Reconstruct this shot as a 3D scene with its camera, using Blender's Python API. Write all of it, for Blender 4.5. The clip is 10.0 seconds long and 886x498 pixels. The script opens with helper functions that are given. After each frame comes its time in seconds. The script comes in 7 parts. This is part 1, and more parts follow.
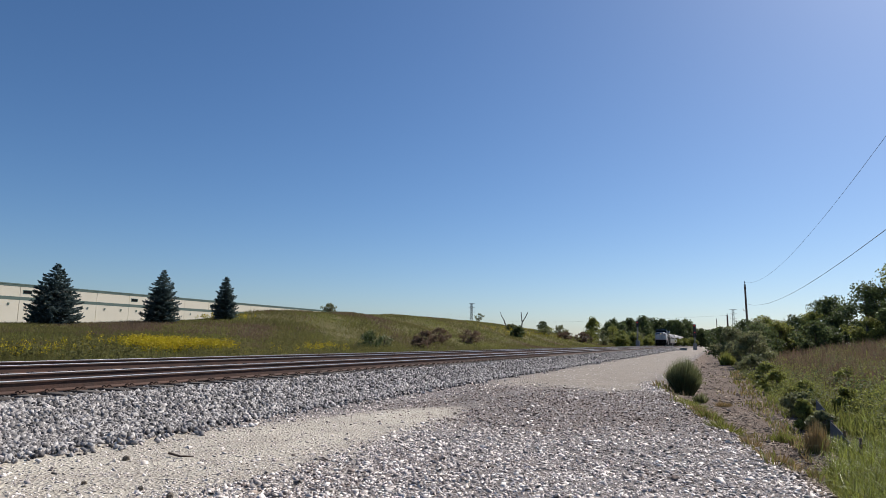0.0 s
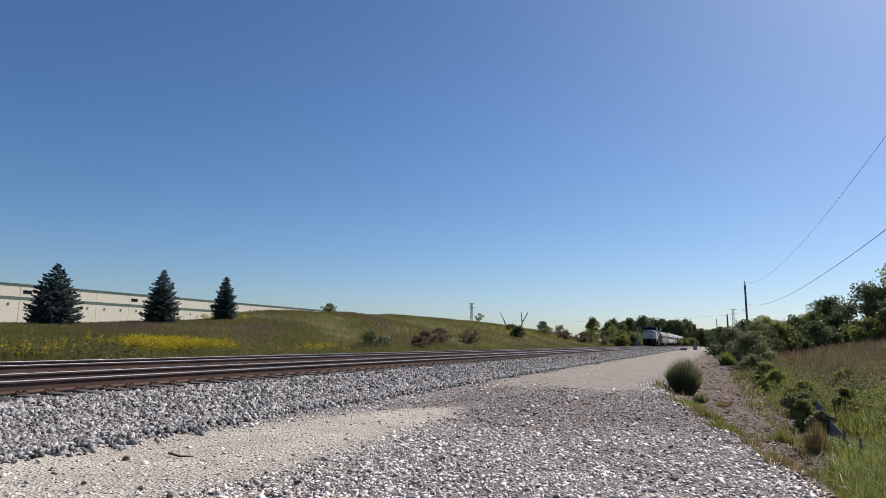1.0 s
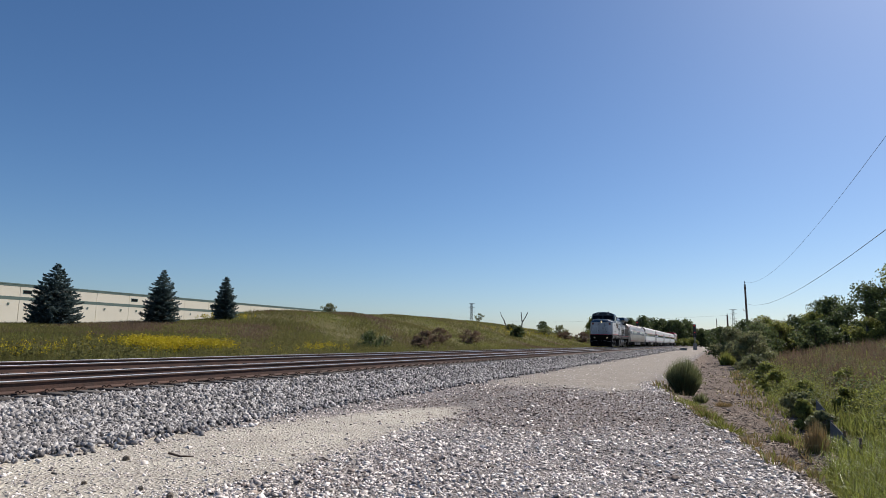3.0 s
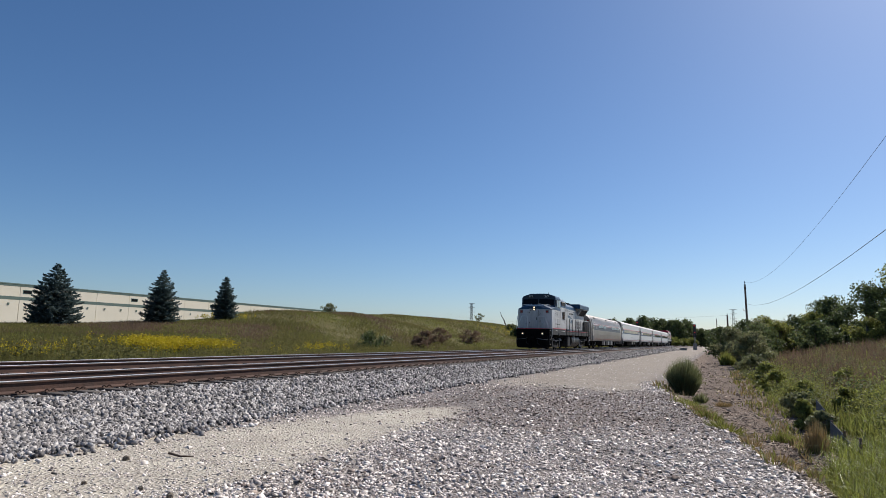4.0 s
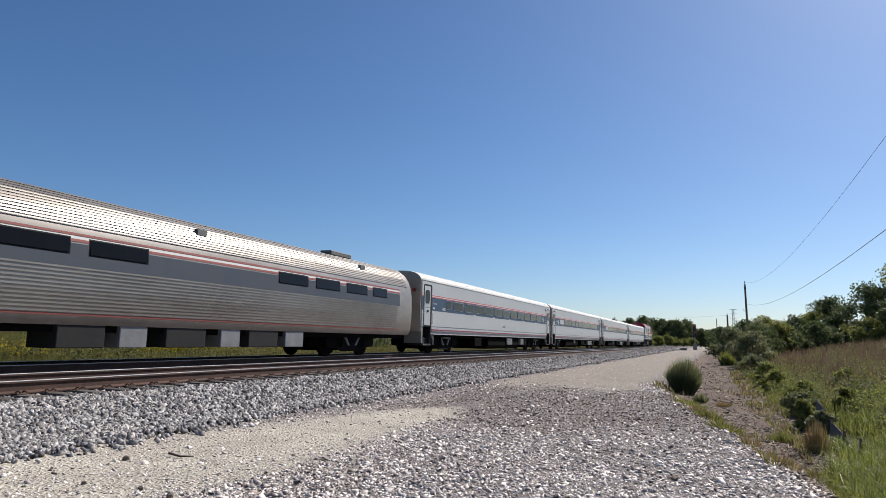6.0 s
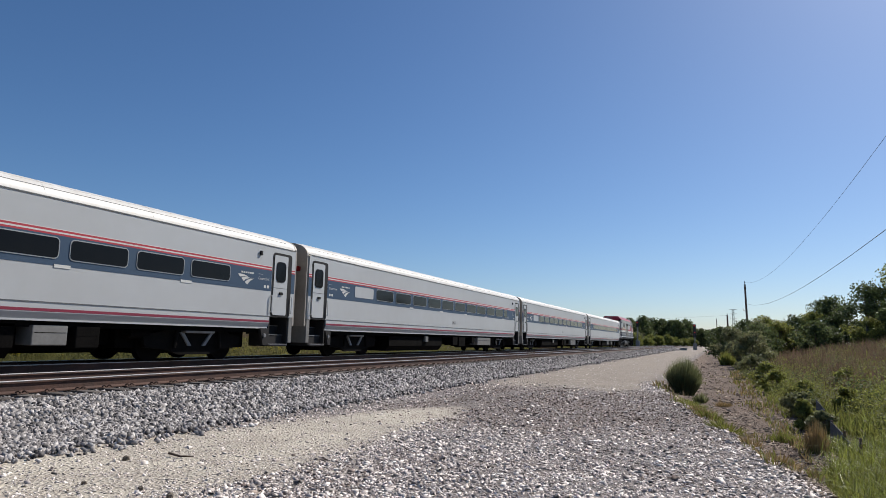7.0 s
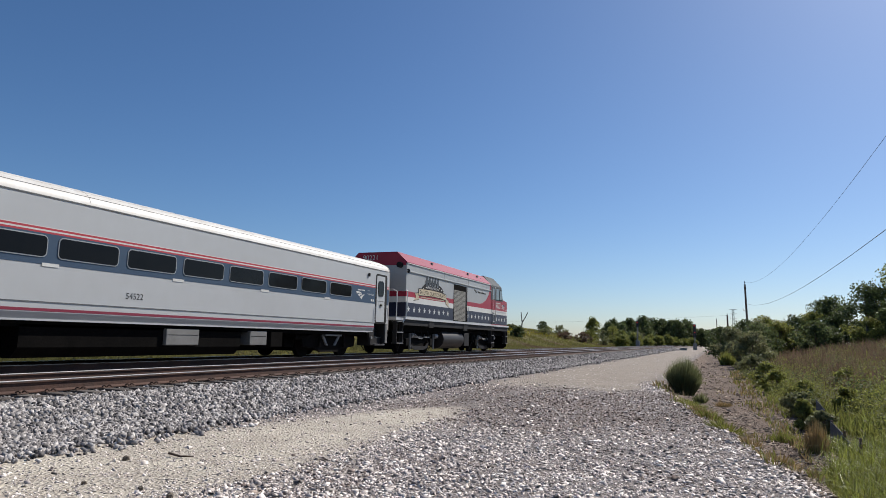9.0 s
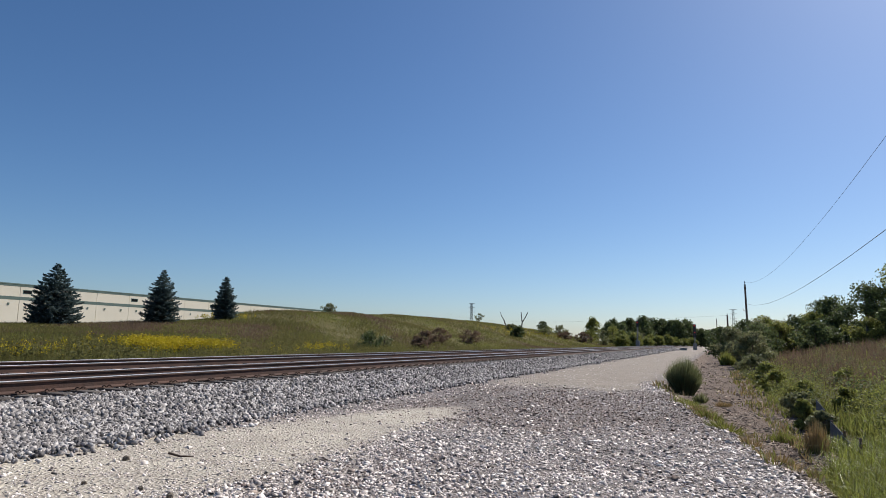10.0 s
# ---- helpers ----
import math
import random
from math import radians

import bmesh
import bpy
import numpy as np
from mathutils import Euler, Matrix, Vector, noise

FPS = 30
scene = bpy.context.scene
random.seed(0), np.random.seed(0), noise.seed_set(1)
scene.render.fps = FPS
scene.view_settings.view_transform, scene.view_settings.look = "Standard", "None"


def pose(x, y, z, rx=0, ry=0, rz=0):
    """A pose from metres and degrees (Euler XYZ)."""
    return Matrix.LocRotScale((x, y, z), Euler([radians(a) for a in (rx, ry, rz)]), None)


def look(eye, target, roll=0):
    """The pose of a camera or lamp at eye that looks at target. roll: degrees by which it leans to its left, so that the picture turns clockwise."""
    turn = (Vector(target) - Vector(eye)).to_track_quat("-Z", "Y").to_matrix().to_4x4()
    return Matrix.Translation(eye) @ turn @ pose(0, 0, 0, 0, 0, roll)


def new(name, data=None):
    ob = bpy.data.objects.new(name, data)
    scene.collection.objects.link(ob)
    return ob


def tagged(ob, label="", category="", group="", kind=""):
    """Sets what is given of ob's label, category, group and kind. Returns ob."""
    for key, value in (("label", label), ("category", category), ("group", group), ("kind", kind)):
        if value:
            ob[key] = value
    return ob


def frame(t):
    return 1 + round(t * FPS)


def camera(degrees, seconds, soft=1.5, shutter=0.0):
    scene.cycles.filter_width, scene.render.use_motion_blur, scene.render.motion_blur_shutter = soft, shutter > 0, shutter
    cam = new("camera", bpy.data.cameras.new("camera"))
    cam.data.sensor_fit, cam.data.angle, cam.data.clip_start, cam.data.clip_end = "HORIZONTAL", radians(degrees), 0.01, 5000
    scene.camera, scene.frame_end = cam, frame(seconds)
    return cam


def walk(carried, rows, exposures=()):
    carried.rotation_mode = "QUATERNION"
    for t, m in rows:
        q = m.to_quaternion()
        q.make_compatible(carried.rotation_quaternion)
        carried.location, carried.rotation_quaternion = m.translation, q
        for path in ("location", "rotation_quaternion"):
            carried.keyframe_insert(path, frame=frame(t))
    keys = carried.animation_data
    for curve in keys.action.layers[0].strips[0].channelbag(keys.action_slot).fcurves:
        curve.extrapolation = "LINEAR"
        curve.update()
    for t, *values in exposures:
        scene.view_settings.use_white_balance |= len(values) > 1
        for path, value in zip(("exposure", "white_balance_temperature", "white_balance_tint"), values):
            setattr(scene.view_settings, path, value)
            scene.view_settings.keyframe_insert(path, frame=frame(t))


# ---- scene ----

cam = camera(68.54, 10.0, soft=0.8)
EYE = look((0, 0, 0.767), (-3.8041, 9.1483, 2.1227), 1.344)
walk(cam, [(0.0, EYE), (10.0, EYE)], [(0.0, 0.2), (4.8, 0.2), (5.5, 0.34), (5.8, 0.3), (6.8, 0.14), (8.8, 0.14), (9.5, 0.28), (10.0, 0.2)])

# ---- light ----
SUN_EL, SUN_AZ = radians(43), math.atan2(0.44, 0.90)   # azimuth from +Y towards +X
world = bpy.data.worlds.new("sky_world")
world.use_nodes = True
scene.world = world
wn = world.node_tree
sky = wn.nodes.new("ShaderNodeTexSky")
sky.sky_type, sky.sun_disc = "NISHITA", False
sky.sun_elevation, sky.sun_rotation = SUN_EL, SUN_AZ
sky.air_density, sky.dust_density, sky.ozone_density = 0.85, 0.65, 6.0
wn.nodes["Background"].inputs["Strength"].default_value = 0.0865
tone = wn.nodes.new("ShaderNodeHueSaturation")
tone.inputs["Saturation"].default_value, tone.inputs["Hue"].default_value = 1.1, 0.5
wn.links.new(sky.outputs[0], tone.inputs["Color"])
wn.links.new(tone.outputs[0], wn.nodes["Background"].inputs["Color"])
sun_data = bpy.data.lights.new("sun", "SUN")
sun_data.energy, sun_data.angle, sun_data.color = 5.0, radians(0.53), (1.0, 0.95, 0.88)
sun = new("sun", sun_data)
sun.matrix_world = look((40, 50, 80), (40 - math.sin(SUN_AZ) * math.cos(SUN_EL), 50 - math.cos(SUN_AZ) * math.cos(SUN_EL), 80 - math.sin(SUN_EL)))


# ---- materials ----
def mat(name, col, rough=0.6, metal=0.0, col2=None, scale=4.0, amount=0.5, bump=0.0, bscale=40.0, rand=0.0, island=False, spec=0.5, stretch=None, trans=0.0):
    """A principled surface whose colour varies at two scales, with an optional fine relief."""
    m = bpy.data.materials.new(name)
    m.use_nodes = True
    n, l = m.node_tree.nodes, m.node_tree.links
    p = n["Principled BSDF"]
    p.inputs["Roughness"].default_value, p.inputs["Metallic"].default_value = rough, metal
    p.inputs["Specular IOR Level"].default_value = spec
    tc = n.new("ShaderNodeTexCoord")
    vec = tc.outputs["Object"]
    if stretch:
        mp = n.new("ShaderNodeMapping")
        mp.inputs["Scale"].default_value = stretch
        l.new(vec, mp.inputs["Vector"])
        vec = mp.outputs[0]
    col2 = col2 or tuple(c * 0.72 for c in col)
    big, fine = n.new("ShaderNodeTexNoise"), n.new("ShaderNodeTexNoise")
    big.inputs["Scale"].default_value, big.inputs["Detail"].default_value = scale, 5
    fine.inputs["Scale"].default_value, fine.inputs["Detail"].default_value = scale * 9, 3
    l.new(vec, big.inputs["Vector"]), l.new(vec, fine.inputs["Vector"])
    add = n.new("ShaderNodeMath")
    add.operation = "MULTIPLY_ADD"
    add.inputs[1].default_value = 0.45
    l.new(fine.outputs[0], add.inputs[0]), l.new(big.outputs[0], add.inputs[2])
    rng = n.new("ShaderNodeMapRange")
    rng.inputs["From Min"].default_value, rng.inputs["From Max"].default_value = 0.5, 0.95
    rng.inputs["To Max"].default_value = amount
    l.new(add.outputs[0], rng.inputs["Value"])
    mix = n.new("ShaderNodeMix")
    mix.data_type = "RGBA"
    mix.inputs[6].default_value, mix.inputs[7].default_value = (*col, 1), (*col2, 1)
    l.new(rng.outputs[0], mix.inputs[0])
    out = mix.outputs[2]
    if rand:
        src = n.new("ShaderNodeNewGeometry").outputs["Random Per Island"] if island else n.new("ShaderNodeObjectInfo").outputs["Random"]
        hsv = n.new("ShaderNodeHueSaturation")
        vr = n.new("ShaderNodeMapRange")
        vr.inputs["To Min"].default_value, vr.inputs["To Max"].default_value = 1 - rand, 1 + rand
        l.new(src, vr.inputs["Value"]), l.new(vr.outputs[0], hsv.inputs["Value"])
        hr = n.new("ShaderNodeMath")
        hr.operation = "MULTIPLY_ADD"
        hr.inputs[1].default_value, hr.inputs[2].default_value = 0.04 * rand, 0.5 - 0.02 * rand
        l.new(src, hr.inputs[0]), l.new(hr.outputs[0], hsv.inputs["Hue"])
        l.new(out, hsv.inputs["Color"])
        out = hsv.outputs[0]
    l.new(out, p.inputs["Base Color"])
    if bump:
        b, t = n.new("ShaderNodeBump"), n.new("ShaderNodeTexNoise")
        t.inputs["Scale"].default_value, t.inputs["Detail"].default_value = bscale, 4
        l.new(vec, t.inputs["Vector"]), l.new(t.outputs[0], b.inputs["Height"]), l.new(b.outputs[0], p.inputs["Normal"])
        b.inputs["Strength"].default_value, b.inputs["Distance"].default_value = bump, 0.02
    if trans:
        tr = n.new("ShaderNodeBsdfTranslucent")
        sh = n.new("ShaderNodeMixShader")
        sh.inputs[0].default_value = trans
        l.new(out, tr.inputs["Color"]), l.new(p.outputs[0], sh.inputs[1]), l.new(tr.outputs[0], sh.inputs[2])
        l.new(sh.outputs[0], n["Material Output"].inputs["Surface"])
    return m


def glow(name, col, strength):
    m = bpy.data.materials.new(name)
    m.use_nodes = True
    p = m.node_tree.nodes["Principled BSDF"]
    p.inputs["Base Color"].default_value = (*col, 1)
    p.inputs["Emission Color"].default_value, p.inputs["Emission Strength"].default_value = (*col, 1), strength
    return m


M_SILVER = mat("silver_paint", (0.505, 0.505, 0.51), 0.45, 0.1, (0.25, 0.235, 0.22), 0.9, 0.8, 0.03, 3, stretch=(1, 1, 0.35))
M_LOCOBLUE = mat("loco_blue_paint", (0.013, 0.055, 0.118), 0.42, 0.0, (0.024, 0.055, 0.095), 1.2, 0.6, spec=0.25)
M_BAND = mat("band_blue_paint", (0.047, 0.08, 0.13), 0.5, 0.0, (0.065, 0.098, 0.14), 1.0, 0.5, spec=0.2)
M_RED = mat("red_stripe_paint", (0.47, 0.035, 0.05), 0.4, 0.0, (0.36, 0.04, 0.05), 1.5, 0.6)
M_MAROON = mat("maroon_stripe_paint", (0.25, 0.025, 0.05), 0.4, 0.0, None, 1.5, 0.6)
M_WHITE = mat("white_paint", (0.66, 0.65, 0.61), 0.4, 0.0, (0.52, 0.5, 0.45), 1.2, 0.5)
M_CARGREY = mat("coach_grey_paint", (0.485, 0.495, 0.495), 0.45, 0.05, (0.415, 0.415, 0.405), 0.5, 0.55, 0.02, 2, stretch=(1, 0.6, 0.5), spec=0.4)
M_ROOF = mat("coach_roof_white", (0.66, 0.645, 0.61), 0.5, 0.0, (0.50, 0.46, 0.40), 0.8, 0.7, stretch=(1, 2, 1))
M_ENDGREY = mat("coach_end_brown_grey", (0.33, 0.30, 0.26), 0.55, 0.1, (0.2, 0.18, 0.16), 1.2, 0.7)
M_STEEL = mat("stainless_steel", (0.34, 0.31, 0.28), 0.42, 0.5, (0.20, 0.17, 0.145), 0.8, 0.75, stretch=(1, 0.4, 1))
M_SILL = mat("loco_sill_grey", (0.045, 0.043, 0.041), 0.6, 0.0, (0.035, 0.032, 0.03), 1.5, 0.8, spec=0.2)
M_GUTTER = mat("dark_seam", (0.12, 0.12, 0.12), 0.6)
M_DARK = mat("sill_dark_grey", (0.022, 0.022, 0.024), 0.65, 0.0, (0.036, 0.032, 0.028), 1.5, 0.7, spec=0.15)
# Three albedos below real black: deep shade under the train is mixed in.
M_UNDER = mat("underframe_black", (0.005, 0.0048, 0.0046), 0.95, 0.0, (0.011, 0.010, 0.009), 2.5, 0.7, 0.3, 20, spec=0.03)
M_TRUCK = mat("truck_frame_grime_shade", (0.006, 0.0058, 0.0056), 0.9, 0.0, (0.012, 0.0105, 0.009), 3, 0.8, 0.3, 20, spec=0.06)
M_WHEEL = mat("wheel_shaded_steel", (0.006, 0.0058, 0.0055), 0.85, 0.0, (0.012, 0.010, 0.009), 3, 0.6, spec=0.03)
M_TANK = mat("fuel_tank_grey", (0.014, 0.014, 0.0155), 0.5, 0.0, (0.035, 0.032, 0.028), 2, 0.7, spec=0.2)
M_TANKBROWN = mat("tank_brown_grey", (0.032, 0.027, 0.025), 0.5, 0.0, (0.022, 0.019, 0.017), 2, 0.7, spec=0.3)
M_RAILING = mat("handrail_white", (0.62, 0.62, 0.61), 0.4, 0.2)
M_GLASS = mat("dark_window_glass", (0.006, 0.0062, 0.0068), 0.1, 0.0, (0.012, 0.011, 0.011), 2, 0.5, spec=0.14)
M_CABGLASS = mat("cab_window_glass", (0.06, 0.075, 0.085), 0.05, 0.0, (0.09, 0.1, 0.1), 2, 0.5, spec=1.0)
M_RUBBER = mat("black_rubber", (0.010, 0.010, 0.010), 0.7, spec=0.2)
M_FRAME = mat("window_frame_alu", (0.42, 0.42, 0.41), 0.4, 0.4)
M_GRILLE = mat("radiator_screen_brown", (0.014, 0.012, 0.011), 0.7, 0.0, (0.026, 0.02, 0.016), 5, 0.7, 0.4, 120, spec=0.2)
M_LOUVRE = mat("louvre_brown", (0.12, 0.075, 0.05), 0.6, 0.0, (0.06, 0.045, 0.035), 5, 0.7)
M_NAVY = mat("navy_paint", (0.017, 0.021, 0.046), 0.42, 0.0, (0.03, 0.031, 0.05), 1.2, 0.6, spec=0.35)
M_CABRED = mat("cab_car_red_paint", (0.34, 0.022, 0.045), 0.42, 0.0, (0.28, 0.03, 0.045), 1.2, 0.6, spec=0.25)
M_ROOFRED = mat("cab_car_roof_red", (0.28, 0.010, 0.044), 0.4, 0.0, (0.24, 0.014, 0.04), 0.8, 0.7, spec=0.2)
M_BANDOLD = mat("faded_blue_band", (0.065, 0.078, 0.10), 0.5, 0.0, (0.085, 0.088, 0.095), 1.0, 0.6, spec=0.2)
M_STRIPEOLD = mat("faded_red_stripe", (0.30, 0.085, 0.075), 0.5, 0.0, (0.24, 0.09, 0.075), 1.0, 0.6, spec=0.2)
M_CABGREY = mat("cab_car_grey_paint", (0.385, 0.395, 0.39), 0.42, 0.05, (0.31, 0.31, 0.305), 1.0, 0.6, spec=0.4)
M_ROOFGREY = mat("cab_roof_dark_grey", (0.15, 0.16, 0.165), 0.75, 0.0, (0.055, 0.06, 0.062), 1.5, 0.6, spec=0.08)
M_SHUTTER = mat("roller_shutter_tan", (0.27, 0.255, 0.22), 0.55, 0.1)
M_CREAMP = mat("banner_cream_paint", (0.55, 0.46, 0.32), 0.45, 0.0, (0.42, 0.33, 0.2), 3, 0.6)
M_BLACKP = mat("black_paint", (0.03, 0.033, 0.035), 0.45)
M_LAMP = glow("headlight_glow", (1.0, 0.80, 0.52), 1.3)
M_REDLAMP = glow("signal_red_glow", (0.8, 0.03, 0.03), 0.8)
M_LENS = mat("red_lens", (0.25, 0.02, 0.02), 0.2)
M_RAILTOP = mat("rail_steel_polished", (0.60, 0.59, 0.58), 0.32, 0.75, (0.42, 0.39, 0.37), 1, 0.6, stretch=(1, 0.1, 1))
M_RAIL = mat("rail_steel_rusty", (0.05, 0.030, 0.023), 0.85, 0.1, (0.115, 0.055, 0.037), 1.2, 0.8, 0.3, 30)
M_TIE = mat("creosoted_wood", (0.075, 0.06, 0.052), 0.85, 0.0, (0.14, 0.12, 0.105), 3, 0.8, 0.6, 30, rand=0.3, stretch=(1, 8, 8))
M_PLATE = mat("tie_plate_rust", (0.11, 0.065, 0.045), 0.8, 0.3, (0.06, 0.04, 0.03), 6, 0.7)
M_STONE = mat("ballast_stone", (0.345, 0.32, 0.31), 0.8, 0.0, (0.15, 0.137, 0.133), 9, 0.9, rand=0.9, island=True)
M_CHIP = mat("gravel_chip", (0.70, 0.63, 0.58), 0.8, 0.0, (0.36, 0.30, 0.275), 9, 0.85, rand=0.7, island=True)
M_CHIPBROWN = mat("brown_gravel_chip", (0.27, 0.21, 0.18), 0.85, 0.0, (0.15, 0.11, 0.095), 9, 0.85, rand=0.7, island=True)
M_LITTER = mat("bark_and_straw_litter", (0.30, 0.235, 0.185), 0.9, 0.0, (0.13, 0.095, 0.075), 6, 0.8, rand=0.75, island=True)
M_CREAM = mat("warehouse_cream_concrete", (0.72, 0.66, 0.54), 0.8, 0.0, (0.64, 0.58, 0.47), 0.3, 0.6, 0.05, 20)
M_GREEN = mat("warehouse_green_band", (0.10, 0.15, 0.13), 0.7)
M_POLE = mat("weathered_pole_wood", (0.12, 0.075, 0.06), 0.85, 0.0, (0.2, 0.14, 0.11), 2, 0.7, 0.4, 30, stretch=(6, 6, 1))
M_GALV = mat("galvanised_steel", (0.26, 0.26, 0.265), 0.55, 0.4, (0.15, 0.145, 0.14), 3, 0.7)
M_BOXGREY = mat("weathered_box_grey", (0.21, 0.205, 0.195), 0.6, 0.1, (0.12, 0.115, 0.105), 1.5, 0.7)
M_WIRE = mat("black_cable", (0.11, 0.11, 0.12), 0.5)
M_BARK = mat("bark", (0.10, 0.08, 0.06), 0.9, 0.0, (0.16, 0.13, 0.1), 4, 0.7, 0.5, 30)
M_DEADWOOD = mat("grey_dead_wood", (0.16, 0.13, 0.11), 0.9, 0.0, (0.24, 0.2, 0.17), 4, 0.7)
M_SPRUCE = mat("blue_spruce_needles", (0.065, 0.098, 0.092), 0.7, 0.0, (0.115, 0.155, 0.155), 0.8, 0.85, rand=0.5, island=True, spec=0.3, trans=0.3)
M_LEAF = mat("green_leaves", (0.25, 0.25, 0.065), 0.6, 0.0, (0.15, 0.175, 0.045), 0.7, 0.8, rand=0.45, island=True, spec=0.3, trans=0.45)
M_LEAFD = mat("dark_green_leaves", (0.115, 0.14, 0.052), 0.6, 0.0, (0.075, 0.10, 0.04), 0.7, 0.8, rand=0.45, island=True, spec=0.3, trans=0.42)
M_LEAFG = mat("grey_green_leaves", (0.22, 0.22, 0.105), 0.6, 0.0, (0.14, 0.155, 0.07), 0.7, 0.8, rand=0.4, island=True, spec=0.3, trans=0.42)
M_TUFT = mat("grey_green_grass", (0.175, 0.185, 0.085), 0.6, 0.0, (0.11, 0.125, 0.055), 1.2, 0.8, rand=0.4, island=True, spec=0.3, trans=0.5)
M_GRASS = mat("fresh_grass", (0.215, 0.215, 0.048), 0.6, 0.0, (0.125, 0.14, 0.034), 0.5, 0.85, rand=0.45, island=True, spec=0.3, trans=0.5)
M_LUSH = mat("bright_long_grass", (0.25, 0.265, 0.055), 0.5, 0.0, (0.15, 0.175, 0.04), 0.9, 0.85, rand=0.45, island=True, spec=0.4, trans=0.5)
M_FIELD = mat("late_summer_field_grass", (0.185, 0.165, 0.056), 0.7, 0.0, (0.105, 0.105, 0.034), 0.10, 0.9, rand=0.3, island=True, spec=0.2, trans=0.5)
M_RUSSET = mat("russet_dry_weeds", (0.185, 0.122, 0.088), 0.8, 0.0, (0.135, 0.10, 0.058), 0.3, 0.8, rand=0.35, island=True, spec=0.2, trans=0.4)
M_STRAW = mat("straw_dry_grass", (0.42, 0.31, 0.15), 0.8, 0.0, (0.24, 0.16, 0.075), 0.8, 0.8, rand=0.4, island=True, spec=0.2, trans=0.2)
M_GOLD = mat("goldenrod_flowers", (0.50, 0.385, 0.02), 0.7, 0.0, (0.33, 0.285, 0.022), 0.6, 0.6, rand=0.3, island=True, spec=0.2, trans=0.3)
M_CLOD = mat("brown_earth_clod", (0.20, 0.155, 0.12), 0.95, 0.0, (0.12, 0.09, 0.068), 9, 0.8, rand=0.4, island=True)
M_FABRIC = mat("black_silt_fabric", (0.085, 0.09, 0.09), 0.8, 0.0, (0.09, 0.095, 0.1), 4, 0.7, 0.3, 60)
M_TWIG = mat("dry_twig_brown", (0.10, 0.07, 0.05), 0.9)


def ground_material():
    m = bpy.data.materials.new("ground_soil_and_gravel")
    m.use_nodes = True
    n, l = m.node_tree.nodes, m.node_tree.links
    p = n["Principled BSDF"]
    p.inputs["Roughness"].default_value, p.inputs["Specular IOR Level"].default_value = 0.92, 0.2
    pos = n.new("ShaderNodeTexCoord").outputs["Object"]
    at = n.new("ShaderNodeVertexColor")
    at.layer_name = "zone"
    sep = n.new("ShaderNodeSeparateColor")
    l.new(at.outputs[0], sep.inputs[0])

    def tex(scale, detail=5, kind="ShaderNodeTexNoise"):
        t = n.new(kind)
        t.inputs["Scale"].default_value = scale
        if kind == "ShaderNodeTexNoise":
            t.inputs["Detail"].default_value = detail
        l.new(pos, t.inputs["Vector"])
        return t

    def mixc(fac, a, b):
        x = n.new("ShaderNodeMix")
        x.data_type = "RGBA"
        for i, s in ((6, a), (7, b)):
            if isinstance(s, tuple):
                x.inputs[i].default_value = (*s, 1)
            else:
                l.new(s, x.inputs[i])
        l.new(fac, x.inputs[0])
        return x.outputs[2]

    def ramp(v, lo, hi):
        r = n.new("ShaderNodeMapRange")
        r.inputs["From Min"].default_value, r.inputs["From Max"].default_value = lo, hi
        l.new(v, r.inputs["Value"])
        return r.outputs[0]

    wide, mid, grit = tex(0.35), tex(2.2), tex(30, 4)
    cells = tex(26, kind="ShaderNodeTexVoronoi")
    sepc = n.new("ShaderNodeSeparateColor")
    l.new(cells.outputs["Color"], sepc.inputs[0])
    field = mixc(ramp(wide.outputs[0], 0.35, 0.65), (0.115, 0.10, 0.038), (0.16, 0.12, 0.05))
    field = mixc(ramp(mid.outputs[0], 0.4, 0.7), field, (0.095, 0.095, 0.034))
    # Dark cell end carries the shade of the gaps between loose stones.
    stone = mixc(sepc.outputs[0], (0.065, 0.056, 0.052), (0.30, 0.262, 0.24))
    stone = mixc(ramp(wide.outputs[0], 0.4, 0.7), stone, (0.19, 0.15, 0.13))
    road = mixc(ramp(mid.outputs[0], 0.35, 0.7), (0.30, 0.255, 0.21), (0.225, 0.185, 0.15))
    road = mixc(ramp(grit.outputs[0], 0.45, 0.75), road, (0.34, 0.30, 0.255))
    fines = mixc(ramp(mid.outputs[0], 0.35, 0.7), (0.47, 0.42, 0.34), (0.33, 0.285, 0.235))
    fines = mixc(ramp(grit.outputs[0], 0.45, 0.75), fines, (0.54, 0.49, 0.415))
    dirt = mixc(ramp(mid.outputs[0], 0.35, 0.7), (0.105, 0.07, 0.05), (0.175, 0.12, 0.088))
    dirt = mixc(ramp(grit.outputs[0], 0.5, 0.75), dirt, (0.22, 0.185, 0.155))

    def weight(ch, soft=0.12):
        s = n.new("ShaderNodeMath")
        s.operation = "MULTIPLY_ADD"
        s.inputs[1].default_value, s.inputs[2].default_value = 0.9, -0.45
        l.new(mid.outputs[0], s.inputs[0])
        a = n.new("ShaderNodeMath")
        a.operation = "ADD"
        l.new(s.outputs[0], a.inputs[0]), l.new(sep.outputs[ch] if isinstance(ch, int) else ch, a.inputs[1])
        g = n.new("ShaderNodeMath")
        g.operation = "MULTIPLY_ADD"
        g.inputs[1].default_value, g.inputs[2].default_value = 0.7, -0.35
        l.new(grit.outputs[0], g.inputs[0])
        h = n.new("ShaderNodeMath")
        h.operation = "ADD"
        l.new(a.outputs[0], h.inputs[0]), l.new(g.outputs[0], h.inputs[1])
        return ramp(h.outputs[0], 0.5 - soft, 0.5 + soft)

    c = mixc(weight(2), field, dirt)
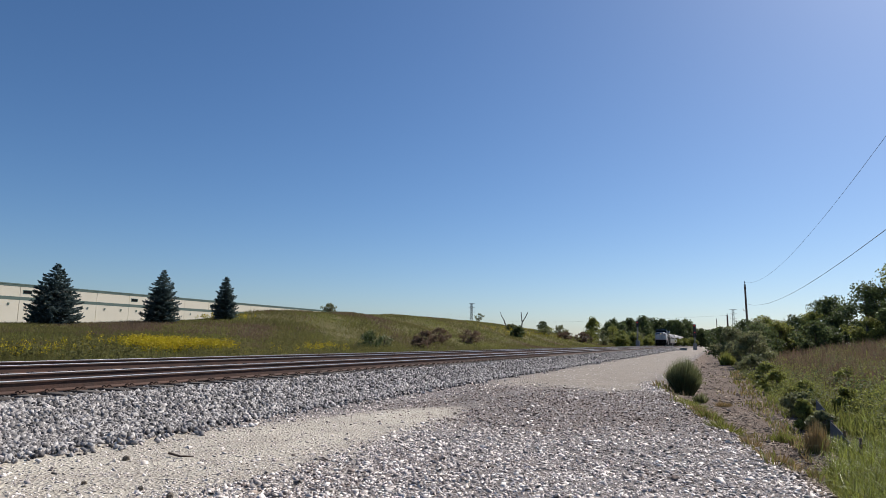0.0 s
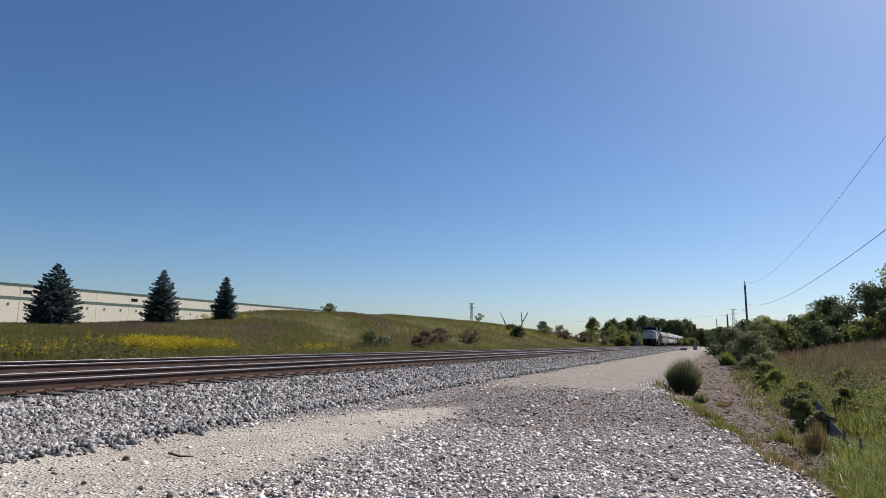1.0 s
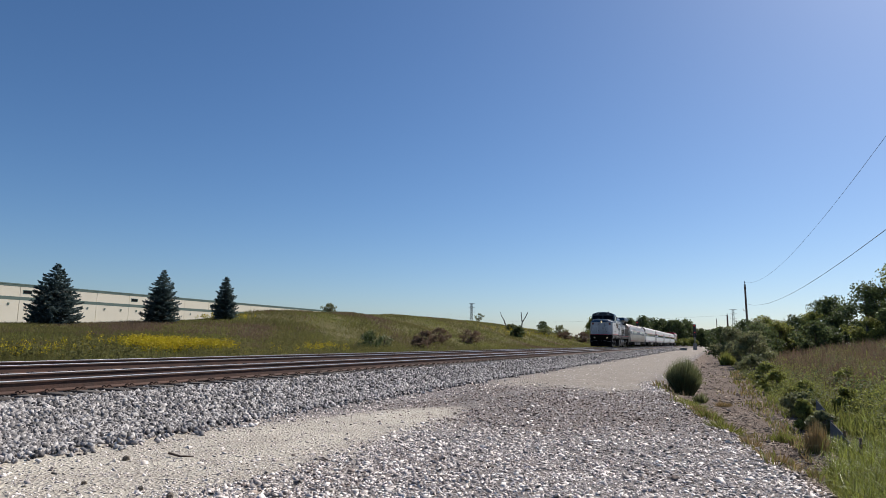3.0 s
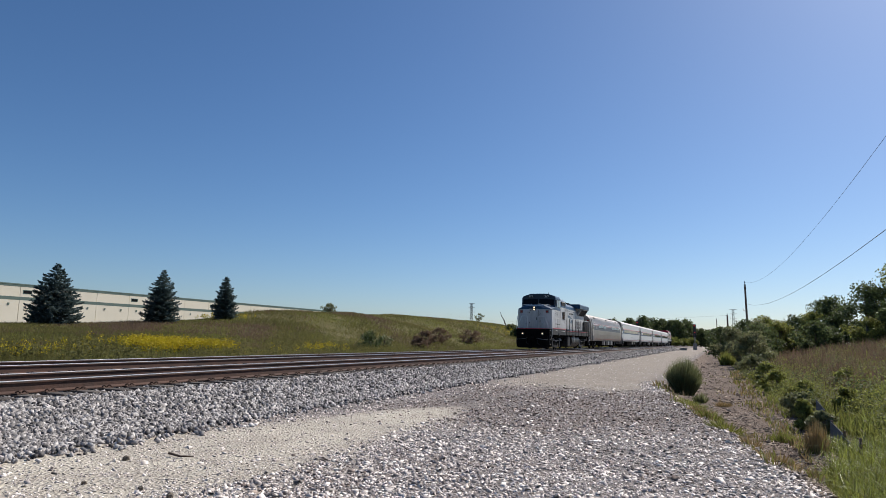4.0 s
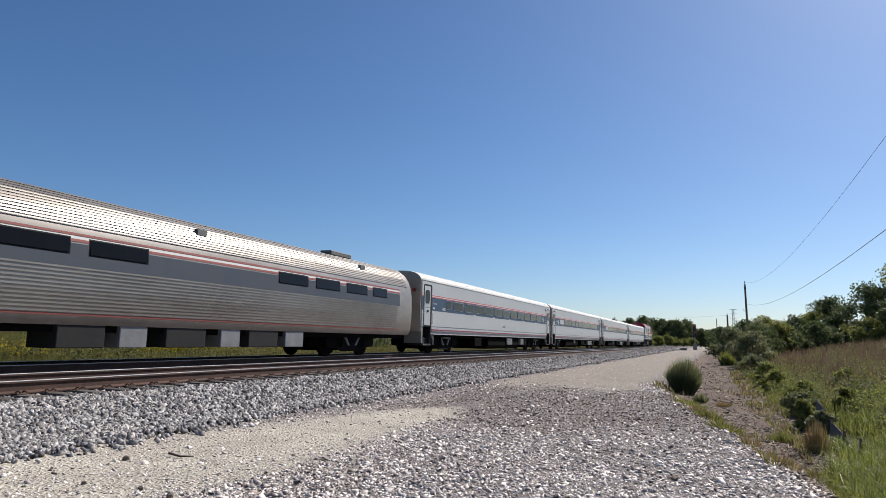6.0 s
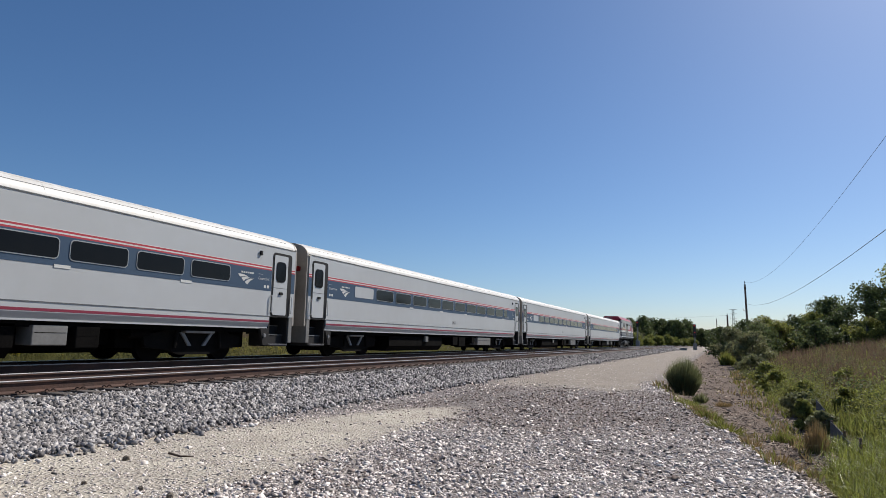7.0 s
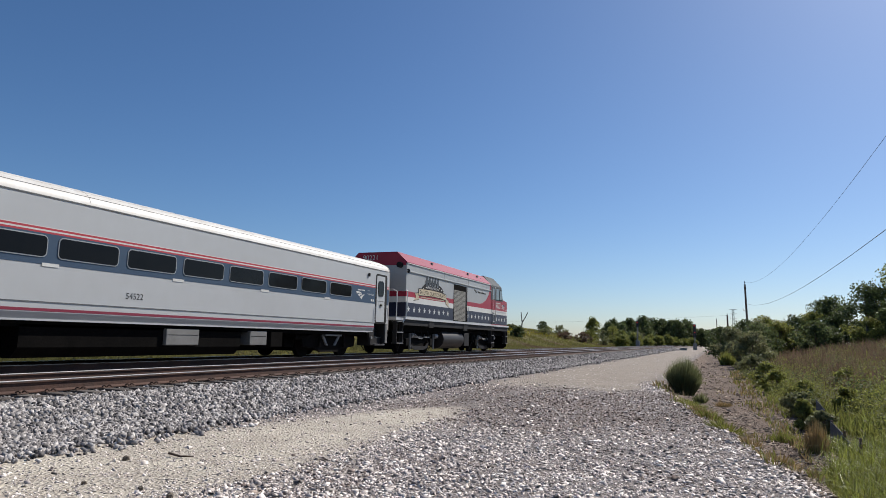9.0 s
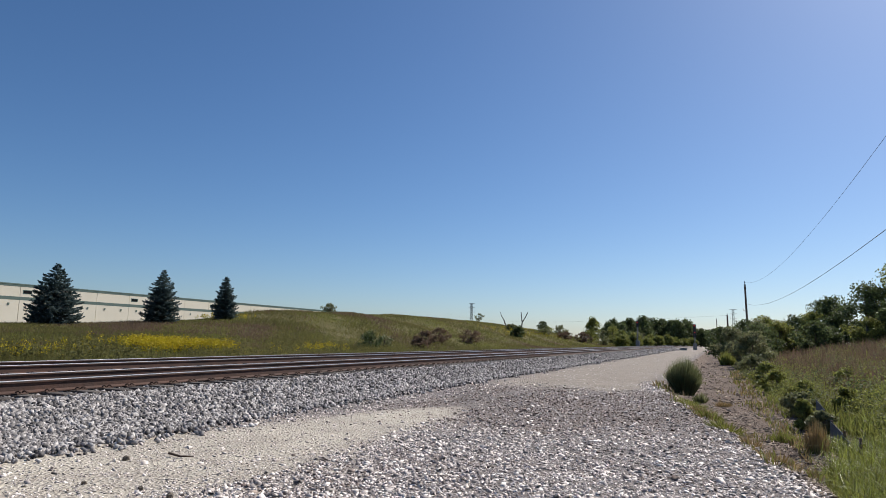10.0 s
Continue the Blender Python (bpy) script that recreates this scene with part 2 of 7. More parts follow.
    c = mixc(weight(0), c, stone)
    c = mixc(weight(1, 0.2), c, road)
    c = mixc(weight(at.outputs["Alpha"], 0.2), c, fines)
    l.new(c, p.inputs["Base Color"])
    b = n.new("ShaderNodeBump")
    b.inputs["Strength"].default_value, b.inputs["Distance"].default_value = 0.7, 0.03
    l.new(cells.outputs["Distance"], b.inputs["Height"]), l.new(b.outputs[0], p.inputs["Normal"])
    return m


M_GROUND = ground_material()


# ---- mesh helpers ----
def mesh_of(name, bm, material):
    me = bpy.data.meshes.new(name)
    bm.normal_update()
    bm.to_mesh(me)
    bm.free()
    me.materials.append(material)
    return me


def part(name, bm, material, parent, label="", smooth=False):
    me = mesh_of(name, bm, material)
    if smooth:
        me.shade_smooth()
        me.set_sharp_from_angle(angle=radians(35))
    ob = new(name, me)
    ob.parent = parent
    if label:
        ob["label"] = label
    return ob


def thing(name, m, label, category, group=""):
    ob = new(name)
    ob.matrix_basis = m
    return tagged(ob, label, category, group)


def box(bm, x0, x1, y0, y1, z0, z1, bevel=0.0):
    r = bmesh.ops.create_cube(bm, size=1)
    vs = r["verts"]
    for v in vs:
        v.co = Vector(((x0 + x1) / 2 + v.co.x * (x1 - x0), (y0 + y1) / 2 + v.co.y * (y1 - y0), (z0 + z1) / 2 + v.co.z * (z1 - z0)))
    if bevel:
        es = list({e for v in vs for e in v.link_edges})
        bmesh.ops.bevel(bm, geom=es, offset=bevel, segments=2, affect="EDGES", profile=0.5)
    return bm


def B(*a, bevel=0.0):
    return box(bmesh.new(), *a, bevel=bevel)


def rod(bm, a, b, r, n=8, r2=None):
    a, b = Vector(a), Vector(b)
    d = b - a
    m = Matrix.Translation((a + b) / 2) @ d.to_track_quat("Z", "Y").to_matrix().to_4x4()
    bmesh.ops.create_cone(bm, cap_ends=True, segments=n, radius1=r, radius2=r if r2 is None else r2, depth=d.length, matrix=m)
    return bm


def pipe(bm, pts, r, n=6):
    for a, b in zip(pts, pts[1:]):
        rod(bm, a, b, r, n)
    return bm


def tube(bm, pts, r, n=6):
    """One unbroken round tube through the points."""
    P = [Vector(p) for p in pts]
    rings = []
    for i, p in enumerate(P):
        d = (P[min(i + 1, len(P) - 1)] - P[max(i - 1, 0)]).normalized()
        side = d.cross(Vector((0, 0, 1))).normalized()
        up = side.cross(d)
        rings.append([bm.verts.new(p + (side * math.cos(2 * math.pi * k / n) + up * math.sin(2 * math.pi * k / n)) * r) for k in range(n)])
    for a, b in zip(rings, rings[1:]):
        for k in range(n):
            bm.faces.new((a[k], a[(k + 1) % n], b[(k + 1) % n], b[k]))
    bm.faces.new(rings[0][::-1]), bm.faces.new(rings[-1])
    return bm


def loft(bm, prof, ys, scales=None, caps=True):
    """Extrudes a closed (x, z) profile along y through the stations ys; scales: (sx, sz, z0) for each."""
    rings = []
    for i, y in enumerate(ys):
        sx, sz, z0 = scales[i] if scales else (1, 1, 0)
        rings.append([bm.verts.new((x * sx, y, z0 + (z - z0) * sz)) for x, z in prof])
    k = len(prof)
    for a, b in zip(rings, rings[1:]):
        for i in range(k):
            bm.faces.new((a[i], a[(i + 1) % k], b[(i + 1) % k], b[i]))
    if caps:
        bm.faces.new(rings[0][::-1])
        bm.faces.new(rings[-1])
    bmesh.ops.recalc_face_normals(bm, faces=bm.faces[:])
    return bm


def raw(name, verts, faces, material, smooth=False):
    """A mesh from arrays: verts (n, 3), faces (m, k)."""
    me = bpy.data.meshes.new(name)
    k = faces.shape[1]
    me.vertices.add(len(verts)), me.loops.add(faces.size), me.polygons.add(len(faces))
    me.vertices.foreach_set("co", np.ascontiguousarray(verts, np.float32).ravel())
    me.loops.foreach_set("vertex_index", np.ascontiguousarray(faces, np.int32).ravel())
    me.polygons.foreach_set("loop_start", np.arange(0, faces.size, k, dtype=np.int32))
    me.update(calc_edges=True)
    me.materials.append(material)
    if smooth:
        me.shade_smooth()
    return me


RNG = np.random.default_rng(7)

# ---- the lie of the land ----
X_NEAR, X_FAR = -10.228, -14.196            # middles of the two tracks; rail heads are at z = 0


def pad_edge(y):
    return np.interp(y, [0, 7.3, 9.9, 16.7, 23.4, 40, 142, 400], [1.2, 0.83, 0.43, -0.82, -1.95, -1.9, -1.6, -1.6])


def grass_edge(y):
    return np.interp(y, [0, 9.3, 12.2, 18.7, 44, 90, 139, 400], [0.9, 1.15, 1.5, 1.5, 1.45, 0.7, -0.4, -0.8])


def ridge(y):
    return np.interp(y, [-200, 0, 30, 38, 43, 50, 56, 62, 67, 72, 77, 84, 93, 100, 111, 132, 162, 190, 220, 276, 330, 500],
                     [0.5, 0.5, 0.7, 0.95, 1.05, 1.3, 1.7, 2.1, 2.4, 3.0, 3.9, 4.2, 4.5, 4.2, 4.9, 5.0, 5.05, 4.6, 3.7, 1.8, 0.8, 0.5])


def smooth01(t):
    t = np.clip(t, 0, 1)
    return t * t * (3 - 2 * t)


def wob(x, y, s, k):
    return (np.sin(x / s + 1.3 * k) * np.cos(y / s * 1.13 + 2.1 * k) + 0.5 * np.sin(x / s * 2.3 + y / s * 1.7 + k)) / 1.5


def land(x, y):
    x, y = np.asarray(x, float), np.asarray(y, float)
    bed = np.interp(x, [-24, -20, -18.0, -16.7, -12.9, -12.2, -11.6, -9.6, -9.3, -8.75, -7.8, -6.9, -2, 60],
                    [-0.8, -0.95, -0.72, -0.23, -0.23, -0.27, -0.23, -0.23, -0.25, -0.27, -0.60, -0.66, -0.65, -0.65])
    r = ridge(y)
    up = smooth01((-24 - x) / 34.0)
    back = smooth01((-62 - x) / 14.0)
    hill = -0.8 + (r + 0.8) * up - (r - 0.5) * back
    z = np.where(x < -24, hill + 0.12 * wob(x, y, 5, 1) * smooth01((-26 - x) / 6), bed)
    e, g = pad_edge(y), grass_edge(y)
    d = x - e
    drop = -0.32 * smooth01(d / 0.9)
    far = x - g
    rise = 0.55 * smooth01((far - 0.1) / 3.0) + (0.55 + 0.5 * smooth01((y - 12) / 14)) * smooth01((far - 1.6) / 7.5)
    z = z + np.where(d > 0, drop + np.where(far > 0, rise, 0), 0)
    z = z + np.where((x > -7) & (x < e + 0.2), 0.025 * wob(x, y, 1.3, 3), 0) + np.where(d > 0.3, 0.05 * wob(x, y, 0.7, 5), 0)
    return z


def lines(*segs):
    out = []
    for a, b, s in segs:
        out += list(np.arange(a, b, s))
    return np.array(out + [segs[-1][1]])


def build_ground():
    gx = lines((-3000, -300, 300), (-300, -120, 30), (-120, -60, 5), (-60, -22, 1.4), (-22, -9.2, 0.35), (-9.2, -6.4, 0.14), (-6.4, 6, 0.22), (6, 30, 1.2), (30, 120, 10), (120, 3000, 320))
    gy = lines((-400, -20, 40), (-20, 2, 2), (2, 30, 0.25), (30, 60, 0.8), (60, 300, 5), (300, 700, 40), (700, 4500, 400))
    X, Y = np.meshgrid(gx, gy)
    Z = land(X, Y)
    nx, ny = len(gx), len(gy)
    V = np.stack([X, Y, Z], -1).reshape(-1, 3)
    i = (np.arange(ny - 1)[:, None] * nx + np.arange(nx - 1)[None]).ravel()
    F = np.stack([i, i + 1, i + nx + 1, i + nx], 1)
    me = raw("ground", V, F, M_GROUND, True)
    x, y = V[:, 0], V[:, 1]
    e, g = pad_edge(y), grass_edge(y)
    gravel = np.clip(np.minimum((x + 17.6) / 0.6, (e + 0.25 - x) / 0.5) + 0.5, 0, 1)
    mid = np.interp(y, [2, 5, 8, 10, 11.5, 14], [-5.9, -5.9, -5.6, -5.35, -5.2, -5.0])
    half = np.interp(y, [2, 6, 8, 10, 11.5, 14], [1.75, 1.6, 1.3, 1.0, 0.7, 0.3])
    near = np.clip(1.15 - np.abs(x - mid) / np.maximum(half, 0.05) * 0.6, 0, 1) * smooth01((15 - y) / 4)
    far_r = np.clip(np.minimum((x + 6.9) / 1.6, (e - 0.3 - x) / 1.6) + 0.5, 0, 1) * smooth01((y - 17.5 + 0.6 * wob(x, y, 1.4, 2)) / 4.5)
    dirt = np.clip(np.minimum((x - e) / 0.4, (g + 0.5 - x) / 0.8) + 0.5, 0, 1)
    col = np.stack([gravel, far_r, dirt, near], 1).astype(np.float32)
    at = me.color_attributes.new("zone", "FLOAT_COLOR", "POINT")
    at.data.foreach_set("color", col.ravel())
    tagged(new("ground", me), "gravel trackside, dirt ditch and grassy late-summer land", "ground", kind="structure")


build_ground()


# ---- loose stones ----
CUBE_V = np.array([(-1, -1, -1), (1, -1, -1), (1, 1, -1), (-1, 1, -1), (-1, -1, 1), (1, -1, 1), (1, 1, 1), (-1, 1, 1)], float) * 0.5
CUBE_F = np.array([(0, 3, 2, 1), (4, 5, 6, 7), (0, 1, 5, 4), (1, 2, 6, 5), (2, 3, 7, 6), (3, 0, 4, 7)])


def rot_rand(n):
    qn = RNG.normal(size=(n, 4))
    qn /= np.linalg.norm(qn, axis=1)[:, None]
    w, x, y, z = qn.T
    return np.stack([np.stack([1 - 2 * (y * y + z * z), 2 * (x * y - z * w), 2 * (x * z + y * w)], -1),
                     np.stack([2 * (x * y + z * w), 1 - 2 * (x * x + z * z), 2 * (y * z - x * w)], -1),
                     np.stack([2 * (x * z - y * w), 2 * (y * z + x * w), 1 - 2 * (x * x + y * y)], -1)], 1)


def rot_tilt(n, tilt):
    """Random headings with a limited tilt."""
    a, b, c = RNG.uniform(0, 2 * np.pi, n), RNG.normal(0, tilt, n), RNG.normal(0, tilt, n)
    Z, O = np.zeros(n), np.ones(n)
    Rz = np.stack([np.stack([np.cos(a), -np.sin(a), Z], -1), np.stack([np.sin(a), np.cos(a), Z], -1), np.stack([Z, Z, O], -1)], 1)
    Rx = np.stack([np.stack([O, Z, Z], -1), np.stack([Z, np.cos(b), -np.sin(b)], -1), np.stack([Z, np.sin(b), np.cos(b)], -1)], 1)
    Ry = np.stack([np.stack([np.cos(c), Z, np.sin(c)], -1), np.stack([Z, O, Z], -1), np.stack([-np.sin(c), Z, np.cos(c)], -1)], 1)
    return Rx @ Ry @ Rz


def stones(name, x, y, size, material, label, flat=0.7, sink=0.25, zoff=0.0, tilt=0.0, slim=1.0):
    n = len(x)
    v = CUBE_V[None] * RNG.uniform(0.55, 1.2, (n, 8, 1)) + RNG.normal(0, 0.09, (n, 8, 3))
    v = v * np.stack([np.ones(n), RNG.uniform(0.45, 0.95, n) * slim, RNG.uniform(0.35, 0.8, n)], 1)[:, None, :] * size[:, None, None]
    if tilt:
        v[..., 2] *= flat
    v = np.einsum("nij,nkj->nki", rot_tilt(n, tilt) if tilt else rot_rand(n), v)
    if not tilt:
        v[..., 2] *= flat
    z = land(x, y) + size * sink * flat + zoff
    v += np.stack([x, y, z], 1)[:, None, :]
    f = (CUBE_F[1:] if tilt else CUBE_F)[None] + (np.arange(n) * 8)[:, None, None]
    me = raw(name, v.reshape(-1, 3), f.reshape(-1, 4), material)
    return tagged(new(name, me), label, "gravel", kind="stuff")


def near_far(n, y0, y1, power=2.2):
    """Random distances, thinning out with distance."""
    u = RNG.random(n)
    a = 1 - power
    return (y0 ** a + u * (y1 ** a - y0 ** a)) ** (1 / a)


def scatter_stones():
    n = 46000
    y = near_far(n, 4.2, 170, 1.75)
    x = RNG.uniform(-8.95, -7.3, n) + np.abs(RNG.normal(0, 0.22, n)) * (RNG.random(n) < 0.4)
    stones("ballast_stones", x, y, RNG.uniform(0.025, 0.078, n) * (1 + y / 80), M_STONE, "crushed grey and white ballast stones on the track shoulder", 1.0, 0.3)
    n = 17000
    y = near_far(n, 4.5, 90, 1.8)
    x = np.where(RNG.random(n) < 0.5, RNG.uniform(-9.75, -8.85, n), RNG.uniform(-17.0, -9.0, n))
    stones("crib_ballast", x, y, RNG.uniform(0.035, 0.075, n) * (1 + y / 90), M_STONE, "crushed ballast stones between the sleepers", 0.8, 0.2, 0.0)
    n = 98000
    y = near_far(n, 3.6, 26, 1.85)
    e = pad_edge(y)
    x = -7.6 + RNG.random(n) ** 0.8 * (e + 0.25 + 7.6)
    mid = np.interp(y, [2, 5, 8, 10, 11.5, 14], [-5.9, -5.9, -5.6, -5.35, -5.2, -5.0])
    half = np.interp(y, [2, 6, 8, 10, 11.5, 14], [1.5, 1.4, 1.1, 0.8, 0.5, 0.0])
    keep = (np.abs(x - mid) > half * RNG.uniform(0.6, 1.35, n)) | (RNG.random(n) < 0.42)
    keep &= (y < 20.2 + 0.9 * wob(x, y, 1.4, 2) + RNG.normal(0, 0.8, n)) | (x > e - 0.5)
    x, y = x[keep], y[keep]
    k = smooth01((y - 9.5) / 3.5) * smooth01((21 - y) / 3) * smooth01((x + 6.9) / 1.5) * 0.7 + 0.16 * (wob(x, y, 0.9, 7) > 0.3)
    dark = RNG.random(len(x)) < k
    size = RNG.gamma(3.0, 0.0072, len(x)).clip(0.008, 0.075) * (1 + y / 55)
    strip = (np.abs(x - np.interp(y, [2, 8, 14], [-5.9, -5.6, -5.0])) < np.interp(y, [6, 14], [1.5, 0.2])) & (RNG.random(len(x)) < 0.9)
    size = np.where(strip, size * 0.55, size)
    stones("gravel_chips", x[~dark], y[~dark], size[~dark], M_CHIP, "flat grey and pinkish gravel chips spread over the pad", 0.45, 0.16, 0.0, 0.42)
    stones("brown_gravel_chips", x[dark], y[dark], size[dark], M_CHIPBROWN, "brownish darker gravel chips in the middle of the pad", 0.45, 0.16, 0.0, 0.42)
    n = 1800
    y = near_far(n, 17, 90, 1.6)
    x = -6.8 + RNG.random(n) * (pad_edge(y) + 6.8)
    stones("road_grit", x, y, RNG.uniform(0.012, 0.03, n) * (1 + y / 60), M_CHIP, "scattered grit on the beige gravel road", 0.6, 0.1, 0.0, 0.3)
    n = 5000
    y = near_far(n, 7, 60, 1.7)
    x = pad_edge(y) + 0.1 + RNG.random(n) * (grass_edge(y) - pad_edge(y) + 0.4)
    stones("earth_clods", x, y, RNG.gamma(2.5, 0.009, n).clip(0.006, 0.09) * (1 + y / 70), M_CLOD, "crumbled brown earth and bark litter in the ditch", 0.45, 0.1, 0.0, 0.3)
    n = 17000
    y = near_far(n, 7, 70, 1.6)
    x = pad_edge(y) + 0.15 + RNG.random(n) * (grass_edge(y) - pad_edge(y) + 0.5)
    k = wob(x, y, 0.8, 4) + RNG.normal(0, 0.5, n) > -0.3
    x, y = x[k], y[k]
    stones("bark_litter", x, y, RNG.gamma(2.6, 0.015, len(x)).clip(0.012, 0.13) * (1 + y / 45), M_LITTER, "pale and dark bark strips and dry straw litter in the ditch", 0.35, 0.08, 0.0, 0.22, 0.24)


scatter_stones()


# ---- tracks ----
RAIL_PROF = [(-0.075, -0.185), (0.075, -0.185), (0.075, -0.17), (0.012, -0.145), (0.012, -0.045), (0.036, -0.035), (0.036, -0.006), (0.028, -0.001), (-0.028, -0.001), (-0.036, -0.006), (-0.036, -0.035), (-0.012, -0.045), (-0.012, -0.145), (-0.075, -0.17)]


def sleeper_mesh():
    bm = B(-1.3, 1.3, -0.115, 0.115, -0.36, -0.187, bevel=0.012)
    return mesh_of("sleeper", bm, M_TIE)


def plate_mesh():
    bm = B(-0.19, 0.19, -0.09, 0.09, -0.188, -0.172, bevel=0.004)
    for sx in (-1, 1):
        for sy in (-0.05, 0.05):
            pts = [(sx * 0.10, sy, -0.17), (sx * 0.112, sy, -0.148), (sx * 0.145, sy + 0.015, -0.14), (sx * 0.165, sy + 0.02, -0.158), (sx * 0.16, sy + 0.03, -0.172)]
            pipe(bm, pts, 0.012, 5)
    return mesh_of("tie_plate", bm, M_PLATE)


def track(x, label, n_near, y_near):
    t = thing("railway_track", pose(x, 0, 0), label, "railway track", "tracks")
    t["kind"] = "structure"
    for sx in (-0.7525, 0.7525):
        bm = loft(bmesh.new(), [(sx + a, b) for a, b in RAIL_PROF], [-120, 0, 30, 80, 200, 500, 1200])
        r = part("rail", bm, M_RAIL, t)
        part("rail_head", B(sx - 0.0375, sx + 0.0375, -120, 1200, -0.015, 0.001, bevel=0.005), M_RAILTOP, r, "polished running surface")
    sm, pm = sleeper_mesh(), plate_mesh()
    rest = []
    for i in range(900):
        y = -20 + i * 0.492 + random.uniform(-0.03, 0.03)
        if y_near < y < y_near + n_near * 0.492:
            s = new("sleeper", sm)
            s.parent, s.matrix_basis = t, pose(random.uniform(-0.05, 0.05), y, random.uniform(-0.006, 0.004), 0, 0, random.uniform(-0.6, 0.6))
            if y < 40:
                for sx in (-0.7525, 0.7525):
                    p = new("tie_plate", pm)
                    p.parent, p.matrix_basis = t, pose(sx, y, 0)
        else:
            rest.append(y)
    ys = np.array(rest)
    v = np.array([(a, b, c) for c in (-0.36, -0.187) for a, b in ((-1.3, -0.115), (1.3, -0.115), (1.3, 0.115), (-1.3, 0.115))])
    V = v[None] + np.stack([np.zeros_like(ys), ys, np.zeros_like(ys)], 1)[:, None]
    F = np.array([(0, 3, 2, 1), (4, 5, 6, 7), (0, 1, 5, 4), (1, 2, 6, 5), (2, 3, 7, 6), (3, 0, 4, 7)])[None] + (np.arange(len(ys)) * 8)[:, None, None]
    o = new("sleepers", raw("sleepers", V.reshape(-1, 3), F.reshape(-1, 4), M_TIE))
    o.parent = t
    tagged(o, "distant dark wooden sleepers", kind="stuff")
    return t


track(X_NEAR, "rusty steel rails on dark wooden sleepers in ballast", 130, 2.0)
track(X_FAR, "rusty rails with bright heads in grey ballast", 60, 6.0)


# ---- plants ----
def blades(name, x, y, h, w, material, label, category="grass", lean=0.35, z=None, kind="stuff", parent=None, fine=False):
    n = len(x)
    z = land(x, y) - 0.03 if z is None else z
    a = RNG.uniform(0, 2 * np.pi, n)
    l = RNG.normal(0, lean, n)
    dx, dy = np.cos(a), np.sin(a)
    fa = RNG.uniform(0, np.pi, n)
    wx, wy = np.cos(fa) * w / 2, np.sin(fa) * w / 2
    base = np.stack([x, y, z], 1)
    V = np.zeros((n, 5, 3))
    side = np.stack([wx, wy, np.zeros(n)], 1)
    mid = base + np.stack([dx * l * h * 0.3, dy * l * h * 0.3, h * 0.58], 1)
    tip = base + np.stack([dx * l * h, dy * l * h, h * (1 - 0.25 * np.abs(l))], 1)
    V[:, 0], V[:, 1], V[:, 2], V[:, 3], V[:, 4] = base - side, base + side, mid + side * 0.8, mid - side * 0.8, tip
    o = (np.arange(n) * 5)[:, None]
    F = np.concatenate([np.array([[0, 1, 2]]) + o, np.array([[0, 2, 3]]) + o, np.array([[3, 2, 4]]) + o])
    if fine:                                # one slim triangle a blade, for far grass
        V, F = V[:, [0, 1, 4]], np.arange(n * 3).reshape(-1, 3)
    ob = new(name, raw(name, V.reshape(-1, 3), F, material))
    if parent:
        ob.parent = parent
        return ob
    return tagged(ob, label, category, kind=kind)


def leaf_cloud(n, centres, radii, size, flat=0.8):
    """Leaves (four-cornered, pointed) gathered round clump centres: vertices and faces."""
    k = RNG.integers(0, len(centres), n)
    d = RNG.normal(size=(n, 3))
    d /= np.linalg.norm(d, axis=1)[:, None]
    r = RNG.random(n) ** 0.45
    c = centres[k] + d * (radii[k] * r)[:, None] * np.array([1, 1, flat])
    R = rot_rand(n)
    s = size * RNG.uniform(0.6, 1.4, n)
    q4 = np.array([(-0.5, 0, 0), (0, -0.28, 0.05), (0.5, 0, 0), (0, 0.28, 0.05)])
    V = np.einsum("nij,kj->nki", R, q4) * s[:, None, None] + c[:, None]
    return V.reshape(-1, 3), np.arange(n * 4).reshape(-1, 4)


def crown_clumps(n, rx, ry, z0, z1, shape=1.0):
    t = RNG.random(n)
    a = RNG.uniform(0, 2 * np.pi, n)
    prof = np.sin(np.pi * np.clip(t * 0.82 + 0.14, 0, 1)) ** shape
    r = np.sqrt(RNG.random(n)) * prof
    return np.stack([np.cos(a) * r * rx, np.sin(a) * r * ry, z0 + t * (z1 - z0)], 1)


def leafy(name, x, y, w, h, material, label, category, n=2500, leaf=0.2, clumps=40, low=0.0, trunk=0.0, group="", depth=None, zoff=0.0):
    z = float(land(x, y)) + zoff
    t = thing(name, pose(x, y, z, 0, 0, random.uniform(0, 360) if depth is None else 0), label, category, group)
    d = depth or w
    bm = bmesh.new()
    tr = trunk or max(0.03, w * 0.025)
    C = crown_clumps(clumps, w * 0.42, d * 0.42, h * max(low, 0.08), h * 0.92)
    bend = Vector((random.uniform(-.05, .05) * h, random.uniform(-.05, .05) * h, h * 0.5))
    rod(bm, (0, 0, -0.15), bend, tr, 7, tr * 0.6)
    rod(bm, bend, (bend.x * 1.3, bend.y * 1.2, h * 0.85), tr * 0.6, 6, tr * 0.15)
    for c in C[:: max(1, clumps // 14)]:
        f = random.uniform(0.15, 0.6)
        rod(bm, (bend.x * f * 2 if f < .5 else bend.x, bend.y * f * 2 if f < .5 else bend.y, h * f * (0.8 if low else 0.4)), tuple(c), tr * 0.35, 5, tr * 0.1)
    part("trunk", bm, M_BARK, t)
    V, F = leaf_cloud(n, C, RNG.uniform(0.09, 0.2, clumps) * (w + h) * 0.5, leaf)
    V[:, 2] = np.maximum(V[:, 2], 0.02)
    o = new("crown", raw("crown", V, F, material))
    o.parent = t
    return t


